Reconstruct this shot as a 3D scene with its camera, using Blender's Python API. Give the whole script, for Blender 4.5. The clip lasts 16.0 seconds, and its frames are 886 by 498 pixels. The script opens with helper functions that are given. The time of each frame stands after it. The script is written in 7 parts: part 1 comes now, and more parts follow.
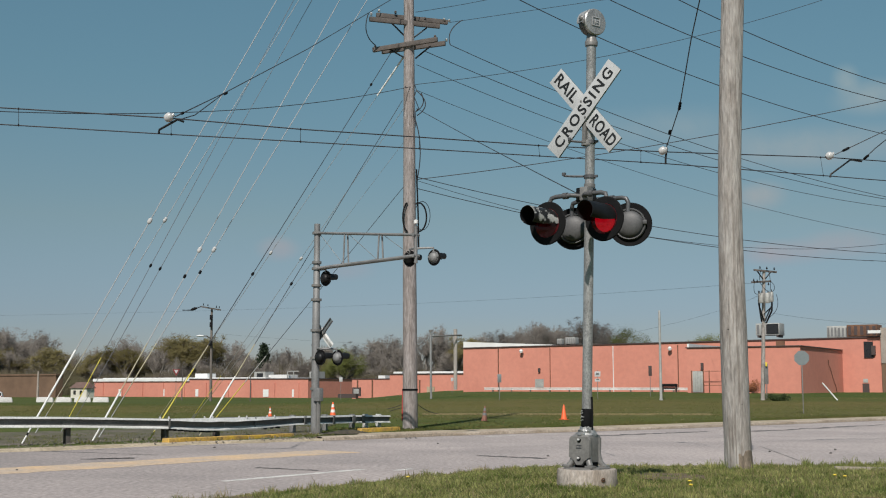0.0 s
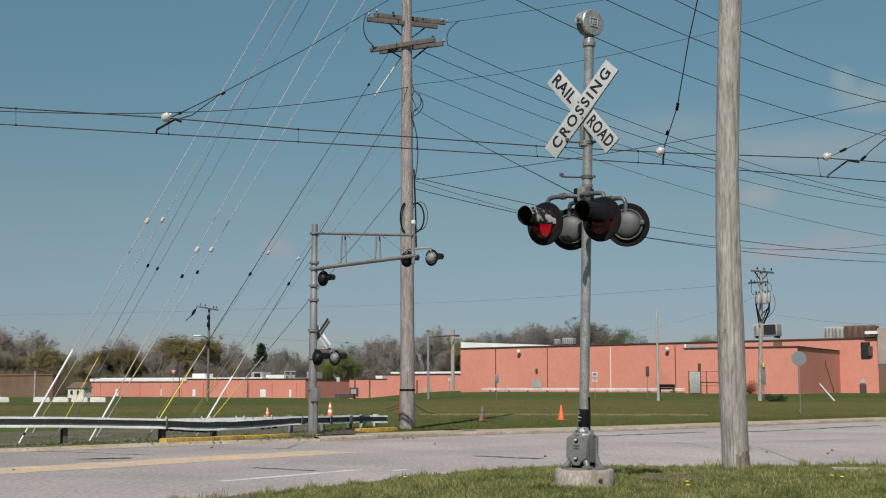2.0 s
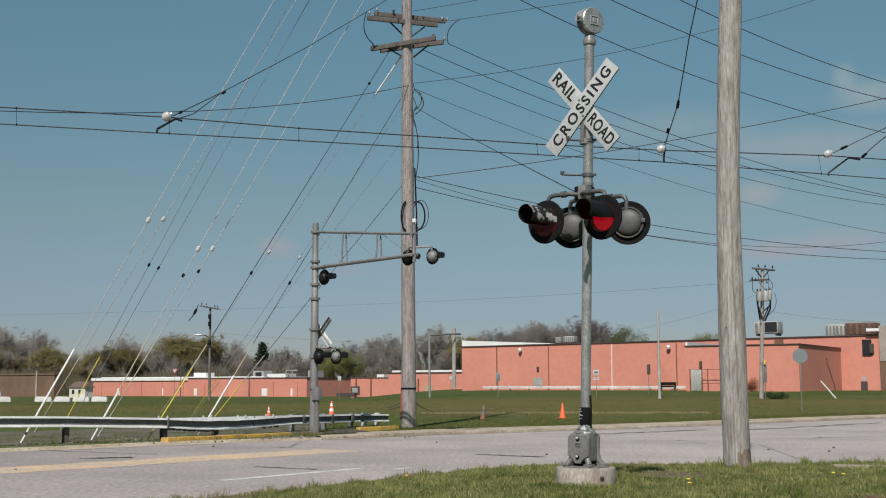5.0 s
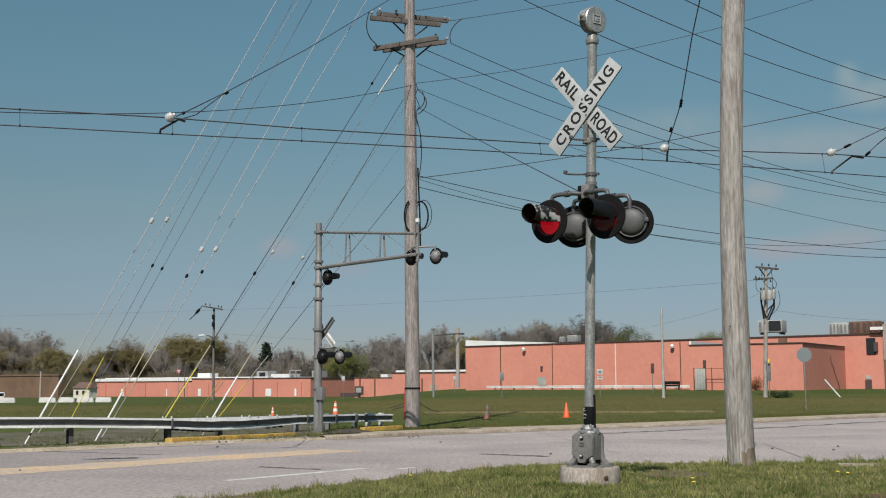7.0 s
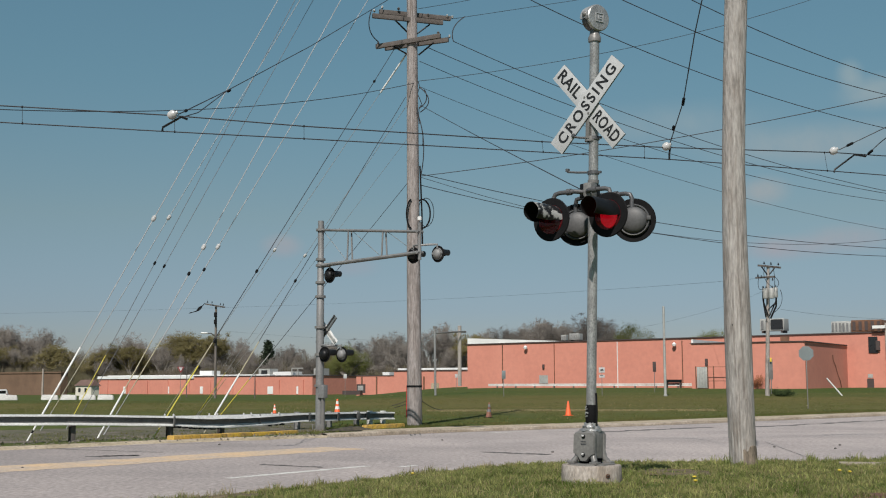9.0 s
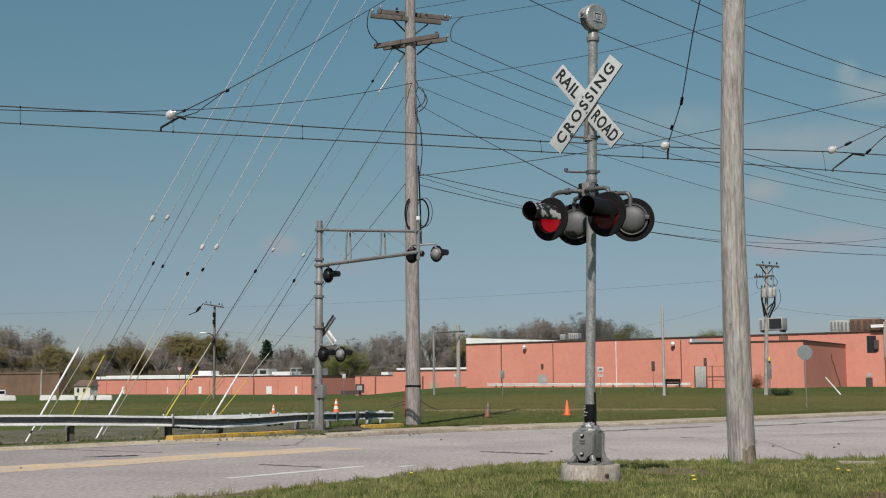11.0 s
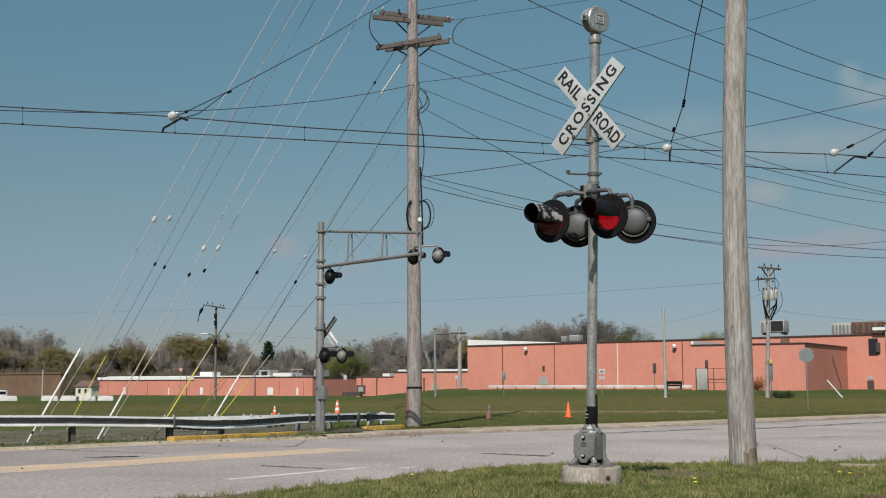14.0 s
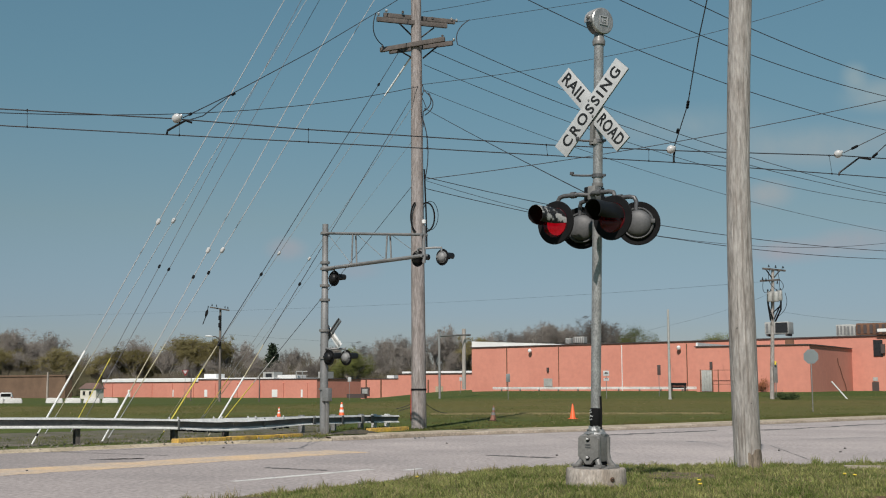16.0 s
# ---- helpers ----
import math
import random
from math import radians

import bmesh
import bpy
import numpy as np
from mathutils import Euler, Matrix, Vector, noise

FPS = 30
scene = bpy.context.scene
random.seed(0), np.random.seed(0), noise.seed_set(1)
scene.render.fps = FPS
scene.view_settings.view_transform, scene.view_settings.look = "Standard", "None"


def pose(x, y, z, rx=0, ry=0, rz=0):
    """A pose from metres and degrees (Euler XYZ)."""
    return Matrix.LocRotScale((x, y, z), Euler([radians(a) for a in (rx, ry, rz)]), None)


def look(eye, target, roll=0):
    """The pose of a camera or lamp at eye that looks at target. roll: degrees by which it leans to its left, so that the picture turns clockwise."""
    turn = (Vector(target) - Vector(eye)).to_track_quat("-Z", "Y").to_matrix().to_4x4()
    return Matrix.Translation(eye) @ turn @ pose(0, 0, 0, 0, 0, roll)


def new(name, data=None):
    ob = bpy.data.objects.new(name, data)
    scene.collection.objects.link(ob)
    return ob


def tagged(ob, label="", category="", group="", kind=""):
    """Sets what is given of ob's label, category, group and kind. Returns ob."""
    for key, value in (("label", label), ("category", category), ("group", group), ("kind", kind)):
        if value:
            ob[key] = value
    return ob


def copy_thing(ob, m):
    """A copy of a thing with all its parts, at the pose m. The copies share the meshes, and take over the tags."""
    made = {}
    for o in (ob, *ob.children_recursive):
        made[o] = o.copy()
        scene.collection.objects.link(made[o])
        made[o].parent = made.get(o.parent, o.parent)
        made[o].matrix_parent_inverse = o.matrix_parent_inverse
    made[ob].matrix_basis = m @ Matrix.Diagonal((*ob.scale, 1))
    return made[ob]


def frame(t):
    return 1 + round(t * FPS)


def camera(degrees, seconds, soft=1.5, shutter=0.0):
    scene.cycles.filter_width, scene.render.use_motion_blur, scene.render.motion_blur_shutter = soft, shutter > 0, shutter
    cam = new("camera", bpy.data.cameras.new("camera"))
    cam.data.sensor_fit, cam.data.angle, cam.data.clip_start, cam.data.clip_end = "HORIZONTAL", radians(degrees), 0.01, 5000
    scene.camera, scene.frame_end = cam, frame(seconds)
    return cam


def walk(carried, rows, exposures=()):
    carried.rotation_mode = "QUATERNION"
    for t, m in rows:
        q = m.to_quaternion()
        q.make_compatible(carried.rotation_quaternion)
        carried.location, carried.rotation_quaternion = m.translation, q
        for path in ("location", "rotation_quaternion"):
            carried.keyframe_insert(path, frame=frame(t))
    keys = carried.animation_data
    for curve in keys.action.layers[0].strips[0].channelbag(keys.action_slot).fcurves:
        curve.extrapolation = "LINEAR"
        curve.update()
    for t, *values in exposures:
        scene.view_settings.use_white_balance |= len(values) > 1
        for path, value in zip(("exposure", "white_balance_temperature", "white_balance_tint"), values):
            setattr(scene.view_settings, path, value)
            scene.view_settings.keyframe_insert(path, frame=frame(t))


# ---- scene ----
# The camera is held in the hand and only turns a little.
EYE = (0, 0, 1.4)
TILT = 6.6
PATH = [
    (0, -0.000, 0.000, -0.000),
    (0.5, 0.014, -0.056, -0.087),
    (1, -0.025, -0.036, -0.164),
    (1.5, -0.022, -0.082, -0.072),
    (2, 0.013, -0.121, 0.069),
    (2.5, 0.043, -0.190, -0.021),
    (3, 0.026, -0.221, 0.165),
    (3.5, 0.003, -0.221, 0.153),
    (4, -0.039, -0.202, 0.024),
    (6.5, -0.068, 0.055, -0.194),
    (7, -0.072, 0.085, -0.269),
    (7.5, -0.053, 0.126, -0.243),
    (8, -0.088, 0.163, -0.197),
    (8.5, -0.096, 0.153, -0.225),
    (9, -0.167, 0.184, -0.194),
    (11.5, -0.191, 0.109, -0.287),
    (12, -0.212, 0.134, -0.154),
    (12.5, -0.181, 0.136, -0.237),
    (13, -0.139, 0.102, -0.204),
    (13.5, -0.127, 0.133, -0.181),
    (14, -0.103, 0.195, -0.130),
    (14.5, -0.080, 0.210, -0.256),
    (15, -0.092, 0.303, -0.105),
    (15.5, -0.081, 0.400, -0.108),
    (16, -0.014, 0.392, -0.209),
]
cam = camera(40.94, 16.0, soft=1.1)
walk(cam, [(t, pose(*EYE, 90 + TILT) @ pose(0, 0, 0, rx, ry, rz)) for t, rx, ry, rz in PATH])

# ---- world and sun ----
SUN_AZ, SUN_EL = 193.5, 46.0
scene.view_settings.exposure = 0.0


def make_world():
    w = bpy.data.worlds.new("sky")
    w.use_nodes = True
    scene.world = w
    nt = w.node_tree
    bg = nt.nodes["Background"]
    sky = nt.nodes.new("ShaderNodeTexSky")
    sky.sky_type = "NISHITA"
    sky.sun_disc = False
    sky.sun_elevation, sky.sun_rotation = radians(SUN_EL), radians(SUN_AZ)
    sky.air_density, sky.dust_density, sky.ozone_density = 1.0, 0.3, 1.2
    # faint scattered cloud wisps: (direction, width, height, strength)
    tc = nt.nodes.new("ShaderNodeTexCoord")
    no = nt.nodes.new("ShaderNodeTexNoise")
    no.inputs["Scale"].default_value = 26.0
    no.inputs["Detail"].default_value = 5.0
    no.inputs["Roughness"].default_value = 0.6
    nt.links.new(tc.outputs["Generated"], no.inputs["Vector"])
    last = sky.outputs["Color"]
    wisps = (((-0.139, 0.993, 0.115), 0.020, 0.012, 0.30), ((-0.078, 0.995, 0.097), 0.024, 0.010, 0.20), ((0.286, 0.994, 0.112), 0.042, 0.012, 0.36), ((0.336, 0.993, 0.119), 0.045, 0.014, 0.30),
             ((0.267, 0.988, 0.16), 0.024, 0.014, 0.26), ((0.312, 0.984, 0.2), 0.11, 0.020, 0.20), ((0.362, 0.979, 0.242), 0.034, 0.016, 0.22), ((0.339, 0.977, 0.257), 0.012, 0.014, 0.24),
             ((0.189, 0.982, 0.215), 0.10, 0.022, 0.10), ((-0.9, 0.5, 0.35), 0.25, 0.05, 0.3), ((0.8, 0.7, 0.4), 0.3, 0.05, 0.3), ((-0.4, -0.9, 0.5), 0.3, 0.06, 0.3))
    for d, w, h, k in wisps:
        d = Vector(d).normalized()
        a = nt.nodes.new("ShaderNodeVectorMath")
        a.operation = "SUBTRACT"
        a.inputs[1].default_value = d
        nt.links.new(tc.outputs["Generated"], a.inputs[0])
        b = nt.nodes.new("ShaderNodeVectorMath")
        b.operation = "DIVIDE"
        b.inputs[1].default_value = (w, w, h)
        nt.links.new(a.outputs["Vector"], b.inputs[0])
        ln = nt.nodes.new("ShaderNodeVectorMath")
        ln.operation = "LENGTH"
        nt.links.new(b.outputs["Vector"], ln.inputs[0])
        fall = nt.nodes.new("ShaderNodeMapRange")
        fall.interpolation_type = "SMOOTHSTEP"
        fall.inputs["From Min"].default_value, fall.inputs["From Max"].default_value = 1.15, 0.1
        fall.inputs["To Min"].default_value, fall.inputs["To Max"].default_value = 0.0, k * 3.2
        nt.links.new(ln.outputs["Value"], fall.inputs["Value"])
        mm = nt.nodes.new("ShaderNodeMath")
        mm.operation = "MULTIPLY"
        nt.links.new(fall.outputs["Result"], mm.inputs[0])
        nt.links.new(no.outputs["Fac"], mm.inputs[1])
        mix = nt.nodes.new("ShaderNodeMixRGB")
        mix.inputs[2].default_value = (7.6, 6.6, 7.0, 1)
        nt.links.new(mm.outputs["Value"], mix.inputs["Fac"])
        nt.links.new(last, mix.inputs[1])
        last = mix.outputs["Color"]
    # the air is a little greener overhead and greyer near the horizon than the clear-sky model
    sep = nt.nodes.new("ShaderNodeSeparateXYZ")
    tone = nt.nodes.new("ShaderNodeValToRGB")
    tone.color_ramp.elements[0].position, tone.color_ramp.elements[1].position = 0.0, 0.34
    tone.color_ramp.elements[0].color, tone.color_ramp.elements[1].color = (0.455, 0.485, 0.64, 1), (0.762, 0.986, 0.84, 1)
    for at, c in ((0.06, (0.485, 0.538, 0.665)), (0.138, (0.632, 0.672, 0.62)), (0.25, (0.68, 0.855, 0.745))):
        tone.color_ramp.elements.new(at).color = (*c, 1)
    mul = nt.nodes.new("ShaderNodeMixRGB")
    mul.blend_type = "MULTIPLY"
    mul.inputs["Fac"].default_value = 1.0
    nt.links.new(tc.outputs["Generated"], sep.inputs["Vector"])
    nt.links.new(sep.outputs["Z"], tone.inputs["Fac"])
    nt.links.new(last, mul.inputs[1])
    nt.links.new(tone.outputs["Color"], mul.inputs[2])
    nt.links.new(mul.outputs["Color"], bg.inputs["Color"])
    bg.inputs["Strength"].default_value = 0.085
    lamp = bpy.data.lights.new("sun", "SUN")
    lamp.energy, lamp.angle, lamp.color = 5.0, radians(0.53), (1.0, 0.94, 0.87)
    s = new("sun", lamp)
    d = Vector((math.sin(radians(SUN_AZ)) * math.cos(radians(SUN_EL)),
                math.cos(radians(SUN_AZ)) * math.cos(radians(SUN_EL)), math.sin(radians(SUN_EL))))
    s.matrix_basis = look(d * 60, (0, 0, 0))


make_world()

# ---- materials ----


def mat(name, base, rough=0.8, metal=0.0, vary=0.25, big=0.6, small=40.0, bump=0.15, dist=0.01,
        second=None, stretch=(1, 1, 1), spec=0.5, random_value=0.0, island=False, coords="Object", plain_fine=False):
    """Base colour broken up by a large and a small noise, with fine relief."""
    m = bpy.data.materials.new(name)
    m.use_nodes = True
    nt = m.node_tree
    b = nt.nodes["Principled BSDF"]
    b.inputs["Metallic"].default_value = metal
    b.inputs["Specular IOR Level"].default_value = spec
    tc = nt.nodes.new("ShaderNodeTexCoord")
    mp = nt.nodes.new("ShaderNodeMapping")
    mp.inputs["Scale"].default_value = stretch
    nt.links.new(tc.outputs[coords], mp.inputs["Vector"])
    n1, n2 = nt.nodes.new("ShaderNodeTexNoise"), nt.nodes.new("ShaderNodeTexNoise")
    for n, s in ((n1, big), (n2, small)):
        n.inputs["Scale"].default_value = s
        n.inputs["Detail"].default_value = 6.0
        n.inputs["Roughness"].default_value = 0.6
        nt.links.new(tc.outputs[coords] if plain_fine and n is n2 else mp.outputs["Vector"], n.inputs["Vector"])
    c2 = second or tuple(c * (1 - vary) for c in base)
    r1 = nt.nodes.new("ShaderNodeValToRGB")
    r1.color_ramp.elements[0].position, r1.color_ramp.elements[1].position = 0.35, 0.65
    r1.color_ramp.elements[0].color, r1.color_ramp.elements[1].color = (*base, 1), (*c2, 1)
    nt.links.new(n1.outputs["Fac"], r1.inputs["Fac"])
    r2 = nt.nodes.new("ShaderNodeMapRange")
    r2.inputs["From Min"].default_value, r2.inputs["From Max"].default_value = 0.3, 0.7
    r2.inputs["To Min"].default_value, r2.inputs["To Max"].default_value = 1 - vary * 0.8, 1 + vary * 0.5
    nt.links.new(n2.outputs["Fac"], r2.inputs["Value"])
    mul = nt.nodes.new("ShaderNodeVectorMath")
    mul.operation = "SCALE"
    nt.links.new(r1.outputs["Color"], mul.inputs[0])
    nt.links.new(r2.outputs["Result"], mul.inputs["Scale"])
    out = mul.outputs["Vector"]
    if random_value:
        src = nt.nodes.new("ShaderNodeNewGeometry").outputs["Random Per Island"] if island else nt.nodes.new("ShaderNodeObjectInfo").outputs["Random"]
        r3 = nt.nodes.new("ShaderNodeMapRange")
        r3.inputs["To Min"].default_value, r3.inputs["To Max"].default_value = 1 - random_value, 1 + random_value
        nt.links.new(src, r3.inputs["Value"])
        m2 = nt.nodes.new("ShaderNodeVectorMath")
        m2.operation = "SCALE"
        nt.links.new(out, m2.inputs[0])
        nt.links.new(r3.outputs["Result"], m2.inputs["Scale"])
        out = m2.outputs["Vector"]
    nt.links.new(out, b.inputs["Base Color"])
    rr = nt.nodes.new("ShaderNodeMapRange")
    rr.inputs["To Min"].default_value, rr.inputs["To Max"].default_value = max(0.03, rough - 0.12), min(1, rough + 0.12)
    nt.links.new(n2.outputs["Fac"], rr.inputs["Value"])
    nt.links.new(rr.outputs["Result"], b.inputs["Roughness"])
    if bump:
        bp = nt.nodes.new("ShaderNodeBump")
        bp.inputs["Strength"].default_value, bp.inputs["Distance"].default_value = bump, dist
        nt.links.new(n2.outputs["Fac"], bp.inputs["Height"])
        nt.links.new(bp.outputs["Normal"], b.inputs["Normal"])
    return m


def grey_wood(name, tone=(1, 1, 1)):
    """Silvered pole wood: long fine grain, broad pale and brown stains, dark drying cracks."""
    r, g, b = tone
    m = mat(name, (0.385 * r, 0.362 * g, 0.343 * b), 0.92, 0, 0.45, 2.4, 9.0, 0.9, 0.03, second=(0.268 * r, 0.24 * g, 0.219 * b), stretch=(3.0, 3.0, 0.55))
    nt = m.node_tree
    b = nt.nodes["Principled BSDF"]
    base = b.inputs["Base Color"].links[0].from_socket
    tc, mp, no = (nt.nodes.new("ShaderNode" + k) for k in ("TexCoord", "Mapping", "TexNoise"))
    mp.inputs["Scale"].default_value = (16, 16, 0.5)
    no.inputs["Scale"].default_value, no.inputs["Detail"].default_value, no.inputs["Roughness"].default_value = 1.6, 8.0, 0.7
    nt.links.new(tc.outputs["Object"], mp.inputs["Vector"])
    nt.links.new(mp.outputs["Vector"], no.inputs["Vector"])
    crack = nt.nodes.new("ShaderNodeValToRGB")
    crack.color_ramp.elements[0].position, crack.color_ramp.elements[1].position = 0.38, 0.50
    crack.color_ramp.elements[0].color, crack.color_ramp.elements[1].color = (0.42, 0.37, 0.33, 1), (1, 1, 1, 1)
    mul = nt.nodes.new("ShaderNodeMixRGB")
    mul.blend_type = "MULTIPLY"
    mul.inputs["Fac"].default_value = 0.65
    nt.links.new(no.outputs["Fac"], crack.inputs["Fac"])
    nt.links.new(base, mul.inputs[1])
    nt.links.new(crack.outputs["Color"], mul.inputs[2])
    nt.links.new(mul.outputs["Color"], b.inputs["Base Color"])
    return m


GALV = mat("galvanised_steel", (0.42, 0.415, 0.41), 0.4, 0.5, 0.55, 11.0, 70, 0.1, 0.004, second=(0.29, 0.284, 0.28), stretch=(1, 1, 0.6))
ALU_PAINT = mat("aluminium_paint", (0.40, 0.41, 0.42), 0.55, 0.3, 0.25, 3.0, 35, 0.08, 0.004)
CAST_GREY = mat("grey_cast_iron", (0.205, 0.198, 0.19), 0.42, 0.1, 0.3, 3.0, 30, 0.05, 0.004)
BLACK_PAINT = mat("black_paint", (0.013, 0.013, 0.014), 0.45, 0.0, 0.4, 5.0, 60, 0.08, 0.003, spec=0.25)
# black paint with the sun's gloss highlight put in as pale grey patches
GLINT_BLACK = mat("black_paint_glints", (0.014, 0.014, 0.015), 0.4, 0.0, 0.3, 9.0, 60, 0.1, 0.004, second=(0.36, 0.36, 0.35), spec=0.45)
BLACK_DULL = mat("black_rubber", (0.012, 0.012, 0.013), 0.85, 0.0, 0.4, 5.0, 60, 0.1, 0.003, spec=0.12)
DARK_CAST = mat("dark_cast_fittings", (0.11, 0.11, 0.115), 0.45, 0.3, 0.3, 4.0, 40, 0.1, 0.004)
BLADE_FAR = mat("far_grass_blade", (0.085, 0.115, 0.026), 0.8, 0, 0.3, 0.35, 5.0, 0, second=(0.135, 0.118, 0.042), spec=0.2, random_value=0.16, island=True)
# darker copy of the rail steel, with the web's shade in its colour
RAIL_WEB = mat("shade_grey_rail_web", (0.165, 0.162, 0.16), 0.7, 0.1, 0.4, 1.5, 20, 0.1, 0.004)
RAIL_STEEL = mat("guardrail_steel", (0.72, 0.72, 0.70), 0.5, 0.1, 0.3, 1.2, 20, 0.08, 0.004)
LAMP_GREY = mat("lamp_housing_grey", (0.10, 0.10, 0.103), 0.58, 0.2, 0.3, 4.0, 40, 0.1, 0.004)
MAST_GREY = mat("dull_mast_grey", (0.225, 0.225, 0.225), 0.6, 0.2, 0.3, 1.5, 25, 0.1, 0.004)
SIGN_WHITE = mat("white_reflective_sheet", (0.46, 0.465, 0.47), 0.5, 0.0, 0.14, 2.0, 30, 0.02, 0.002)
SIGN_BACK = mat("sign_back_aluminium", (0.215, 0.245, 0.25), 0.5, 0.5, 0.15, 2.0, 30, 0.02, 0.002)
INK = mat("black_letter_ink", (0.012, 0.012, 0.012), 0.5, 0, 0.2, 2, 30, 0)
CONCRETE = mat("weathered_concrete", (0.42, 0.375, 0.34), 0.9, 0, 0.5, 5.0, 30, 0.5, 0.012, second=(0.25, 0.208, 0.172), stretch=(1.6, 1.6, 0.6))
KERB_STONE = mat("sandy_kerb_concrete", (0.42, 0.355, 0.29), 0.92, 0, 0.5, 1.3, 16, 0.6, 0.02, second=(0.29, 0.235, 0.175))
WOOD = mat("weathered_pole_wood", (0.40, 0.368, 0.335), 0.9, 0, 0.5, 1.0, 7.0, 0.9, 0.03, second=(0.30, 0.268, 0.245), stretch=(7, 7, 0.35))
WOOD_GREY = grey_wood("silvered_pole_wood")
WOOD_AGED = grey_wood("aged_brown_pole_wood", (0.84, 0.81, 0.83))
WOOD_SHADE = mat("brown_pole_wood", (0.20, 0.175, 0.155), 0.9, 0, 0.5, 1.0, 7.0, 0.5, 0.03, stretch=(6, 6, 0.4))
BARK_SCAR = mat("brown_inner_wood", (0.27, 0.215, 0.165), 0.9, 0, 0.55, 3.0, 20, 0.6, 0.02, stretch=(3, 3, 0.6))
WOOD_DARK = mat("dark_crossarm_wood", (0.125, 0.107, 0.097), 0.9, 0, 0.35, 1.4, 9.0, 0.5, 0.02, stretch=(3, 3, 3))
WIRE = mat("dark_wire", (0.035, 0.035, 0.04), 0.6, 0.2, 0.1, 1, 5, 0)
GUY_GREY = mat("grey_guy_strand", (0.13, 0.13, 0.14), 0.6, 0.2, 0.1, 1, 5, 0)
YELLOW_WASH = mat("faded_median_wash", (0.60, 0.42, 0.255), 0.9, 0, 0.4, 0.9, 10, 0.2, second=(0.44, 0.365, 0.305))
WIRE_LIGHT = mat("bright_guy_strand", (0.31, 0.315, 0.32), 0.8, 0.0, 0.1, 1, 5, 0)
WHITE_PLASTIC = mat("white_guard_plastic", (0.72, 0.72, 0.70), 0.5, 0, 0.15, 1.5, 20, 0.03)
YELLOW_PLASTIC = mat("yellow_guard_plastic", (0.62, 0.52, 0.07), 0.5, 0, 0.2, 1.5, 20, 0.03)
GUARD_GREY = mat("grey_guard_plastic", (0.38, 0.38, 0.36), 0.6, 0, 0.2, 1.5, 20, 0.03)
TAN_PLASTIC = mat("faded_guard_plastic", (0.40, 0.36, 0.24), 0.6, 0, 0.25, 1.5, 20, 0.03)
PORCELAIN = mat("white_porcelain", (0.48, 0.475, 0.47), 0.2, 0, 0.1, 4, 30, 0)
RED_LENS_RIM = mat("lens_gasket", (0.02, 0.015, 0.015), 0.7, 0, 0.1, 4, 30, 0)
FOIL = mat("crumpled_foil", (0.40, 0.40, 0.395), 0.4, 0.6, 0.3, 8.0, 60, 0.3, 0.004)
ORANGE = mat("orange_cone_plastic", (0.85, 0.13, 0.035), 0.55, 0, 0.15, 6, 40, 0.04)
WHITE_BAND = mat("white_cone_collar", (0.72, 0.71, 0.69), 0.5, 0, 0.1, 6, 40, 0.02)
CONE_FADED = mat("dirty_cone_plastic", (0.28, 0.12, 0.08), 0.7, 0, 0.3, 6, 40, 0.04)
SALMON = mat("salmon_painted_block", (0.565, 0.232, 0.172), 0.9, 0, 0.10, 0.13, 1.9, 0.15, 0.02, second=(0.50, 0.195, 0.144))
CREAM_PAINT = mat("cream_siding", (0.68, 0.64, 0.55), 0.7, 0, 0.15, 0.5, 8, 0.04)
WHITE_PAINT = mat("white_painted_metal", (0.72, 0.72, 0.71), 0.55, 0, 0.12, 0.5, 8, 0.04)
BARRIER_WHITE = mat("dirty_white_concrete", (0.55, 0.54, 0.52), 0.8, 0, 0.35, 0.9, 9, 0.2, second=(0.42, 0.41, 0.39))
GREY_UNIT = mat("grey_roof_unit", (0.42, 0.42, 0.40), 0.6, 0.2, 0.25, 0.8, 8, 0.05)
RUST = mat("rusty_metal", (0.20, 0.10, 0.06), 0.85, 0.1, 0.4, 0.9, 8, 0.1)
ROOF_DARK = mat("dark_roof_edge", (0.07, 0.05, 0.047), 0.7, 0, 0.2, 0.5, 8, 0.03)
BRICK_GREY = mat("grey_brick_wall", (0.36, 0.31, 0.27), 0.9, 0, 0.25, 0.6, 10, 0.15)
BROWN_WALL = mat("brown_brick_wall", (0.175, 0.108, 0.07), 0.9, 0, 0.25, 0.3, 6, 0.12)
ROOF_BROWN = mat("brown_shingle_roof", (0.16, 0.10, 0.085), 0.9, 0, 0.3, 1.0, 10, 0.2)
DARK_GLASS = mat("dark_opening", (0.02, 0.02, 0.022), 0.3, 0, 0.1, 1, 5, 0)
ASPHALT = mat("worn_grey_asphalt", (0.415, 0.36, 0.342), 0.92, 0, 0.55, 0.30, 12, 0.9, 0.015, second=(0.31, 0.272, 0.262))
DARK_GREY = mat("dark_warm_grey", (0.14, 0.128, 0.122), 0.8, 0, 0.3, 3, 30, 0.2)
GUTTER_BROWN = mat("gutter_strip", (0.19, 0.148, 0.115), 0.95, 0, 0.5, 2.0, 18, 0.3, second=(0.28, 0.23, 0.19))
YELLOW_KERB = mat("yellow_kerb_paint", (0.60, 0.37, 0.045), 0.8, 0, 0.5, 3.0, 14, 0.3, second=(0.40, 0.25, 0.09))
ROAD_WHITE = mat("worn_white_road_paint", (0.66, 0.64, 0.61), 0.85, 0, 0.3, 2.5, 18, 0.1)
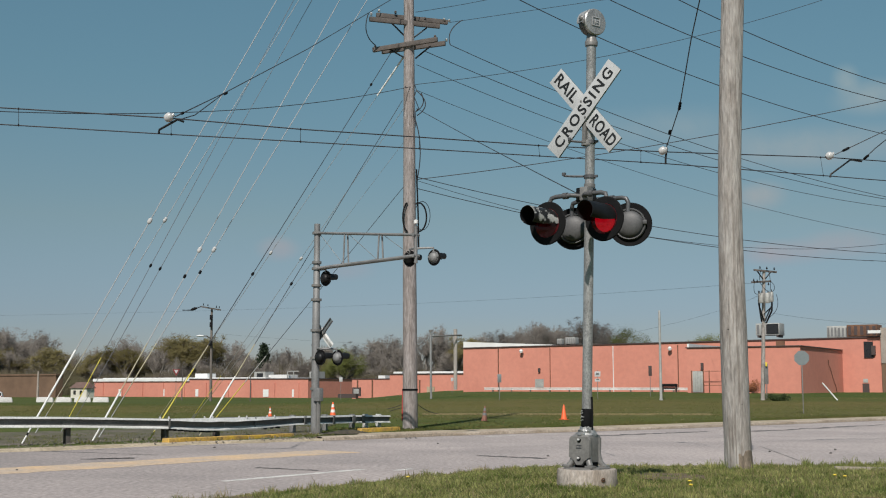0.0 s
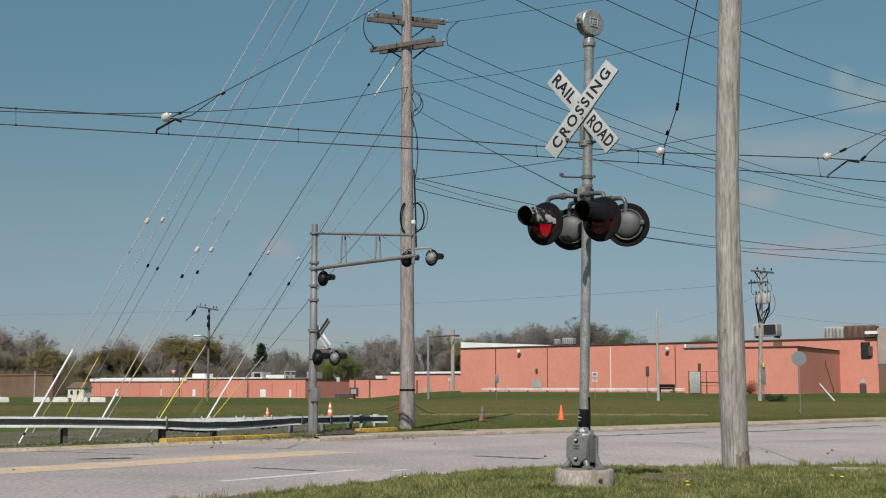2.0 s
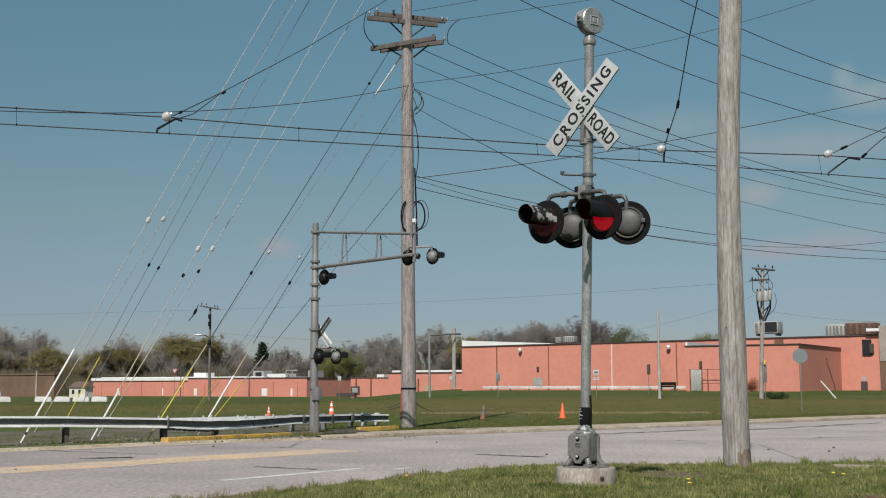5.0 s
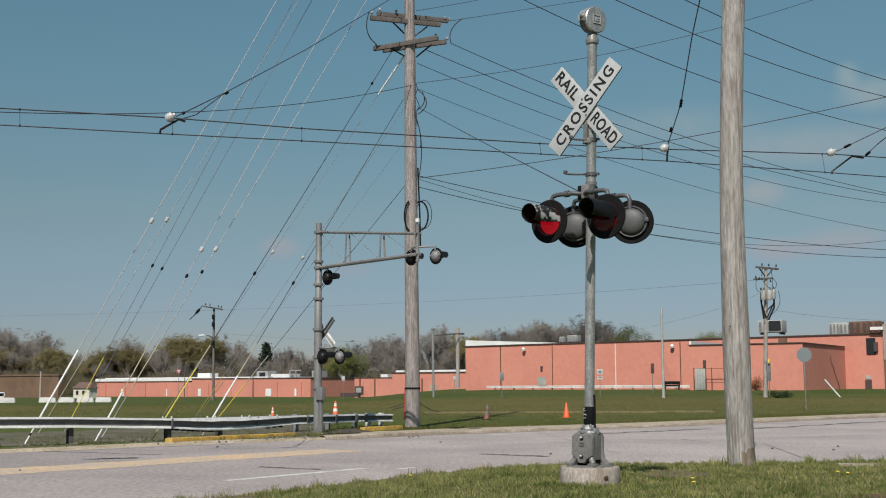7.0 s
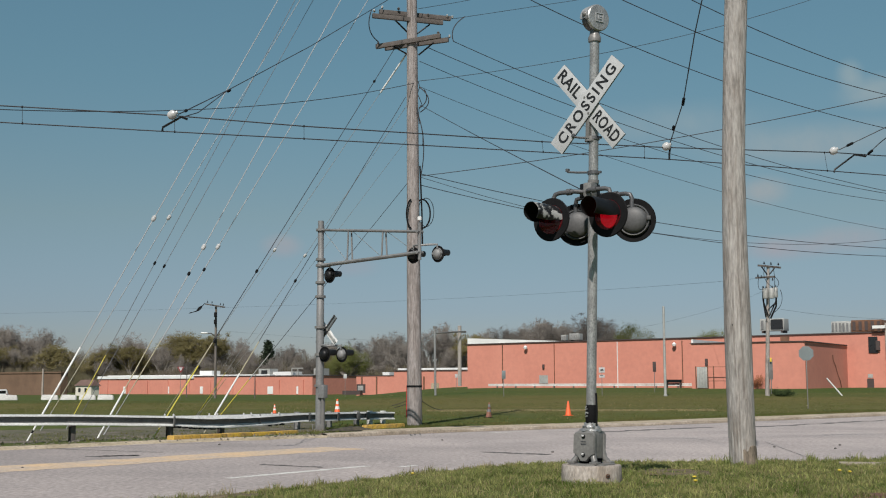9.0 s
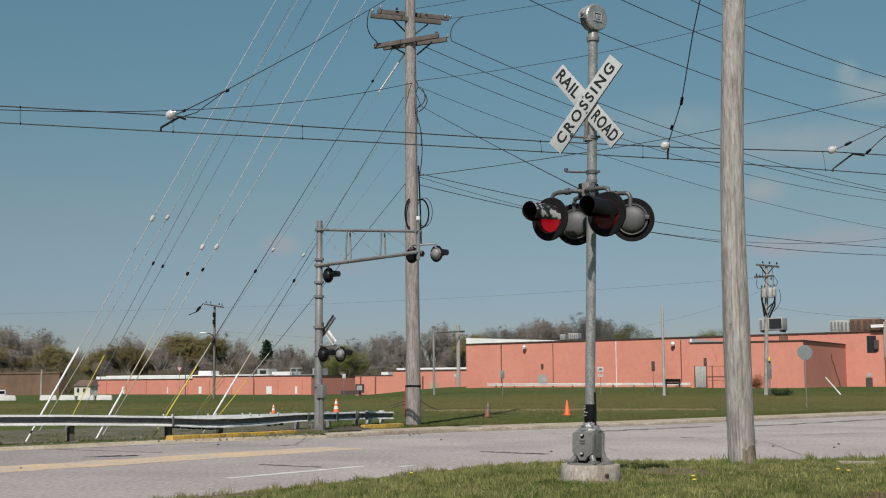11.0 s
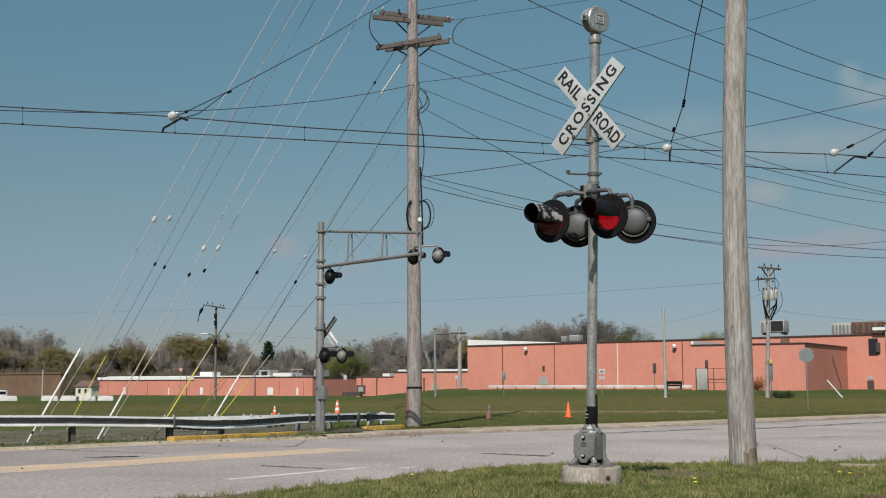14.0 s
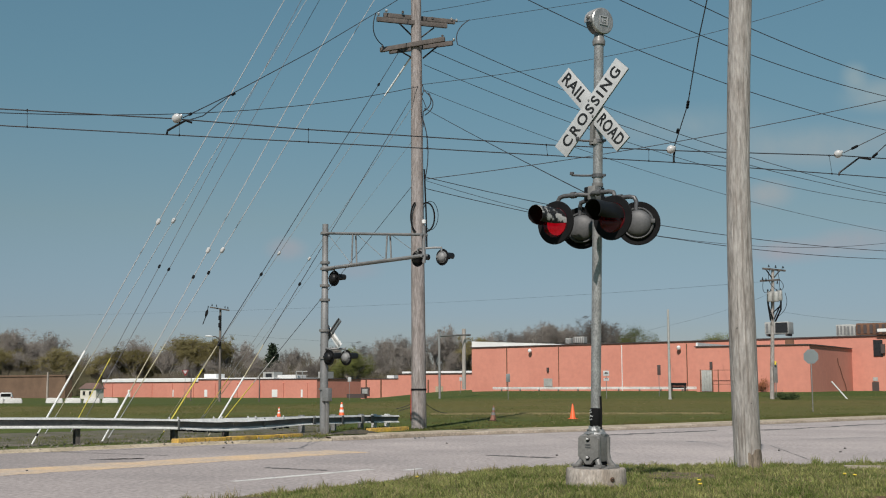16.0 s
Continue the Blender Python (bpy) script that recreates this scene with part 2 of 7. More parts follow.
SAND = mat("sandy_verge", (0.46, 0.38, 0.28), 0.95, 0, 0.45, 1.2, 14, 0.6, 0.03, second=(0.30, 0.245, 0.165))
GRASS = mat("mown_field_grass", (0.052, 0.076, 0.017), 0.95, 0, 0.6, 0.14, 2.2, 0.9, 0.08, second=(0.135, 0.108, 0.042), spec=0.12, stretch=(0.3, 1, 1), plain_fine=True)
BLADE = mat("grass_blade", (0.115, 0.162, 0.032), 0.6, 0, 0.4, 1.9, 9.0, 0, second=(0.43, 0.41, 0.16), spec=0.3, random_value=0.45, island=True)
BLADE_DRY = mat("dry_grass_blade", (0.42, 0.34, 0.18), 0.7, 0, 0.3, 1.2, 5.0, 0, spec=0.3, random_value=0.3, island=True)
SHEETING = mat("dusty_black_sheeting", (0.035, 0.032, 0.027), 0.8, 0, 0.5, 6, 20, 0.4, 0.03, second=(0.085, 0.07, 0.045))
SOIL = mat("bare_soil", (0.19, 0.14, 0.08), 0.95, 0, 0.6, 5, 30, 0.5, 0.02)
GRAVEL_STONE = mat("gravel_stone", (0.17, 0.15, 0.125), 0.9, 0, 0.4, 3, 20, 0.2, random_value=0.35, island=True)
DIRT_GRAVEL = mat("dirt_and_gravel", (0.145, 0.122, 0.10), 0.95, 0, 0.7, 1.1, 7, 0.9, 0.05, second=(0.075, 0.075, 0.028))
BARK = mat("tree_bark", (0.24, 0.21, 0.18), 0.9, 0, 0.3, 1.0, 6, 0.3, 0.03)
BRANCH = mat("pale_bare_branches", (0.31, 0.28, 0.25), 0.9, 0, 0.25, 0.4, 4, 0, random_value=0.1, island=True)
TWIG = mat("bare_twigs", (0.225, 0.20, 0.178), 0.9, 0, 0.2, 0.2, 3, 0, random_value=0.12, island=True)
BUD_OCHRE = mat("ochre_spring_buds", (0.195, 0.168, 0.074), 0.85, 0, 0.2, 0.25, 3, 0, random_value=0.14, island=True, spec=0.2)
LEAF_GREEN = mat("young_green_leaves", (0.165, 0.18, 0.055), 0.8, 0, 0.3, 0.3, 3, 0, random_value=0.2, island=True, spec=0.2)
DRY_LEAF = mat("dry_red_leaves", (0.30, 0.12, 0.06), 0.85, 0, 0.3, 0.6, 3, 0, random_value=0.3, island=True, spec=0.2)
SHADOW_LEAF = mat("shadow_clump_leaves", (0.04, 0.06, 0.02), 0.8, 0, 0.3, 0.6, 3, 0, random_value=0.3, island=True, spec=0.2)
NEEDLE = mat("dark_conifer_needles", (0.03, 0.045, 0.025), 0.85, 0, 0.3, 0.4, 3, 0, random_value=0.3, island=True, spec=0.2)
BRUSH = mat("brown_brush", (0.12, 0.10, 0.078), 0.95, 0, 0.3, 0.09, 3, 0, second=(0.10, 0.092, 0.05), random_value=0.12, island=True, spec=0.1)
RED_SIGN = mat("red_sign_face", (0.22, 0.02, 0.022), 0.5, 0, 0.1, 2, 20, 0)
YELLOW_SIGN = mat("yellow_sign_face", (0.7, 0.5, 0.05), 0.5, 0, 0.1, 2, 20, 0)
RED_TAPE = mat("red_conduit", (0.40, 0.04, 0.03), 0.6, 0, 0.2, 2, 20, 0)


def asphalt_gradient(m):
    """The surface is paler towards the crossing than along the road to the left."""
    nt = m.node_tree
    b = nt.nodes["Principled BSDF"]
    base = b.inputs["Base Color"].links[0].from_socket
    tc, sp, no, add, ramp, mul = (nt.nodes.new("ShaderNode" + k) for k in ("TexCoord", "SeparateXYZ", "TexNoise", "Math", "MapRange", "VectorMath"))
    no.inputs["Scale"].default_value, no.inputs["Detail"].default_value = 0.22, 4.0
    add.operation, mul.operation = "MULTIPLY_ADD", "SCALE"
    add.inputs[1].default_value = 9.0
    ramp.inputs["From Min"].default_value, ramp.inputs["From Max"].default_value = -5.5, 5.5
    ramp.inputs["To Min"].default_value, ramp.inputs["To Max"].default_value = 0.80, 1.02
    nt.links.new(tc.outputs["Object"], sp.inputs["Vector"])
    nt.links.new(tc.outputs["Object"], no.inputs["Vector"])
    nt.links.new(no.outputs["Fac"], add.inputs[0])
    nt.links.new(sp.outputs["X"], add.inputs[2])
    nt.links.new(add.outputs["Value"], ramp.inputs["Value"])
    nt.links.new(base, mul.inputs[0])
    nt.links.new(ramp.outputs["Result"], mul.inputs["Scale"])
    nt.links.new(mul.outputs["Vector"], b.inputs["Base Color"])


asphalt_gradient(ASPHALT)


def mown_bands(m):
    """Fresh grass along the road, drier in mid field, deep green under the store's wall."""
    nt = m.node_tree
    b = nt.nodes["Principled BSDF"]
    base = b.inputs["Base Color"].links[0].from_socket
    tc, sp, no, add, scl, ramp, mix = (nt.nodes.new("ShaderNode" + k) for k in ("TexCoord", "SeparateXYZ", "TexNoise", "Math", "MapRange", "ValToRGB", "MixRGB"))
    no.inputs["Scale"].default_value, no.inputs["Detail"].default_value = 0.12, 5.0
    add.operation = "MULTIPLY_ADD"
    add.inputs[1].default_value = 26.0
    scl.inputs["From Min"].default_value, scl.inputs["From Max"].default_value = 13.0, 213.0
    el = ramp.color_ramp.elements
    el[0].position, el[1].position = 0.12, 0.70
    el[0].color, el[1].color = (0.075, 0.105, 0.024, 1), (0.052, 0.078, 0.018, 1)
    for at, c in ((0.225, (0.06, 0.09, 0.018)), (0.285, (0.108, 0.105, 0.034)), (0.42, (0.128, 0.102, 0.035)), (0.50, (0.046, 0.078, 0.016))):
        el.new(at).color = (*c, 1)
    mix.inputs["Fac"].default_value = 0.62
    nt.links.new(tc.outputs["Object"], sp.inputs["Vector"])
    nt.links.new(tc.outputs["Object"], no.inputs["Vector"])
    nt.links.new(no.outputs["Fac"], add.inputs[0])
    nt.links.new(sp.outputs["Y"], add.inputs[2])
    nt.links.new(add.outputs["Value"], scl.inputs["Value"])
    nt.links.new(scl.outputs["Result"], ramp.inputs["Fac"])
    out = ramp.outputs["Color"]
    for size, lo, hi in ((2.6, 0.66, 1.3), (13.0, 0.6, 1.36)):
        n2, r2, sc = (nt.nodes.new("ShaderNode" + k) for k in ("TexNoise", "MapRange", "VectorMath"))
        n2.inputs["Scale"].default_value, n2.inputs["Detail"].default_value, n2.inputs["Roughness"].default_value = size, 6.0, 0.7
        r2.inputs["From Min"].default_value, r2.inputs["From Max"].default_value = 0.34, 0.66
        r2.inputs["To Min"].default_value, r2.inputs["To Max"].default_value = lo, hi
        sc.operation = "SCALE"
        nt.links.new(tc.outputs["Object"], n2.inputs["Vector"])
        nt.links.new(n2.outputs["Fac"], r2.inputs["Value"])
        nt.links.new(out, sc.inputs[0])
        nt.links.new(r2.outputs["Result"], sc.inputs["Scale"])
        out = sc.outputs["Vector"]
    nt.links.new(base, mix.inputs[1])
    nt.links.new(out, mix.inputs[2])
    nt.links.new(mix.outputs["Color"], b.inputs["Base Color"])


mown_bands(GRASS)


def lens_material():
    """Clear red glass: a gloss over a red filter."""
    m = bpy.data.materials.new("red_roundel_glass")
    m.use_nodes = True
    nt = m.node_tree
    nt.nodes.remove(nt.nodes["Principled BSDF"])
    tr, gl, mx = (nt.nodes.new("ShaderNodeBsdf" + k) for k in ("Transparent", "Glossy", "Diffuse"))
    tr.inputs["Color"].default_value = (0.72, 0.035, 0.05, 1)
    gl.inputs["Roughness"].default_value = 0.12
    mx.inputs["Color"].default_value = (0.155, 0.006, 0.012, 1)
    m1, m2 = nt.nodes.new("ShaderNodeMixShader"), nt.nodes.new("ShaderNodeMixShader")
    m1.inputs["Fac"].default_value, m2.inputs["Fac"].default_value = 0.5, 0.03
    out = nt.nodes["Material Output"]
    nt.links.new(tr.outputs[0], m1.inputs[1])
    nt.links.new(mx.outputs[0], m1.inputs[2])
    nt.links.new(m1.outputs[0], m2.inputs[1])
    nt.links.new(gl.outputs[0], m2.inputs[2])
    nt.links.new(m2.outputs[0], out.inputs["Surface"])
    return m


def glow_material():
    m = bpy.data.materials.new("lit_signal_bulb")
    m.use_nodes = True
    nt = m.node_tree
    b = nt.nodes["Principled BSDF"]
    b.inputs["Base Color"].default_value = (0.5, 0.1, 0.08, 1)
    b.inputs["Emission Color"].default_value = (1.0, 0.16, 0.36, 1)
    no = nt.nodes.new("ShaderNodeTexNoise")
    no.inputs["Scale"].default_value = 16
    r = nt.nodes.new("ShaderNodeMapRange")
    r.inputs["From Min"].default_value, r.inputs["From Max"].default_value = 0.3, 0.7
    r.inputs["To Min"].default_value, r.inputs["To Max"].default_value = 0.5, 1.0
    nt.links.new(no.outputs["Fac"], r.inputs["Value"])
    nt.links.new(r.outputs["Result"], b.inputs["Emission Strength"])
    return m


def leafy(m, share=0.5, soft=0.0):
    """Let some light through the thin leaves and twigs; soft evens out the slope of single blades to that of the crown."""
    nt = m.node_tree
    b, out = nt.nodes["Principled BSDF"], nt.nodes["Material Output"]
    tl, mx = nt.nodes.new("ShaderNodeBsdfTranslucent"), nt.nodes.new("ShaderNodeMixShader")
    if soft:
        geo, low, add, nor = (nt.nodes.new("ShaderNode" + k) for k in ("NewGeometry", "VectorMath", "VectorMath", "VectorMath"))
        low.operation, add.operation, nor.operation = "SCALE", "ADD", "NORMALIZE"
        low.inputs["Scale"].default_value = 1.0 - soft
        add.inputs[1].default_value = (0.0, -0.45 * soft, 0.9 * soft)
        nt.links.new(geo.outputs["Normal"], low.inputs[0])
        nt.links.new(low.outputs["Vector"], add.inputs[0])
        nt.links.new(add.outputs["Vector"], nor.inputs[0])
        nt.links.new(nor.outputs["Vector"], b.inputs["Normal"])
    mx.inputs["Fac"].default_value = share
    nt.links.new(b.inputs["Base Color"].links[0].from_socket, tl.inputs["Color"])
    nt.links.new(b.outputs[0], mx.inputs[1])
    nt.links.new(tl.outputs[0], mx.inputs[2])
    nt.links.new(mx.outputs[0], out.inputs["Surface"])


for m in (BRANCH, TWIG, BUD_OCHRE, BRUSH, LEAF_GREEN):
    leafy(m, 0.3, 0.7)
for m in (BLADE, BLADE_DRY):
    leafy(m)
leafy(BLADE_FAR, 0.3, 0.85)

for el, at in zip(next(n for n in GLINT_BLACK.node_tree.nodes if n.type == "VALTORGB").color_ramp.elements, (0.54, 0.6)):
    el.position = at   # narrow pale patches, the sun's glint put into the colour

LENS, GLOW = lens_material(), glow_material()

# ---- mesh helpers ----


def link_mesh(name, bm, material, parent=None, label="", smooth=True):
    me = bpy.data.meshes.new(name)
    bm.to_mesh(me)
    bm.free()
    for m in material if isinstance(material, (list, tuple)) else [material]:
        me.materials.append(m)
    if smooth:
        me.polygons.foreach_set("use_smooth", [True] * len(me.polygons))
        me.set_sharp_from_angle(angle=radians(38))
    ob = new(name, me)
    if parent:
        ob.parent = parent
    if label:
        ob["label"] = label
    return ob


def part(name, bm, material, parent, label=""):
    return link_mesh(name, bm, material, parent, label)


def thing(name, at, label, category, group="", rz=0.0, kind=""):
    e = new(name)
    e.empty_display_size = 0.2
    e.matrix_basis = pose(*at, 0, 0, rz)
    return tagged(e, label, category, group, kind)


def raw(name, verts, faces, material, parent=None, label="", smooth=False):
    me = bpy.data.meshes.new(name)
    me.from_pydata([tuple(v) for v in verts], [], [tuple(f) for f in faces])
    me.materials.append(material)
    if smooth:
        me.polygons.foreach_set("use_smooth", [True] * len(me.polygons))
    ob = new(name, me)
    if parent:
        ob.parent = parent
    if label:
        ob["label"] = label
    return ob


def box(bm, sx, sy, sz, m=None, bevel=0.0):
    """A box centred on the pose m."""
    r = bmesh.ops.create_cube(bm, size=1.0, matrix=(m or Matrix()) @ Matrix.Diagonal((sx, sy, sz, 1)))
    if bevel:
        es = list({e for v in r["verts"] for e in v.link_edges})
        bmesh.ops.bevel(bm, geom=es, offset=bevel, segments=2, affect="EDGES", profile=0.6)


def lathe(bm, profile, seg=24, m=None, mi=0):
    """Turn (radius, height) pairs about z."""
    m = m or Matrix()
    rings = []
    for r, z in profile:
        if r < 1e-6:
            rings.append([bm.verts.new(m @ Vector((0, 0, z)))])
        else:
            rings.append([bm.verts.new(m @ Vector((r * math.cos(a), r * math.sin(a), z)))
                          for a in (2 * math.pi * i / seg for i in range(seg))])
    for a, b in zip(rings, rings[1:]):
        for i in range(seg):
            j = (i + 1) % seg
            if len(a) == 1 and len(b) > 1:
                f = bm.faces.new((a[0], b[j], b[i]))
            elif len(b) == 1 and len(a) > 1:
                f = bm.faces.new((a[i], a[j], b[0]))
            elif len(a) > 1:
                f = bm.faces.new((a[i], a[j], b[j], b[i]))
            else:
                continue
            f.material_index = mi
    return rings


def tube(bm, pts, r, seg=8, r_end=None):
    """A round bar through the points, from radius r to r_end."""
    pts = [Vector(p) for p in pts]
    rings = []
    n = len(pts)
    side = None
    for i, p in enumerate(pts):
        d = (pts[min(i + 1, n - 1)] - pts[max(i - 1, 0)]).normalized()
        if side is None:
            side = d.cross(Vector((0, 0, 1)) if abs(d.z) < 0.95 else Vector((1, 0, 0))).normalized()
        side = (side - d * side.dot(d)).normalized()
        up = d.cross(side)
        rr = r + ((r_end if r_end is not None else r) - r) * i / max(1, n - 1)
        rings.append([bm.verts.new(p + rr * (math.cos(a) * side + math.sin(a) * up))
                      for a in (2 * math.pi * k / seg for k in range(seg))])
    for a, b in zip(rings, rings[1:]):
        for k in range(seg):
            j = (k + 1) % seg
            bm.faces.new((a[k], a[j], b[j], b[k]))
    bm.faces.new(list(reversed(rings[0])))
    bm.faces.new(rings[-1])


def along(a, b, s):
    return Vector(a) + (Vector(b) - Vector(a)) * s


def aim(a, b):
    """A pose at a with z towards b."""
    d = Vector(b) - Vector(a)
    return Matrix.Translation(a) @ d.to_track_quat("Z", "Y").to_matrix().to_4x4()


def bend(a, b, c, n=16):
    """A smooth wire through a, b (at its share of the way) and c."""
    a, b, c = Vector(a), Vector(b), Vector(c)
    s = (b - a).length / ((b - a).length + (c - b).length)
    out = []
    for i in range(n + 1):
        t = i / n
        la = (t - s) * (t - 1) / s
        lb = t * (t - 1) / (s * (s - 1))
        lc = t * (t - s) / (1 - s)
        out.append(a * la + b * lb + c * lc)
    return out


def step(a, b, x):
    t = min(1.0, max(0.0, (x - a) / (b - a)))
    return t * t * (3 - 2 * t)


def lerp_knots(knots, x):
    if x <= knots[0][0]:
        return knots[0][1]
    for (x0, y0), (x1, y1) in zip(knots, knots[1:]):
        if x <= x1:
            return y0 + (y1 - y0) * (x - x0) / (x1 - x0)
    return knots[-1][1]

# ---- ground, road and kerbs ----
FAR_EDGE = [(-3000, -60), (-90, -52), (-14, 21.2), (-9.5, 25.7), (-6.6, 28.7), (-3.9, 30.7), (-2.7, 31.5), (0.0, 34.2), (4.0, 37.1),
            (7.4, 39.8), (18.4, 49.8), (60, 84), (160, 160), (3000, 2300)]
NEAR_EDGE = [(-3000, -110), (-90, -100), (-3.7, 13.9), (-2.4, 15.45), (-1.45, 16.8), (-0.38, 18.3), (0.5, 19.6), (1.4, 20.4),
             (2.6, 20.7), (4.6, 20.75), (7.8, 21.1), (14, 21.5), (60, 24), (160, 28), (3000, 120)]


def field_z(x, y):
    """Height of the land beyond the road."""
    rise = 0.72 * step(62, 122, y) * step(-16, 8, x)
    fall = -1.2 * step(62, 225, y) * step(2, -24, x)
    return 0.03 + rise + fall


def shoulder_z(x, y):
    """The same, dipping under the road's edge."""
    d = y - lerp_knots(FAR_EDGE, x)
    return field_z(x, y) - 0.12 * step(0.25, 0.0, d)


def verge_z(x, y):
    """Height of the grass bank on which the near signal stands."""
    d = (lerp_knots(NEAR_EDGE, x) - y) * 0.72
    return 0.03 + 0.2 * step(0.0, 3.8, d) + 0.03 * step(2.5, 5, d)


def columns():
    xs = [-3000, -1200, -500, -250, -150, -90, -60, -45, -35, -28, -22, -18]
    xs += [x * 0.5 for x in range(-30, 61)]
    xs += [32, 35, 38, 42, 46, 52, 60, 70, 85, 100, 130, 160, 250, 500, 1200, 3000]
    return xs


def sheet(edge, offsets, height, sign):
    verts, faces = [], []
    xs = columns()
    for x in xs:
        y0 = lerp_knots(edge, x)
        for o in offsets:
            y = y0 + sign * o
            verts.append((x, y, height(x, y)))
    n = len(offsets)
    for i in range(len(xs) - 1):
        for j in range(n - 1):
            q = (i * n + j, (i + 1) * n + j, (i + 1) * n + j + 1, i * n + j + 1)
            faces.append(q if sign > 0 else q[::-1])
    return verts, faces


def make_ground():
    far = [0.0, 0.3, 0.6, 1.2, 2, 3, 4.5, 6, 8, 10, 12.5, 15, 18, 22, 26, 30, 35, 40, 46, 52, 60, 68, 76, 85, 95, 105, 118, 132, 150,
           170, 195, 225, 260, 300, 350, 420, 520, 700, 1000, 1600, 2600]
    near = [0.0, 0.25, 0.5, 0.8, 1.1, 1.5, 2, 2.5, 3, 3.6, 4.3, 5, 6, 7, 8.5, 10, 13, 18, 26, 40, 80, 200, 600, 2000]
    v1, f1 = sheet(FAR_EDGE, far, shoulder_z, 1)
    v2, f2 = sheet(NEAR_EDGE, near, verge_z, -1)
    k = len(v1)
    ob = raw("ground", v1 + v2, f1 + [tuple(i + k for i in f) for f in f2], GRASS, smooth=True)
    tagged(ob, "mown spring grass field, green with olive patches", "ground", kind="structure")
    # road sheet between both edges
    verts, faces = [], []
    xs = columns()
    n = 12
    for x in xs:
        a, b = lerp_knots(NEAR_EDGE, x) - 0.25, lerp_knots(FAR_EDGE, x) + 0.1
        for j in range(n + 1):
            verts.append((x, a + (b - a) * j / n, 0.0))
    for i in range(len(xs) - 1):
        for j in range(n):
            faces.append((i * (n + 1) + j, (i + 1) * (n + 1) + j, (i + 1) * (n + 1) + j + 1, i * (n + 1) + j + 1))
    road = raw("road", verts, faces, ASPHALT)
    tagged(road, "worn pale grey asphalt road with faded paint", "road", kind="structure")
    return ob, road


GROUND, ROAD = make_ground()


def ribbon(bm, pts, width, z=0.004, ragged=0.0, seed=1):
    """A flat strip on the road along the points."""
    rng = random.Random(seed)
    prev = None
    for i, p in enumerate(pts):
        a, b = Vector((*pts[max(i - 1, 0)], 0)), Vector((*pts[min(i + 1, len(pts) - 1)], 0))
        s = (b - a).normalized().cross(Vector((0, 0, 1))) * width / 2
        c = Vector((*p, z))
        q = (bm.verts.new(c + s * (1 + rng.uniform(-ragged, ragged))), bm.verts.new(c - s * (1 + rng.uniform(-ragged, ragged))))
        if prev:
            bm.faces.new((prev[0], q[0], q[1], prev[1]))
        prev = q


def line_pts(a, b, n):
    return [tuple(along((*a, 0), (*b, 0), i / n).xy) for i in range(n + 1)]


def road_marks():
    for name, a, b, w, m, rag in (
            ("yellow_line", (-13.466, 12.693), (-2.255, 26.07), 1.35, YELLOW_WASH, 0.12),
            ("white_line", (-3.263, 17.896), (-1.361, 20.43), 0.17, ROAD_WHITE, 0.3),
            ("white_line", (1.172, 33.645), (2.106, 34.415), 0.12, ROAD_WHITE, 0.8),
            ("white_line", (-0.795, 20.158), (-0.541, 20.569), 0.12, ROAD_WHITE, 0.6)):
        bm = bmesh.new()
        ribbon(bm, line_pts(a, b, 60), w, 0.0025, rag, 3)
        link_mesh(name, bm, m, ROAD)
    # tar seams and cracks, with three short dark strokes by the far kerb
    pts = [(-6.927, 23.258), (-6.059, 23.622), (-3.22, 20.852), (-2.119, 20.158), (0.756, 24.384), (1.96, 23.438),
           (-9.865, 26.763), (-5.822, 24.583), (4.26, 34.018), (8.209, 37.404), (9.619, 37.404), (16.249, 43.976),
           (7.459, 28.269), (6.689, 22.396), (-1.174, 35.631), (-0.96, 31.857), (-1.057, 35.631), (-0.864, 32.198), (-0.9, 36.058), (-0.712, 32.198),
           (-8.796, 25.846), (-4.981, 29.088)]
    widths = (0.22, 0.12, 0.18, 0.06, 0.3, 0.3, 0.018, 0.05, 0.05, 0.05, 0.05)
    for i, w in enumerate(widths):
        bm = bmesh.new()
        rng = random.Random(i)
        p = [(x + rng.uniform(-1, 1) * min(0.06, w * 0.4), y + rng.uniform(-1, 1) * min(0.1, w * 0.5)) for x, y in line_pts(pts[2 * i], pts[2 * i + 1], 24)]
        ribbon(bm, p, w, 0.004, 0.75, i)
        link_mesh("dark_streak", bm, DARK_GREY, ROAD)


road_marks()


def gutter():
    """A brown strip along the foot of the far kerb."""
    bm = bmesh.new()
    xs = [-3.0 + 0.5 * i for i in range(130)]
    ribbon(bm, [(x, lerp_knots(FAR_EDGE, x) - 0.2) for x in xs], 0.24, 0.003, 0.45, 11)
    link_mesh("gutter_strip", bm, GUTTER_BROWN, ROAD, "brown strip along the kerb foot")


gutter()


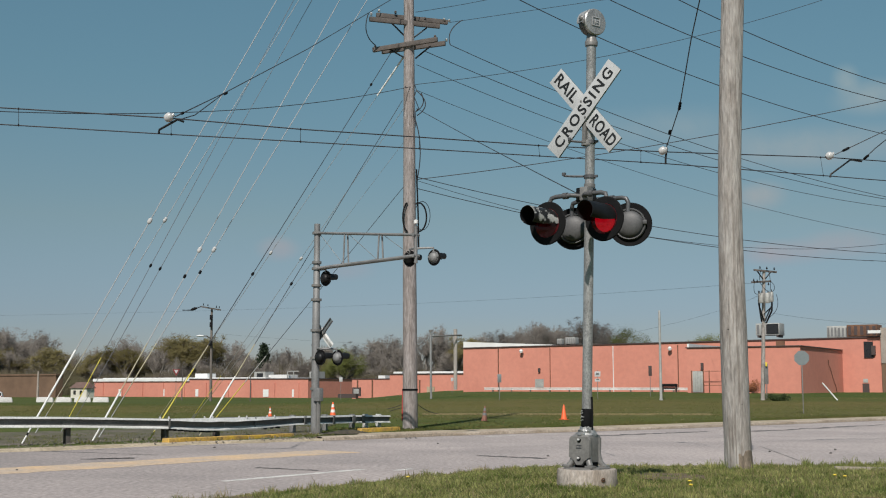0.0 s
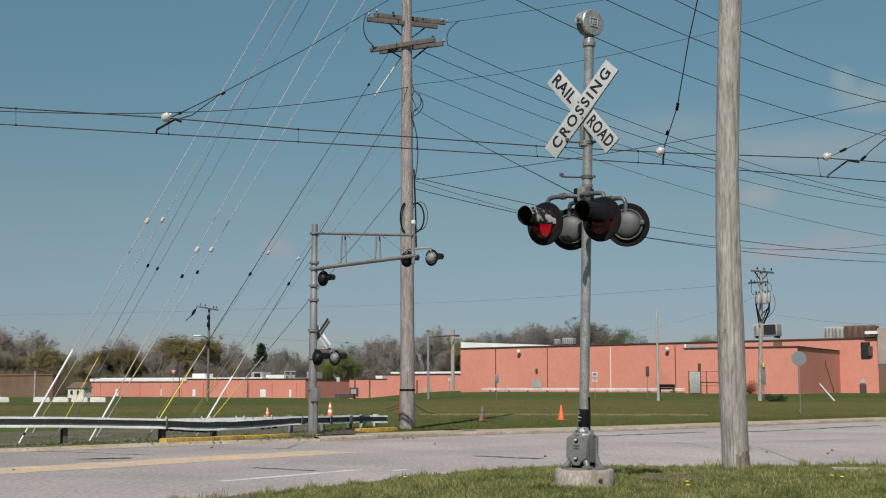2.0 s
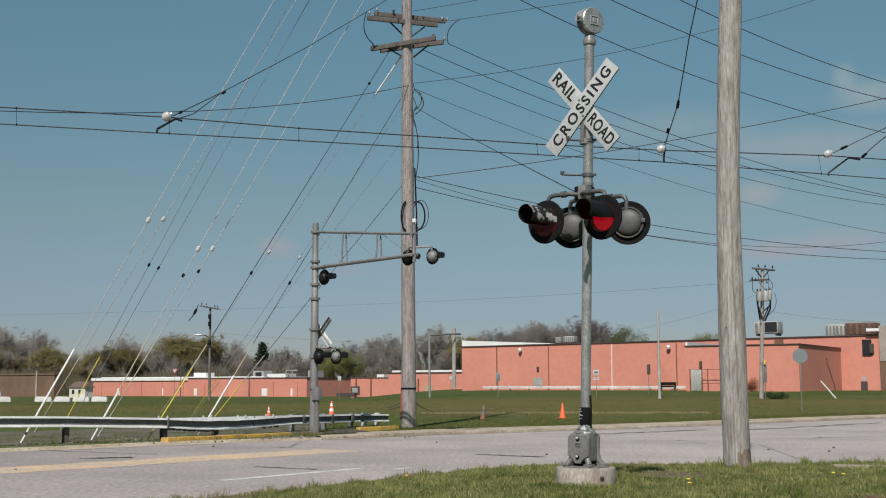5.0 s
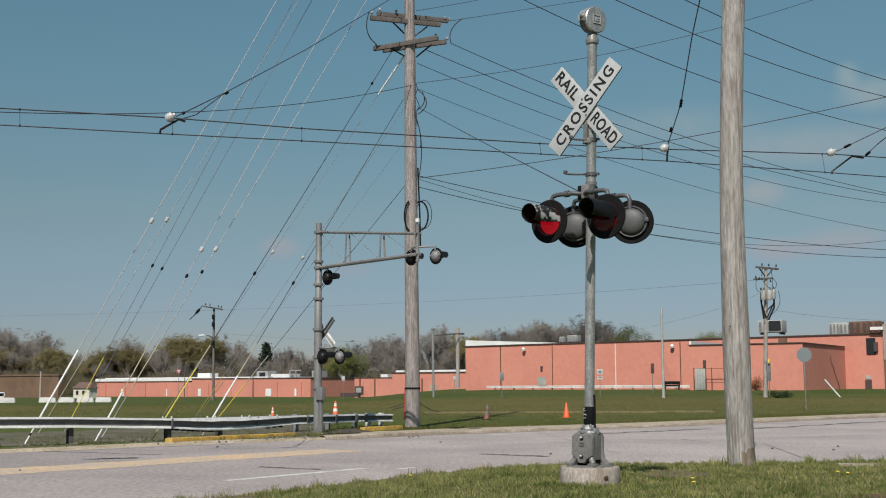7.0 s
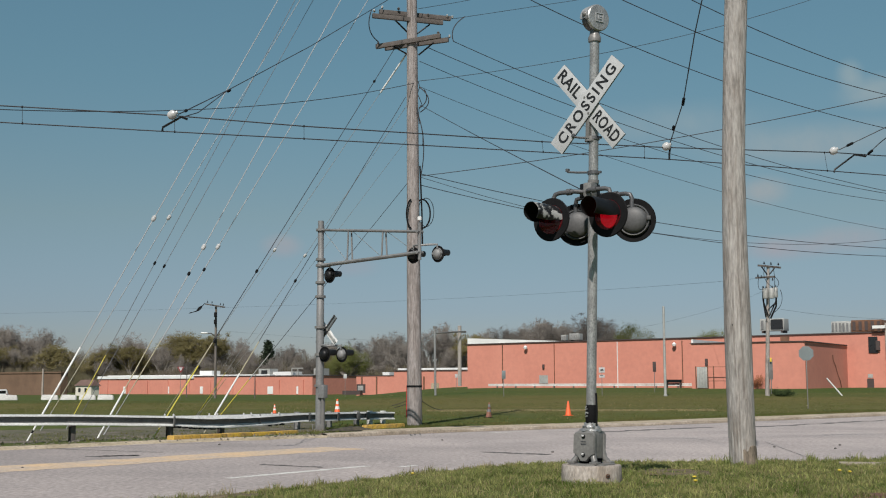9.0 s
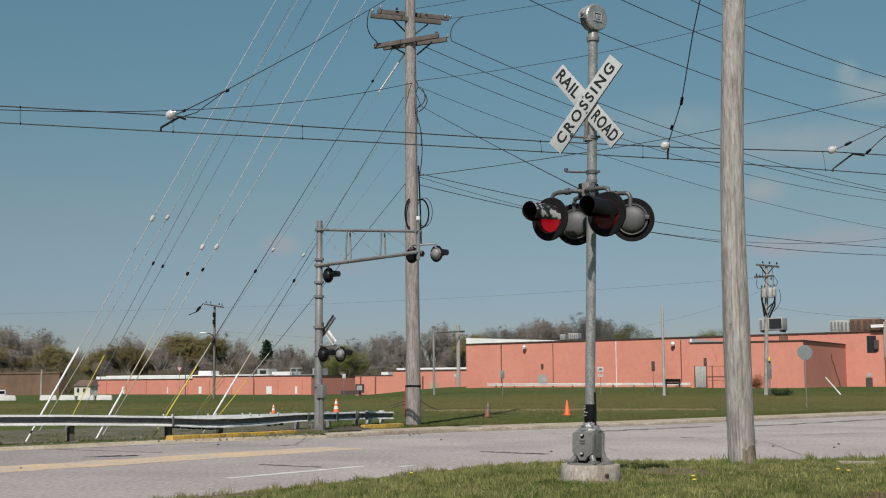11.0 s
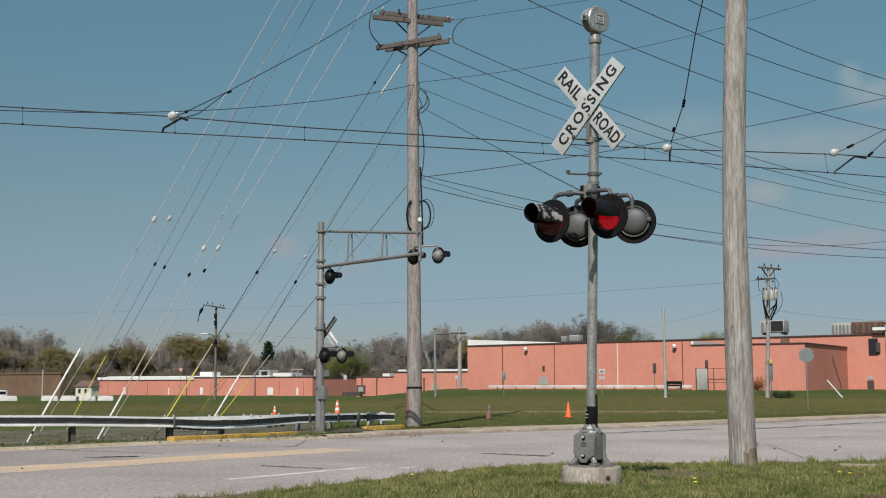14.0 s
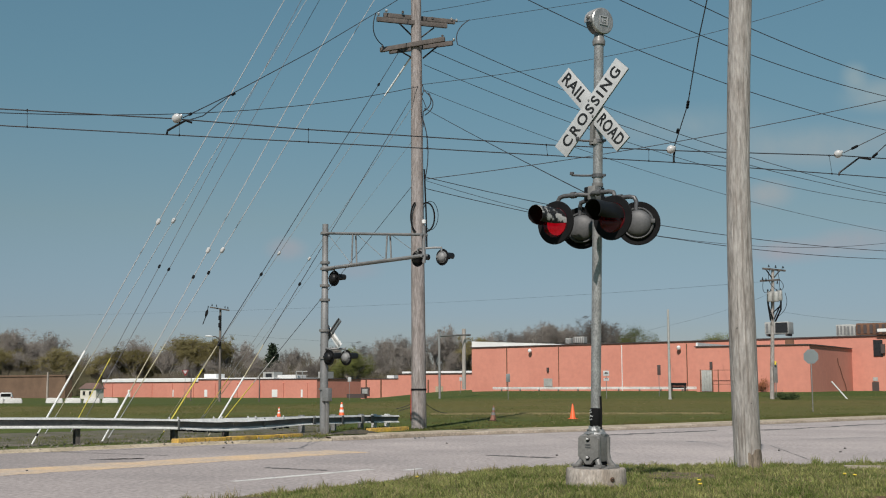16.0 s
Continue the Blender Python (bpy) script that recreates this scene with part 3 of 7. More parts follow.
def kerb(name, x0, x1, w, h, back, m, label, step_x=0.5, wobble=0.01):
    """A kerb stone line along the far road edge."""
    bm = bmesh.new()
    rng = random.Random(5)
    prev = None
    n = max(2, round((x1 - x0) / step_x))
    for i in range(n + 1):
        x = x0 + (x1 - x0) * i / n
        y = lerp_knots(FAR_EDGE, x)
        y2 = lerp_knots(FAR_EDGE, x + 0.1)
        d = Vector((0.1, y2 - y, 0)).normalized()
        s = Vector((-d.y, d.x, 0))
        o = Vector((x, y, 0)) + s * back
        z = h + rng.uniform(-1, 1) * wobble
        q = [bm.verts.new(o + s * a + Vector((0, 0, b))) for a, b in ((0, -0.1), (0.02, z - 0.025), (0.05, z), (w, z + 0.005), (w, -0.1))]
        if prev:
            for a, b in zip(range(4), range(1, 5)):
                bm.faces.new((prev[a], q[a], q[b], prev[b]))
        prev = q
    return tagged(link_mesh(name, bm, m), label, "kerb", kind="structure")


kerb("kerb", -3.15, 120, 0.36, 0.09, -0.05, KERB_STONE, "sand-stained weathered concrete kerb beside the road", 0.6, 0.022)


def painted_kerb():
    """The yellow kerb in front of the guardrail."""
    a, b = Vector((-6.62, 29.0, -0.03)), Vector((-4.1, 33.1, -0.07))
    d = (b - a).normalized()
    s = Vector((-d.y, d.x, 0))
    k = new("painted_kerb")
    tagged(k, "low yellow painted kerb with chipped paint", "kerb", kind="structure")
    n = 5
    for i in range(n):
        bm = bmesh.new()
        c = along(a, b, (i + 0.5) / n) + s * 0.12 + Vector((0, 0, 0.06 - 0.006 * (i % 2)))
        mm = Matrix((d, s, Vector((0, 0, 1)))).transposed().to_4x4()
        mm.translation = c
        box(bm, (b - a).length / n - 0.012, 0.24, 0.24, mm, 0.025)
        part("stone", bm, YELLOW_KERB, k)
    k2 = [(-2.35, 35.6), (-1.25, 37.0)]
    bm = bmesh.new()
    a2, b2 = Vector((*k2[0], 0.03)), Vector((*k2[1], 0.03))
    mm = Matrix(((b2 - a2).normalized(), Vector((-(b2 - a2).y, (b2 - a2).x, 0)).normalized(), Vector((0, 0, 1)))).transposed().to_4x4()
    mm.translation = (a2 + b2) / 2 + Vector((-0.15, 0.35, 0))
    box(bm, (b2 - a2).length, 0.2, 0.24, mm, 0.025)
    part("stone", bm, YELLOW_KERB, k)


painted_kerb()


def verge_strip(name, x0, x1, w0, w1, m, label, lift=0.02):
    bm = bmesh.new()
    rng = random.Random(9)
    prev = None
    n = int((x1 - x0) / 0.3)
    for i in range(n + 1):
        x = x0 + (x1 - x0) * i / n
        y = lerp_knots(FAR_EDGE, x)
        q = []
        for k in range(5):
            yy = y + w0 + (w1 - w0) * k / 4 + (rng.uniform(-0.3, 0.3) if k in (0, 4) else 0) * min(1, abs(w1 - w0))
            q.append(bm.verts.new((x, yy, max(field_z(x, yy), 0.0) + (lift if k not in (0, 4) else -0.01 if k == 4 else -0.05))))
        if prev:
            for k in range(4):
                bm.faces.new((prev[k], q[k], q[k + 1], prev[k + 1]))
        prev = q
    return tagged(link_mesh(name, bm, m), label, "verge", kind="structure")


verge_strip("verge_sand", -16, -3.1, -0.35, 1.0, SAND, "pale sandy shoulder strip beside the road")
verge_strip("verge_gravel", -16, -3.9, 0.45, 15.0, DIRT_GRAVEL, "dark dirt and gravel under the guardrail")
verge_strip("verge_sand", -2.4, 60, 0.3, 3.6, SAND, "pale sandy shoulder strip beside the kerb", 0.03)


def dry_strip(x0, x1, y, w, seed):
    """A thin pale line of dry mown grass across the field."""
    rng = random.Random(seed)
    v, f = [], []
    for _ in range(int((x1 - x0) * w * 420)):
        x, yy = rng.uniform(x0, x1), y + rng.gauss(0, w * 0.35)
        if noise.noise((x * 0.8, yy * 0.8, seed)) < -0.25:
            continue
        a, ln, b = rng.uniform(0, 6.28), rng.uniform(0.03, 0.09), rng.uniform(0.008, 0.02)
        z = field_z(x, yy)
        k = len(v)
        v.extend(((x - b, yy, z - 0.01), (x + b, yy, z - 0.01), (x + ln * math.cos(a), yy + ln * math.sin(a), z + rng.uniform(0.03, 0.08))))
        f.append((k, k + 1, k + 2))
    tagged(raw("dry_cuttings", v, f, BLADE_DRY), "pale line of dry grass cuttings on the field", "grass", kind="stuff")


dry_strip(-1.0, 13.0, 58.5, 1.6, 3)

# ---- the salmon store building and its neighbours ----
BX, BY = Vector((0.848, -0.53, 0)), Vector((0.53, 0.848, 0))  # along the long front, and into the building


def at_wall(o, s, t, z):
    return Vector(o) + BX * s + BY * t + Vector((0, 0, z))


WALL_POSE = Matrix(((BX.x, BY.x, 0, 0), (BX.y, BY.y, 0, 0), (0, 0, 1, 0), (0, 0, 0, 1)))


def block(bm, o, s0, s1, t0, t1, z0, z1, bevel=0.0):
    c = at_wall(o, (s0 + s1) / 2, (t0 + t1) / 2, (z0 + z1) / 2)
    box(bm, s1 - s0, t1 - t0, z1 - z0, Matrix.Translation(c) @ WALL_POSE, bevel)


def store():
    o = Vector((2.638, 155, 0.818))
    o.z = 0.55
    L = 52.2
    h = 6.738 - 0.55
    st = new("store_building")
    tagged(st, "long single-storey salmon painted block store with flat roof", "building")

    def pitch(bm):
        """The roof falls a little towards the far end."""
        for v in bm.verts:
            if v.co.z > o.z + h - 0.2:
                v.co.z -= 0.44 - 0.0062 * (v.co - o).dot(BX)

    def p(name, m, *b, label="", bevel=0.0):
        bm = bmesh.new()
        block(bm, o, *b, bevel)
        if name in ("wall", "roof"):
            pitch(bm)
        return part(name, bm, m, st, label)
    p("wall", SALMON, 0, L, 0, 40, -1.5, h, label="salmon painted block wall")
    p("roof", ROOF_DARK, -0.15, L + 0.1, -0.15, 40.1, h, h + 0.11, label="dark metal roof edge")
    bm = bmesh.new()
    # white sloped roof sheet that tapers along the front
    a = [at_wall(o, s, -0.05, z) for s, z in ((0.05, h + 0.115), (13, h + 0.115), (13, h + 0.17), (0.05, h + 0.85))]
    b = [v + BY * 6 for v in a]
    va, vb = [bm.verts.new(v) for v in a], [bm.verts.new(v) for v in b]
    bm.faces.new(va)
    bm.faces.new(vb[::-1])
    for i in range(4):
        bm.faces.new((va[i], va[i - 1], vb[i - 1], vb[i]))
    pitch(bm)
    part("roof_sheet", bm, WHITE_PAINT, st, "white sloped roof sheet")
    # annex with the side wall
    a0, a1, aw, ah = 36.6, 48.1, 16.6, 4.72
    p("annex_wall", SALMON, a0, a1, -aw, -0.004, -1.5, ah, label="salmon painted annex wall")
    p("annex_roof", ROOF_DARK, a0 - 0.1, a1 + 0.12, -aw - 0.12, -0.16, ah, ah + 0.09)
    p("annex_parapet", WHITE_PAINT, a0, a0 + 0.2, -aw + 0.1, -0.3, ah + 0.09, ah + 0.45)
    p("end_wall", BRICK_GREY, L + 0.004, L + 26, -0.3, 30, 3.3, h + 0.9, label="grey brick upper end wall")
    p("end_wall", BROWN_WALL, L + 0.004, L + 26, -0.25, 30, -1.5, 3.296, label="brown lower end wall")
    p("panel", GREY_UNIT, 10.5, 11.7, -0.06, 0, 0.75, 1.75, label="pale grey utility panel")
    for s, w, m in ((5.2, 0.09, RUST), (12.6, 0.05, RUST), (21.1, 0.08, WHITE_PAINT), (29.3, 0.08, RUST)):
        p("downpipe", m, s, s + w, -0.12, 0, 0.05, h - 0.5)
    for s in (8.76, 28.5):
        bm = bmesh.new()
        lathe(bm, [(0, -0.03), (0.19, 0), (0.26, 0.22), (0.11, 0.43), (0, 0.45)], 10, Matrix.Translation(at_wall(o, s, -0.4, h - 1.15)))
        part("wall_lamp", bm, WHITE_PAINT, st, "white flood lamp")
    p("meter_box", ROOF_DARK, 11.0, 11.25, -0.2, 0, 2.6, 3.1)
    p("meter_box", ROOF_DARK, 38.1, 38.35, -aw - 0.2, -aw, 2.5, 3.2)
    p("vent", RUST, 40.9, 41.9, -0.06, 0, h - 1.0, h - 0.3)
    p("window_opening", DARK_GLASS, L - 1.8, L - 0.85, -0.1, 0, h - 2.3, h - 0.55, label="dark broken opening with stained wall")
    p("duct", ROOF_DARK, L - 1.0, L - 0.6, -0.3, 0, h - 2.0, h - 1.0)
    p("sill_box", GREY_UNIT, L - 2.0, L - 1.5, -0.06, 0, 1.25, 1.65)
    p("bin", ROOF_DARK, L - 2.1, L - 1.4, -0.06, 0, 0.2, 1.15)
    bm = bmesh.new()
    tube(bm, [at_wall(o, a1 + 0.07, t, z) for t, z in ((-6.4, 3.6), (-6.2, 3.0), (-5.6, 2.7), (-4.6, 1.6), (-3.6, 0.9), (-3.2, 0.2))], 0.03, 6)
    part("pipe", bm, RUST, st, "rusty bent pipe")
    p("wall_lamp", WHITE_PAINT, L - 1.2, L + 0.1, -0.7, -0.15, h + 0.3, h + 0.62)
    return st, o, h


STORE, STORE_O, STORE_H = store()


def low_wing():
    o = Vector((-30.153, 267, -1.107))
    o.z = -1.2
    st = new("store_wing")
    tagged(st, "low salmon painted store wing with white parapet", "building")
    h = 4.2

    def p(name, m, *b, label=""):
        bm = bmesh.new()
        block(bm, o, *b)
        return part(name, bm, m, st, label)
    p("wall", SALMON, -69, 0, 0, 32, -1.5, h, label="salmon painted block wall")
    p("roof", ROOF_DARK, -69, 0.15, -0.15, 32, h, h + 0.2)
    p("parapet", WHITE_PAINT, -69.2, -36, -0.3, 20, h - 0.4, h + 0.3)
    p("parapet", WHITE_PAINT, -69.2, -15, 3, 20, h + 0.2, h + 0.5)
    for s in range(-66, -2, 7):
        p("pilaster", SALMON, s, s + 0.5, -0.2, 0, 0.0, h - 0.8)
    for s, w in ((-60, 1.0), (-45, 0.8), (-34, 0.9), (-13, 1.6), (-4.5, 0.5)):
        p("door", WHITE_PAINT, s, s + w, -0.1, 0, 0.2, 1.9)
    for s, a, w, hh in ((-40, 6, 4, 1.3), (-15.7, 5, 6.2, 0.9), (-19.3, 4, 3.4, 1.6), (-6, 8, 2.2, 1.6)):
        p("roof_unit", GREY_UNIT if hh > 1.55 else WHITE_PAINT, s, s + w, a, a + 3, h + 0.2, h + 0.2 + hh)
    p("unit_window", DARK_GLASS, -18.4, -16.6, 3.9, 4, h + 0.55, h + 1.45)
    for s0, s1, z0, z1 in ((-9.4, -9.2, 0.2, 1.9), (-7.6, -7.4, 0.2, 1.9), (-9.4, -6.0, 1.75, 1.95), (-9.4, -6.0, 0.9, 1.0)):
        p("frame_bar", GREY_UNIT, s0, s1, 4.0, 4.2, h + z0, h + z1)
    p("unit_window", DARK_GLASS, -5.4, -4.6, 7.9, 8, h + 0.4, h + 1.5)
    # connecting wall towards the store
    q = new("store_link")
    tagged(q, "low salmon linking wall with white roof edge", "building")
    o2 = Vector((-17.123, 225, -0.079))
    o2.z = -0.75

    def p2(name, m, *b, label=""):
        bm = bmesh.new()
        block(bm, o2, *b)
        return part(name, bm, m, q, label)
    p2("wall", SALMON, 0, 9, 0, 30, -1.5, 3.45, label="salmon painted block wall")
    p2("wall", SALMON, 9, 46, -0.6, 30, -1.5, 4.3)
    p2("roof", ROOF_DARK, -0.1, 9, -0.1, 30, 3.45, 3.6)
    p2("roof", ROOF_DARK, 8.9, 46, -0.75, 30, 4.3, 4.48)
    p2("parapet", WHITE_PAINT, 12, 46, 1.0, 20, 4.48, 4.85)
    for s in (1.2, 4.6, 15.5):
        p2("downpipe", RUST, s, s + 0.25, -0.75 if s > 9 else -0.15, -0.6 if s > 9 else 0, 0, 3.3)
    p2("door", SAND, 17.2, 18.8, -0.7, -0.6, 0.1, 2.1)
    for s, w, hh in ((2.5, 1.6, 0.6), (6.0, 1.9, 1.3), (8.2, 0.6, 1.2)):
        p2("roof_unit", WHITE_PAINT, s, s + w, 5, 8, 3.6, 3.6 + hh)
    p2("notice_board", ROOF_DARK, 1.5, 3.4, -2.0, -1.8, 0.3, 1.95, label="dark framed notice board")
    p2("notice_face", GREY_UNIT, 1.85, 3.05, -2.05, -2.004, 0.8, 1.65)
    p2("planter", ROOF_DARK, -1.2, 2.9, -2.8, -2.1, 0.0, 0.75)
    return st


low_wing()


def roof_gear():
    """Air handling units on the store roof."""
    spec = (((41.29, 150, 7.917), 3.0, 2.2, 1.5, "grey roof air unit with dark open side", GREY_UNIT, True),
            ((46.514, 140, 7.217), 2.0, 2.2, 1.35, "grey slatted roof air unit", GREY_UNIT, False),
            ((47.503, 139, 7.175), 2.2, 2.2, 1.3, "grey slatted roof air unit", GREY_UNIT, False),
            ((48.937, 138, 7.265), 3.4, 2.6, 1.35, "rusty brown roof air unit", RUST, False),
            ((16.993, 172, 7.568), 0.8, 0.8, 0.8, "small grey roof vent", GREY_UNIT, False),
            ((18.412, 170, 7.577), 1.6, 1.2, 0.9, "small pale roof air unit", GREY_UNIT, False))
    for at, w, d, h, lab, m, open_side in spec:
        at = Vector(at)
        at.z -= 0.4
        e = thing("roof_air_unit", at, lab, "air unit", "roof units", rz=-32)
        bm = bmesh.new()
        box(bm, w, d, h, pose(0, 0, h / 2 + 0.25), 0.05)
        part("casing", bm, m, e)
        for s in (-1, 1):
            bm = bmesh.new()
            box(bm, 0.2, d, 0.3, pose(s * w * 0.4, 0, 0.13))
            part("skid", bm, ROOF_DARK, e)
        n = 5
        for i in range(n):
            bm = bmesh.new()
            box(bm, w / n * 0.5, 0.06, h * 0.75, pose(-w / 2 + w * (i + 0.5) / n, -d / 2 - 0.03, h / 2 + 0.25))
            part("louvre", bm, ROOF_DARK if open_side and i > 1 or m is RUST else MAST_GREY, e)
        if open_side:
            bm = bmesh.new()
            box(bm, w * 0.5, 0.05, h * 0.8, pose(w * 0.22, -d / 2 - 0.08, h / 2 + 0.3))
            part("intake", bm, DARK_GLASS, e)


roof_gear()


def left_buildings():
    st = new("brick_warehouse")
    tagged(st, "low brown brick warehouse with flat roof", "building")
    o = Vector((-89.47, 276, -1.062))
    o.z = -1.3
    bm = bmesh.new()
    block(bm, o, -60, 0, 0, 2, -1, 5.2)
    part("wall", bm, BROWN_WALL, st)
    bm = bmesh.new()
    block(bm, o, -60.2, 0.2, -0.2, 2.2, 5.2, 5.55)
    part("roof", bm, BROWN_WALL, st)
    hs = new("white_house")
    tagged(hs, "small white house with brown shingle roof", "house")
    o = Vector((-81.589, 262, -0.937))
    o.z = -1.3
    bm = bmesh.new()
    block(bm, o, 0, 5.0, 0, 2.2, -0.5, 2.3)
    part("wall", bm, CREAM_PAINT, hs)
    bm = bmesh.new()
    a = [at_wall(o, s, t, z) for s, t, z in ((-0.3, -0.3, 2.3), (5.3, -0.3, 2.3), (5.3, 2.5, 2.3), (-0.3, 2.5, 2.3), (0.5, 1.1, 3.6), (4.8, 1.1, 3.6))]
    v = [bm.verts.new(q) for q in a]
    for f in ((0, 1, 5, 4), (1, 2, 5), (2, 3, 4, 5), (3, 0, 4), (3, 2, 1, 0)):
        bm.faces.new([v[i] for i in f])
    part("roof", bm, ROOF_BROWN, hs)
    for s in (0.9, 2.9):
        bm = bmesh.new()
        block(bm, o, s, s + 0.7, -0.06, 0, 0.9, 1.8)
        part("window", bm, DARK_GLASS, hs)


left_buildings()


def barrier(at, rz, group):
    e = thing("concrete_barrier", at, "white painted concrete road barrier on the grass", "barrier", group, rz)
    bm = bmesh.new()
    prof = [(-0.34, 0), (-0.32, 0.2), (-0.22, 0.38), (-0.17, 0.60), (-0.1, 0.68), (0.1, 0.68), (0.17, 0.60), (0.22, 0.38), (0.32, 0.2), (0.34, 0)]
    rings = [[bm.verts.new((s * (1.18 - 0.1 * max(0, z - 0.3)), y * k, z * (0.3 + 0.7 * k))) for y, z in prof] for s, k in ((-1, 0.55), (-0.9, 0.95), (-0.5, 1), (0.5, 1.02), (0.9, 0.95), (1, 0.55))]
    for a, b in zip(rings, rings[1:]):
        for i in range(len(prof)):
            j = (i + 1) % len(prof)
            bm.faces.new((a[i], a[j], b[j], b[i]))
    bm.faces.new(rings[0])
    bm.faces.new(rings[-1][::-1])
    for v in bm.verts:
        v.co.z = v.co.z * 1.08 + 0.1 * noise.noise(v.co * 1.4)
    part("body", bm, BARRIER_WHITE, e)
    bm = bmesh.new()
    box(bm, 2.3, 0.62, 0.06, pose(0, 0, 0.03))
    part("foot", bm, CONCRETE, e)
    return e


BARRIER = None
for bx, by, brz in ((-55.9, 168, 6), (-53.25, 168, -4), (-50.75, 168.5, 3), (-48.3, 169, -5), (-60.6, 165, 20), (-63.05, 165, -2)):
    m = pose(bx, by, field_z(bx, by) - 0.02, 0, 0, brz)
    if BARRIER is None:
        BARRIER = barrier((bx, by, field_z(bx, by) - 0.02), brz, "white barriers")
    else:
        copy_thing(BARRIER, m)



def parked_car(x, y):
    """A white car parked with its rear towards the road."""
    z = field_z(x, y)
    e = thing("parked_car", (x, y, z), "white parked car with dark rear window and wheels", "car", rz=19)
    bm = bmesh.new()
    side = [(-0.95, 0.32), (-0.98, 0.75), (-0.94, 0.92), (-0.78, 1.42), (-0.64, 1.52), (0.64, 1.52), (0.78, 1.42), (0.94, 0.92), (0.98, 0.75), (0.95, 0.32)]
    rings = [[bm.verts.new((px * k, py, 0.32 + (pz - 0.32) * h)) for px, pz in side] for py, k, h in ((-2.25, 0.94, 0.96), (-2.1, 1.0, 1.0), (1.0, 1.0, 1.0), (1.5, 0.98, 0.86), (1.7, 0.96, 0.5), (2.4, 0.9, 0.42))]
    for a, b in zip(rings, rings[1:]):
        for i in range(len(side)):
            j = (i + 1) % len(side)
            bm.faces.new((a[i], a[j], b[j], b[i]))
    bm.faces.new(rings[0])
    bm.faces.new(rings[-1][::-1])
    part("body", bm, WHITE_PAINT, e)
    for name, m, sx, sy, sz, at in (("rear_window", BLACK_DULL, 1.35, 0.06, 0.42, (0, -2.26, 1.16)), ("bumper", DARK_CAST, 1.8, 0.14, 0.2, (0, -2.28, 0.45)),
                                    ("tail_light", RED_SIGN, 0.14, 0.06, 0.22, (-0.8, -2.26, 0.82)), ("tail_light", RED_SIGN, 0.14, 0.06, 0.22, (0.8, -2.26, 0.82))):
        bm = bmesh.new()
        box(bm, sx, sy, sz, pose(*at), 0.03)
        part(name, bm, m, e)
    for sx in (-0.84, 0.84):
        for sy in (-1.4, 1.5):
            bm = bmesh.new()
            lathe(bm, [(0.18, -0.1), (0.31, -0.1), (0.33, -0.05), (0.33, 0.05), (0.31, 0.1), (0.18, 0.1)], 18, pose(sx, sy, 0.33, 0, 90))
            w = part("wheel", bm, BLACK_DULL, e)
            bm = bmesh.new()
            lathe(bm, [(0, -0.07), (0.18, -0.08), (0.18, 0.08), (0, 0.07)], 12, pose(sx, sy, 0.33, 0, 90))
            part("rim", bm, GREY_UNIT, w)


parked_car(-65.0, 174)

# ---- crossing signals ----
FACE = -40.5     # turn of the signals: local -y looks down the road, local x is to the reader's right


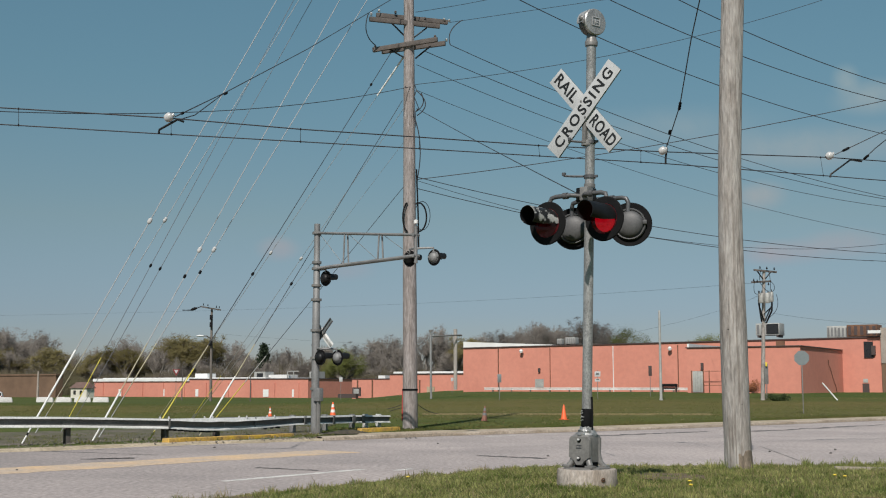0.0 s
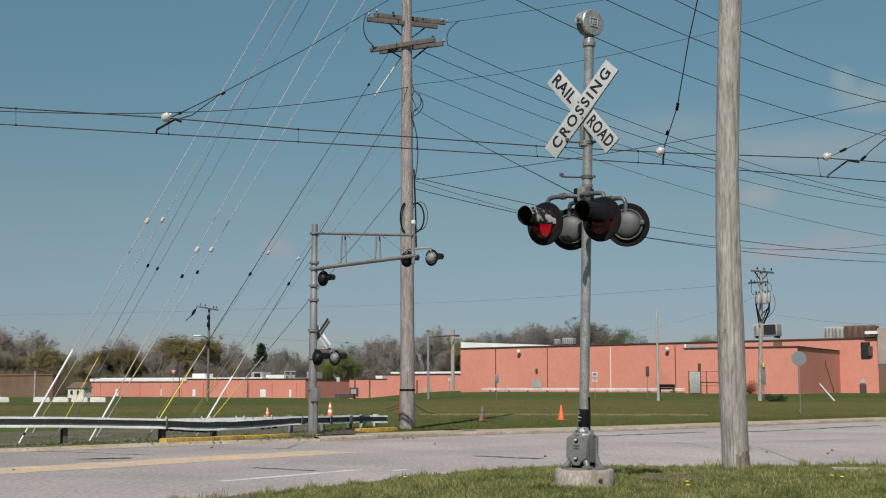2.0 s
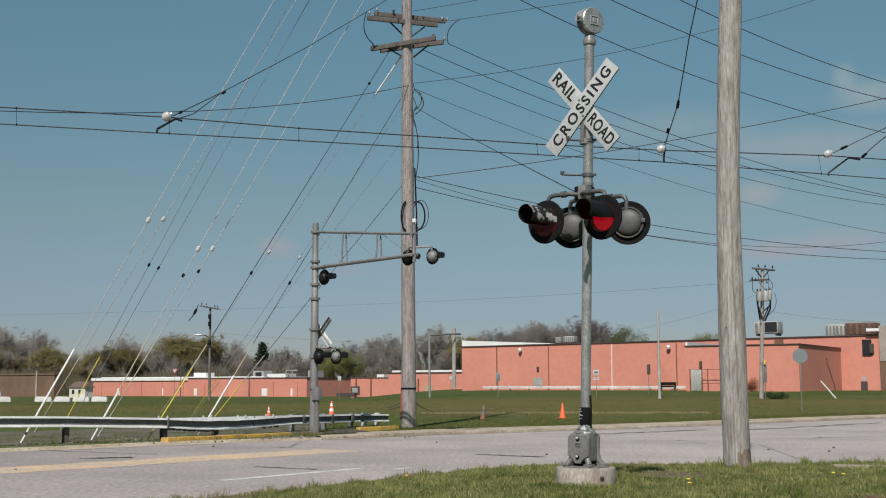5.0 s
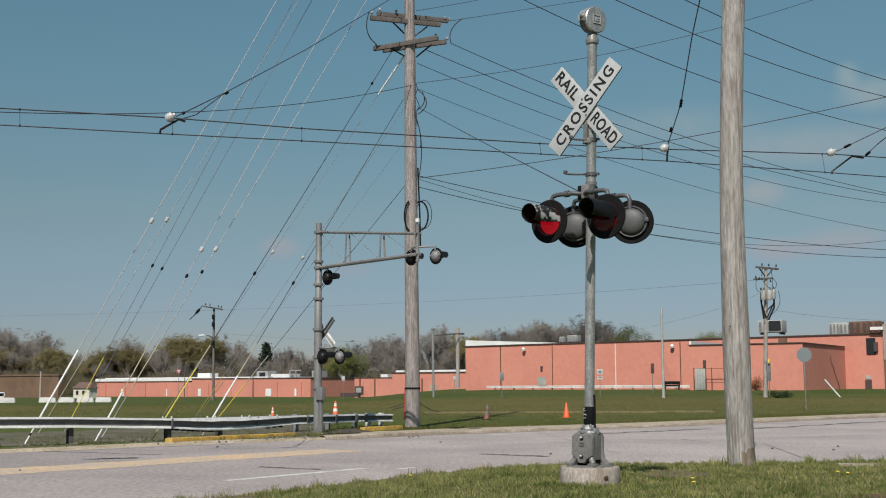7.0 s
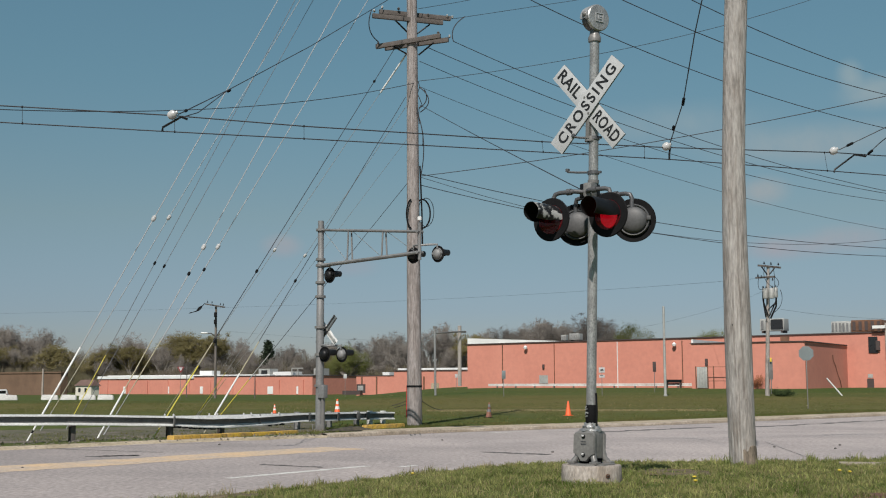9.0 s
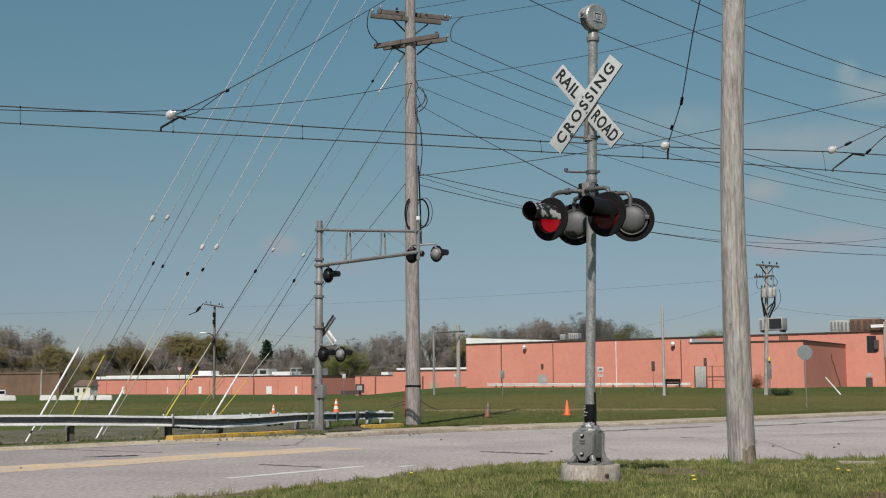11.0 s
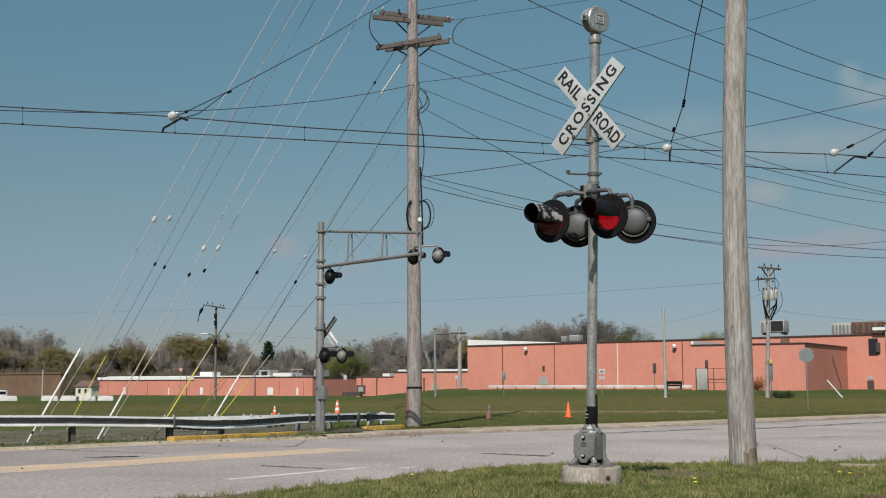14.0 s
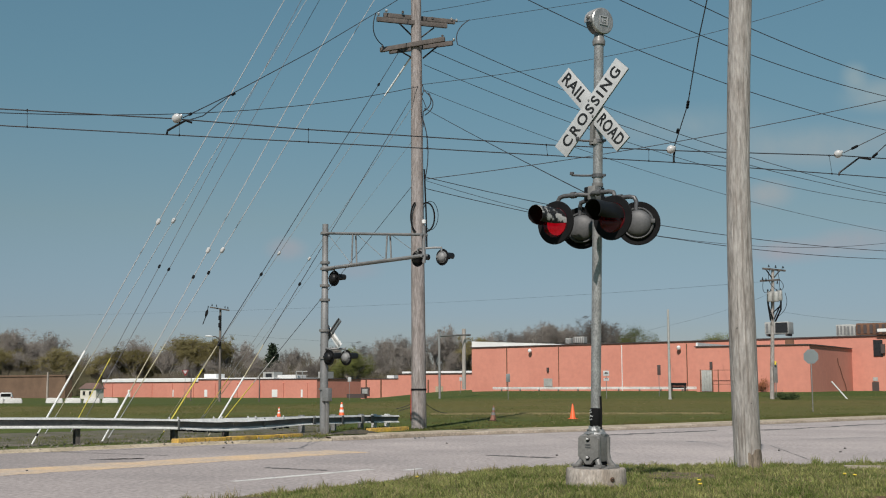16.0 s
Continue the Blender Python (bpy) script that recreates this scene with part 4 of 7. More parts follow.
def head(parent, x, y, z, turn, disc_r=0.262, shell=None, deep=0.10, hood=None):
    """One signal lamp: background disc, hood, glass, housing and the bulb plate behind the glass. It looks along local -y."""
    shell = shell or LAMP_GREY
    h = new("lamp_head")
    h.parent = parent
    h.matrix_basis = pose(x, y, z, 0, 0, turn)
    f = pose(0, 0, 0, 90)   # lathe axis to -y
    k = disc_r / 0.262
    bm = bmesh.new()
    lathe(bm, [(0.176 * k, 0.0), (disc_r - 0.01, 0.0), (disc_r, -0.012), (disc_r - 0.006, -0.024), (0.176 * k, -0.012), (0.176 * k, 0.0)], 40, f)
    part("background_disc", bm, BLACK_DULL, h, "black round target disc")
    bm = bmesh.new()
    lathe(bm, [(0.190 * k, -0.018), (0.190 * k, -0.044), (0.182 * k, -0.054), (0.172 * k, -0.052), (0.168 * k, -0.038), (0.162 * k, -0.038)] + [(0.158 * k * math.cos(a), -0.045 - deep * math.sin(a)) for a in (math.pi / 2 * i / 9 for i in range(9))] + [(0, -0.0455 - deep)], 32, f)
    box(bm, 0.05, 0.05, 0.05, pose(0.18 * k, 0.05, 0.02), 0.008)
    box(bm, 0.05, 0.05, 0.05, pose(-0.18 * k, 0.05, 0.02), 0.008)
    part("housing", bm, shell, h, "domed lamp housing")
    bm = bmesh.new()
    n, rows = 24, 9
    grid = []
    for i in range(rows):
        s = i / (rows - 1)
        r = (0.172 - 0.062 * s) * k
        span = 94 + 48 * s
        ring = []
        for j in range(n + 1):
            a = radians(90 + span * (1 - 2 * j / n))
            ring.append([bm.verts.new((rr * math.cos(a), -0.005 - 0.40 * s * (1 - 0.06 * (1 - 2 * j / n) ** 2), rr * math.sin(a) + 0.056 * s)) for rr in (r, r - 0.006)])
        grid.append(ring)
    for i in range(rows - 1):
        for j in range(n):
            a, b, c, d = grid[i][j], grid[i][j + 1], grid[i + 1][j + 1], grid[i + 1][j]
            bm.faces.new((a[0], b[0], c[0], d[0]))
            bm.faces.new((a[1], d[1], c[1], b[1])).material_index = 1
    for j in range(n):
        a, b = grid[-1][j], grid[-1][j + 1]
        bm.faces.new((a[0], b[0], b[1], a[1]))
    part("hood", bm, [hood or BLACK_PAINT, BLACK_DULL], h, "black sheet metal hood" if hood is None else "black hood with pale glint patches")
    bm = bmesh.new()
    lathe(bm, [(0.175 * k, 0.004), (0.14 * k, 0.016), (0.08 * k, 0.024), (0, 0.027)], 32, f)
    part("lens", bm, LENS, h, "dark red glass roundel")
    bm = bmesh.new()
    lathe(bm, [(0.175 * k, 0.0), (0.152 * k, -0.04), (0.13 * k, -0.03 - 0.45 * deep), (0.08 * k, -0.04 - 0.85 * deep), (0, -0.04 - 0.95 * deep)], 20, f)
    part("reflector", bm, RED_LENS_RIM, h)
    return h


def bulb_plate(h):
    """Round plate in the housing: its glowing side shows through the glass when it is turned to the front."""
    bm = bmesh.new()
    f = pose(0, 0, 0, 90)
    lathe(bm, [(0, 0.003), (0.12, 0.001), (0.146, -0.004)], 28, f, 0)
    lathe(bm, [(0.146, -0.004), (0.12, -0.010), (0, -0.012)], 28, f, 1)
    b = part("bulb_plate", bm, [GLOW, BLACK_DULL], h, "glowing red bulb plate")
    b.matrix_basis = pose(-0.03, 0.046, -0.012)
    return b


def text_mesh(text, size, m, material, parent, spacing=1.15):
    cu = bpy.data.curves.new("letters", "FONT")
    cu.body, cu.size, cu.align_x, cu.align_y = text, size, "CENTER", "CENTER"
    cu.extrude, cu.offset, cu.space_character = 0.0008, size * 0.024, spacing
    tmp = bpy.data.objects.new("letters", cu)
    me = bpy.data.meshes.new_from_object(tmp)
    bpy.data.objects.remove(tmp)
    me.materials.clear()
    me.materials.append(material)
    ob = new("letters", me)
    ob.parent = parent
    ob.matrix_basis = m
    return ob


def blade(parent, name, lean, words, y, material=None, length=1.22, width=0.229):
    bm = bmesh.new()
    box(bm, length, 0.004, width, None, 0.0015)
    b = part(name, bm, material or SIGN_WHITE, parent, "white reflective blade with black letters" if words else "")
    b.matrix_basis = pose(0, y, 0) @ pose(0, 0, 0, 0, lean, 0)
    if words:
        bm = bmesh.new()
        box(bm, length - 0.004, 0.022, width - 0.004, pose(0, 0.014, 0), 0.002)
        part("backing", bm, SIGN_BACK, b)
    for word, s, size in words:
        text_mesh(word, size, pose(s + (0.02 if word == "ROAD" else 0), -0.0035, 0, 90) @ Matrix.Diagonal((0.78 if word == "ROAD" else 1, 1, 1, 1)), INK, b, 1.33 if len(word) > 4 else 1.08)
    return b


def near_signal():
    fb = Vector((1.665, 14.0, 0.46))
    e = new("crossing_signal")
    tagged(e, "grey crossing signal mast with crossbuck, bell and black hooded lamps", "crossing signal", "crossing signals")
    e.matrix_basis = Matrix.Translation(fb) @ pose(0, 0, 0, 0, 1.5, 0) @ pose(0, 0, 0, 0, 0, FACE)
    bm = bmesh.new()
    lathe(bm, [(0.058, 0.3), (0.058, 5.08), (0.06, 5.09)], 24)
    part("pole", bm, GALV, e, "galvanised steel pipe mast")
    # base casting with bolted cover
    bm = bmesh.new()
    box(bm, 0.24, 0.25, 0.32, pose(0.0, 0.0, 0.225), 0.03)
    for sx in (-1, 1):
        for sy in (-1, 1):
            box(bm, 0.1, 0.1, 0.03, pose(sx * 0.155, sy * 0.145, 0.02), 0.008)
            tube(bm, [(sx * 0.15, sy * 0.14, 0.02), (sx * 0.115, sy * 0.115, 0.07), (sx * 0.098, sy * 0.098, 0.16), (sx * 0.098, sy * 0.098, 0.35)], 0.036, 10)
    base = part("junction_box", bm, CAST_GREY, e, "grey cast iron junction base box")
    bm = bmesh.new()
    out = [(-0.145, 0.12), (-0.142, 0.335), (-0.115, 0.365), (0.115, 0.365), (0.142, 0.335), (0.145, 0.12), (0.07, 0.075), (0.04, 0.03), (-0.04, 0.03), (-0.07, 0.075)]
    f0 = [bm.verts.new((x, -0.125, z)) for x, z in out]
    f1 = [bm.verts.new((x * 0.96, -0.155, 0.22 + (z - 0.22) * 0.96)) for x, z in out]
    bm.faces.new(f1[::-1])
    bm.faces.new(f0)
    for i in range(len(out)):
        bm.faces.new((f0[i - 1], f0[i], f1[i], f1[i - 1]))
    cover = part("cover", bm, CAST_GREY, base, "grey cast cover plate")
    # bolts on dark discs; the glint on each head is its white colour
    for z in (0.115, 0.325):
        bm = bmesh.new()
        lathe(bm, [(0.026, 0), (0.026, 0.006), (0, 0.007)], 12, pose(0.0, -0.155, z - 0.008, 90))
        part("bolt_hole", bm, BLACK_DULL, base, "dark disc round the bolt head")
        bm = bmesh.new()
        lathe(bm, [(0.015, 0), (0.015, 0.02), (0.008, 0.026), (0, 0.026)], 6, pose(0.0, -0.16, z, 90))
        part("bolt", bm, PORCELAIN, base, "bolt head, white for its glint")
    # black block added in the gap under the box to give its shade
    bm = bmesh.new()
    box(bm, 0.2, 0.2, 0.1, pose(0, 0, 0.055), 0.01)
    part("shade_block", bm, BLACK_DULL, base, "black block for the shade under the box")
    # crumpled foil wrapped round the pipe where it enters the box
    bm = bmesh.new()
    rings = lathe(bm, [(0.118, 0.372), (0.126, 0.385), (0.118, 0.4), (0.098, 0.41), (0.1, 0.425), (0.082, 0.44), (0.078, 0.46), (0.066, 0.475), (0.06, 0.48)], 34)
    for i, ring in enumerate(rings):
        for v in ring:
            q = noise.noise(v.co * 38)
            v.co += Vector((v.co.x, v.co.y, 0)).normalized() * 0.026 * q + Vector((0, 0, 0.02 * noise.noise(v.co * 50 + Vector((3, 1, 7)))))
    part("foil_wrap", bm, FOIL, e, "crumpled silver foil round the pipe foot")
    bm = bmesh.new()
    for i in range(2):
        box(bm, 0.07, 0.004, 0.012, pose(0.0, -0.158, 0.26 - i * 0.03))
    part("cast_marks", bm, DARK_CAST, base)
    # black wrap with pale stripes, and a cable beside the pole
    bm = bmesh.new()
    lathe(bm, [(0.06, 0.46), (0.066, 0.47), (0.067, 0.66), (0.06, 0.68)], 24)
    part("pole_wrap", bm, BLACK_DULL, e, "black tape wrap on the pole")
    for z, a0, a1, rise in ((0.54, 215, 268, 0.012), (0.568, 205, 250, 0.022), (0.595, 230, 276, -0.014), (0.622, 212, 262, 0.01), (0.645, 225, 255, 0.018)):
        bm = bmesh.new()
        tube(bm, [(0.0685 * math.cos(radians(a0 + (a1 - a0) * i / 8)), 0.0685 * math.sin(radians(a0 + (a1 - a0) * i / 8)), z + rise * (i / 8) + 0.004 * math.sin(i * 2.1 + z * 60)) for i in range(9)], 0.0045, 5)
        part("tape_stripe", bm, SIGN_WHITE, e)
    bm = bmesh.new()
    tube(bm, [(0.075, 0.0, 0.40), (0.078, 0.0, 0.6), (0.072, -0.01, 0.82)], 0.012, 6)
    part("cable", bm, BLACK_DULL, e)
    # crossbuck
    cb = new("crossbuck")
    cb.parent = e
    cb.matrix_basis = pose(-0.028, -0.099, 4.237)
    cb["label"] = "white crossbuck sign with black lettering"
    blade(cb, "blade", 48, (("RAIL", -0.405, 0.2), ("ROAD", 0.37, 0.2)), 0.012, length=1.30)
    blade(cb, "blade", -48, (("CROSSING", 0.01, 0.19),), -0.018, length=1.30)
    bm = bmesh.new()
    lathe(bm, [(0.07, -0.03), (0.07, 0.03)], 16, pose(0, 0.075, 0))
    lathe(bm, [(0.07, -0.03), (0.07, 0.03)], 16, pose(0, 0.075, -0.4))
    box(bm, 0.05, 0.06, 0.5, pose(0, 0.03, -0.15), 0.004)
    part("bracket", bm, CAST_GREY, cb)
    for sx, sz in ((-0.03, 0.1), (0.03, -0.1)):
        bm = bmesh.new()
        lathe(bm, [(0.013, 0), (0.013, 0.008), (0, 0.012)], 8, pose(sx, -0.02, sz, 90))
        part("bolt", bm, CAST_GREY, cb)
    # clamps with short arms
    for z, ln in ((3.85, 0.16), (3.43, 0.24)):
        bm = bmesh.new()
        lathe(bm, [(0.058, -0.02), (0.072, -0.02), (0.072, 0.02), (0.058, 0.02)], 16, pose(0, 0, z))
        tube(bm, [(-0.05, -0.06, z), (-0.05 - ln * 0.5, -0.1, z + 0.005), (-0.05 - ln, -0.12, z + 0.02)], 0.014, 6)
        box(bm, 0.05, 0.03, 0.03, pose(0.085, 0, z), 0.005)
        box(bm, 0.04, 0.04, 0.04, pose(-0.05 - ln, -0.12, z + 0.04), 0.006)
        part("clamp", bm, DARK_CAST, e, "grey pipe clamp with arm")
    # bell on top
    bell = new("bell")
    bell.parent = e
    bell.matrix_basis = pose(0.0, 0, 5.32, 0, 0, -17)
    bell["label"] = "round grey electric bell"
    g = pose(0, 0, 0, 0, 90)
    # solid casing, coloured dark for the shade in the hollow below the hood
    bm = bmesh.new()
    lathe(bm, [(0, -0.1), (0.09, -0.1), (0.14, -0.075), (0.15, -0.03), (0.15, 0.05), (0.135, 0.055)], 36, g)
    part("casing", bm, DARK_CAST, bell)
    bm = bmesh.new()
    for x0, x1 in ((-0.08, -0.03), (-0.025, 0.04)):
        arc = [[bm.verts.new((x, rr * math.cos(a), rr * math.sin(a))) for x, rr in ((x0, 0.152), (x0, 0.166), (x1, 0.168), (x1, 0.152))] for a in (radians(8 + 178 * i / 22) for i in range(23))]
        for p, q in zip(arc, arc[1:]):
            for j in range(4):
                bm.faces.new((p[j], q[j], q[(j + 1) % 4], p[(j + 1) % 4]))
    part("rain_hood", bm, ALU_PAINT, bell, "pale half-round hood over the bell")
    bm = bmesh.new()
    lathe(bm, [(0, -0.02), (0.03, -0.015), (0.036, 0.01), (0.02, 0.03), (0, 0.035)], 12, pose(0.005, -0.158, 0.035, 90))
    part("striker", bm, CAST_GREY, bell)
    bm = bmesh.new()
    lathe(bm, [(0.158, 0.035), (0.163, 0.045), (0.163, 0.07), (0.152, 0.08), (0.06, 0.086), (0, 0.088)], 36, g)
    part("face_cover", bm, GALV, bell, "round grey cover with raised square")
    bm = bmesh.new()
    for dy, dz, w, hgt in ((0, 0.05, 0.12, 0.012), (0, -0.05, 0.12, 0.012), (-0.055, 0, 0.012, 0.1), (0.055, 0, 0.012, 0.1), (-0.015, 0, 0.014, 0.06), (0.02, 0.012, 0.03, 0.012), (0.02, -0.015, 0.03, 0.012)):
        box(bm, 0.012, w, hgt, pose(0.089, dy, dz), 0.002)
    part("raised_mark", bm, ALU_PAINT, bell)
    bm = bmesh.new()
    box(bm, 0.025, 0.04, 0.05, pose(0.06, -0.165, -0.02), 0.005)
    part("latch", bm, CAST_GREY, bell)
    bm = bmesh.new()
    lathe(bm, [(0.06, -0.29), (0.075, -0.285), (0.08, -0.24), (0.072, -0.22), (0.062, -0.2), (0.055, -0.13), (0, -0.12)], 24)
    part("neck", bm, CAST_GREY, bell)
    # lamps
    bm = bmesh.new()
    box(bm, 0.19, 0.17, 0.18, pose(-0.02, -0.04, 3.20), 0.02)
    part("terminal_box", bm, BLACK_PAINT, e, "dark terminal box on the mast")
    bm = bmesh.new()
    box(bm, 0.11, 0.14, 0.17, pose(0.035, -0.12, 3.2), 0.02)
    lathe(bm, [(0.058, -0.02), (0.068, -0.02), (0.068, 0.02), (0.058, 0.02)], 16, pose(0, 0, 3.32))
    part("junction_cover", bm, CAST_GREY, e, "grey junction cover")
    heads = []
    for y, turn in ((-0.30, 0), (0.27, 204)):
        for x in (-0.40, 0.40):
            bm = bmesh.new()
            yb = y + (0.06 if y < 0 else -0.06)
            yd = y + (0.05 if y < 0 else -0.05)
            tube(bm, [(0, 0, 3.17), (0, yb * 0.6, 3.175), (x * 0.25, yb, 3.18), (x * 0.8, yb, 3.18), (x * 0.95, yb, 3.165), (x, yd, 3.12), (x, yd, 3.0)], 0.027, 10)
            lathe(bm, [(0.022, -0.03), (0.04, -0.03), (0.04, 0.03), (0.022, 0.03)], 10, pose(x * 0.45, yb, 3.18, 0, 90))
            part("arm", bm, DARK_CAST if y > 0 else LAMP_GREY, e, "curved grey pipe arm")
            heads.append(head(e, x, y, 2.86, turn, deep=0.185 if turn == 0 else 0.065, hood=GLINT_BLACK if turn == 0 and x < 0 else None))
    f = thing("concrete_foundation", (1.675, 14.0, 0.2), "round weathered concrete foundation in the grass", "foundation")
    bm = bmesh.new()
    lathe(bm, [(0.345, -0.3), (0.349, 0.1), (0.347, 0.236), (0.34, 0.25), (0.2, 0.254), (0, 0.255)], 44)
    for v in bm.verts:
        v.co += v.co.normalized() * 0.012 * noise.noise(v.co * 7)
    part("drum", bm, CONCRETE, f)
    bm = bmesh.new()
    lathe(bm, [(0.28, 0.25), (0.28, 0.268), (0, 0.268)], 8, pose(0, 0, 0, 0, 0, 22))
    part("base_plate", bm, CAST_GREY, f)
    bm = bmesh.new()
    lathe(bm, [(0.015, 0), (0.026, 0.006), (0.026, 0.012), (0.015, 0.015)], 12, pose(0.14, -0.325, 0.145, 100, 0, 20))
    part("lifting_ring", bm, RUST, f)
    return e, heads


SIGNAL, HEADS = near_signal()
PLATES = [bulb_plate(h) for h in HEADS[:2]]


def far_signal():
    o = Vector((-3.727, 34.867, 0.03))
    e = new("cantilever_signal")
    tagged(e, "grey cantilever crossing signal with truss arm over the road", "crossing signal", "crossing signals")
    e.matrix_basis = Matrix.Translation(o) @ pose(0, 0, 0, 0, 0, FACE)
    ztop, zt, zb = 6.181 - 0.03, 5.911 - 0.03, 4.85 - 0.03
    bm = bmesh.new()
    lathe(bm, [(0.19, 0), (0.19, 0.03), (0.118, 0.05), (0.116, 3.0), (0.112, 3.02), (0.112, 3.9), (0.098, 3.92), (0.098, 5.0), (0.09, 5.02), (0.088, ztop), (0, ztop + 0.01)], 20)
    part("mast", bm, MAST_GREY, e, "stepped galvanised mast")
    for z, r in ((3.0, 0.16), (3.9, 0.155), (4.32, 0.145), (5.0, 0.14), (zt, 0.14), (zb, 0.14), (2.2, 0.155), (1.3, 0.155)):
        bm = bmesh.new()
        lathe(bm, [(r - 0.05, -0.035), (r, -0.035), (r, 0.035), (r - 0.05, 0.035)], 16, pose(0, 0, z))
        box(bm, 0.09, 0.06, 0.06, pose(-r, 0, z), 0.01)
        part("band", bm, CAST_GREY, e)
    L = 3.92
    zt1, zb1 = 5.528 - 0.03, 4.951 - 0.03

    def chord(s, top, y):
        return (s * L, y, (zt + (zt1 - zt) * s) if top else (zb + (zb1 - zb) * s))
    for y in (-0.06, 0.06):
        for top in (True, False):
            bm = bmesh.new()
            tube(bm, [chord(0, top, y), chord(1, top, y)], 0.035 if top else 0.045, 8)
            part("chord", bm, MAST_GREY, e, "grey truss tube")
        for s in (0.31, 0.66):
            bm = bmesh.new()
            tube(bm, [chord(s, True, y), chord(s + (0.012 if y > 0 else -0.012), False, y)], 0.025, 6)
            part("strut", bm, MAST_GREY, e)
        for s0, s1 in ((0.02, 0.29), (0.33, 0.64), (0.68, 0.97)) if y > 0 else ():
            bm = bmesh.new()
            tube(bm, [chord(s0, True, 0), chord(s1, False, 0)], 0.008, 5)
            part("tie_rod", bm, CAST_GREY, e)
    bm = bmesh.new()
    tube(bm, [(L, 0, zb1 - 0.2), (L, 0, zt1 + 0.25)], 0.05, 8)
    tube(bm, [(L, -0.12, zt1), (L, 0.12, zt1)], 0.045, 8)
    tube(bm, [(L, -0.12, zb1), (L, 0.12, zb1)], 0.045, 8)
    part("end_post", bm, MAST_GREY, e)
    bm = bmesh.new()
    lathe(bm, [(0, -0.06), (0.06, -0.04), (0.06, 0.05), (0, 0.07)], 10, pose(L, 0, zt1 + 0.36))
    part("cap", bm, WHITE_PAINT, e)
    zl = zb1 - 0.05
    for x, y, z, turn in ((L + 0.42, 0.3, zl, 180), (L - 0.3, 0.1, zl, 180), (0.3, 0.1, zb - 0.3, 180),
                          (0.52, 0.4, 2.2, 180), (0.32, -0.1, 2.2, 180)):
        head(e, x, y, z, turn, 0.23, MAST_GREY if x > L or 0.5 < x < 1 else BLACK_PAINT)
        bm = bmesh.new()
        cx = L if x > 2 else 0
        tube(bm, [(cx, 0, z + 0.25), ((x + cx) / 2, y * 0.6, z + 0.27), (x, y * 0.85, z + 0.26), (x, y * 0.85, z + 0.15)], 0.03, 8)
        part("arm", bm, MAST_GREY, e)
    cb = new("crossbuck")
    cb.parent = e
    cb.matrix_basis = pose(0.07, 0.2, 2.949 - 0.03)
    cb["label"] = "crossbuck sign seen from behind"
    low = blade(cb, "blade", 45, (), 0.006, WHITE_PAINT, 1.1, 0.2)
    high = blade(cb, "blade", -45, (), -0.004, SIGN_BACK, 1.1, 0.15)
    bm = bmesh.new()
    box(bm, 1.06, 0.012, 0.075, pose(0, -0.014, 0), 0.002)
    part("stiffener", bm, GREY_UNIT, low, "grey strap along the blade")
    for z in (-0.06, 0.06):
        bm = bmesh.new()
        box(bm, 1.1, 0.03, 0.035, pose(0, -0.018, z), 0.004)
        part("stiffener", bm, LAMP_GREY, high, "dark edge rail of the blade")
    bm = bmesh.new()
    box(bm, 0.26, 0.17, 0.38, pose(0.19, -0.06, 1.13), 0.02)
    part("control_box", bm, MAST_GREY, e, "grey control box")
    bm = bmesh.new()
    tube(bm, [(0.2, -0.05, 0.0), (0.2, -0.05, 0.98)], 0.06, 8)
    part("conduit", bm, CAST_GREY, e)
    for a in (45, 135, 225, 315):
        bm = bmesh.new()
        box(bm, 0.02, 0.14, 0.18, pose(0.19 * math.cos(radians(a)), 0.19 * math.sin(radians(a)), 0.1, 0, 0, a - 90 + 90), 0.004)
        part("gusset", bm, CAST_GREY, e)
    f = thing("concrete_foundation", o + Vector((0, 0, -0.2)), "square concrete foundation under the signal mast", "foundation")
    bm = bmesh.new()
    box(bm, 0.9, 0.9, 0.4, pose(0, 0, 0.005), 0.02)
    part("pad", bm, CONCRETE, f)


far_signal()

# ---- poles ----


def wood_pole(name, base, top, r0, r1, label, lumps=1, m=None, bow=(), girth=()):
    e = thing(name, base, label, "utility pole", "utility poles")
    d = Vector(top) - Vector(base)
    bm = bmesh.new()
    rng = random.Random(lumps)
    n, seg = 30, 26
    rings = []
    for i in range(n + 1):
        s = i / n
        c = d * s + Vector((lerp_knots(bow, s) if bow else 0, 0, -0.3 if i == 0 else 0))
        r = lerp_knots(girth, s) if girth else r0 + (r1 - r0) * s
        ph = noise.noise((s * 6, lumps, 0)) * 0.03
        rings.append([bm.verts.new(c + Vector((math.cos(a) * (r * (1 + 0.04 * noise.noise((math.cos(a) * 2, math.sin(a) * 2, s * 5 + lumps)))) + ph * 0.2,
                                               math.sin(a) * r, 0))) for a in (2 * math.pi * k / seg for k in range(seg))])
    for a, b in zip(rings, rings[1:]):
        for k in range(seg):
            j = (k + 1) % seg
            bm.faces.new((a[k], a[j], b[j], b[k]))
    bm.faces.new(rings[-1])
    part("shaft", bm, m or WOOD, e, "weathered grey-brown wooden shaft")
    return e


def local_tube(e, name, pts, r, m, seg=8, label="", r_end=None):
    """A bar of a thing, through points of the world."""
    o = e.matrix_basis.translation
    bm = bmesh.new()
    tube(bm, [Vector(p) - o for p in pts], r, seg, r_end)
    return part(name, bm, m, e, label)


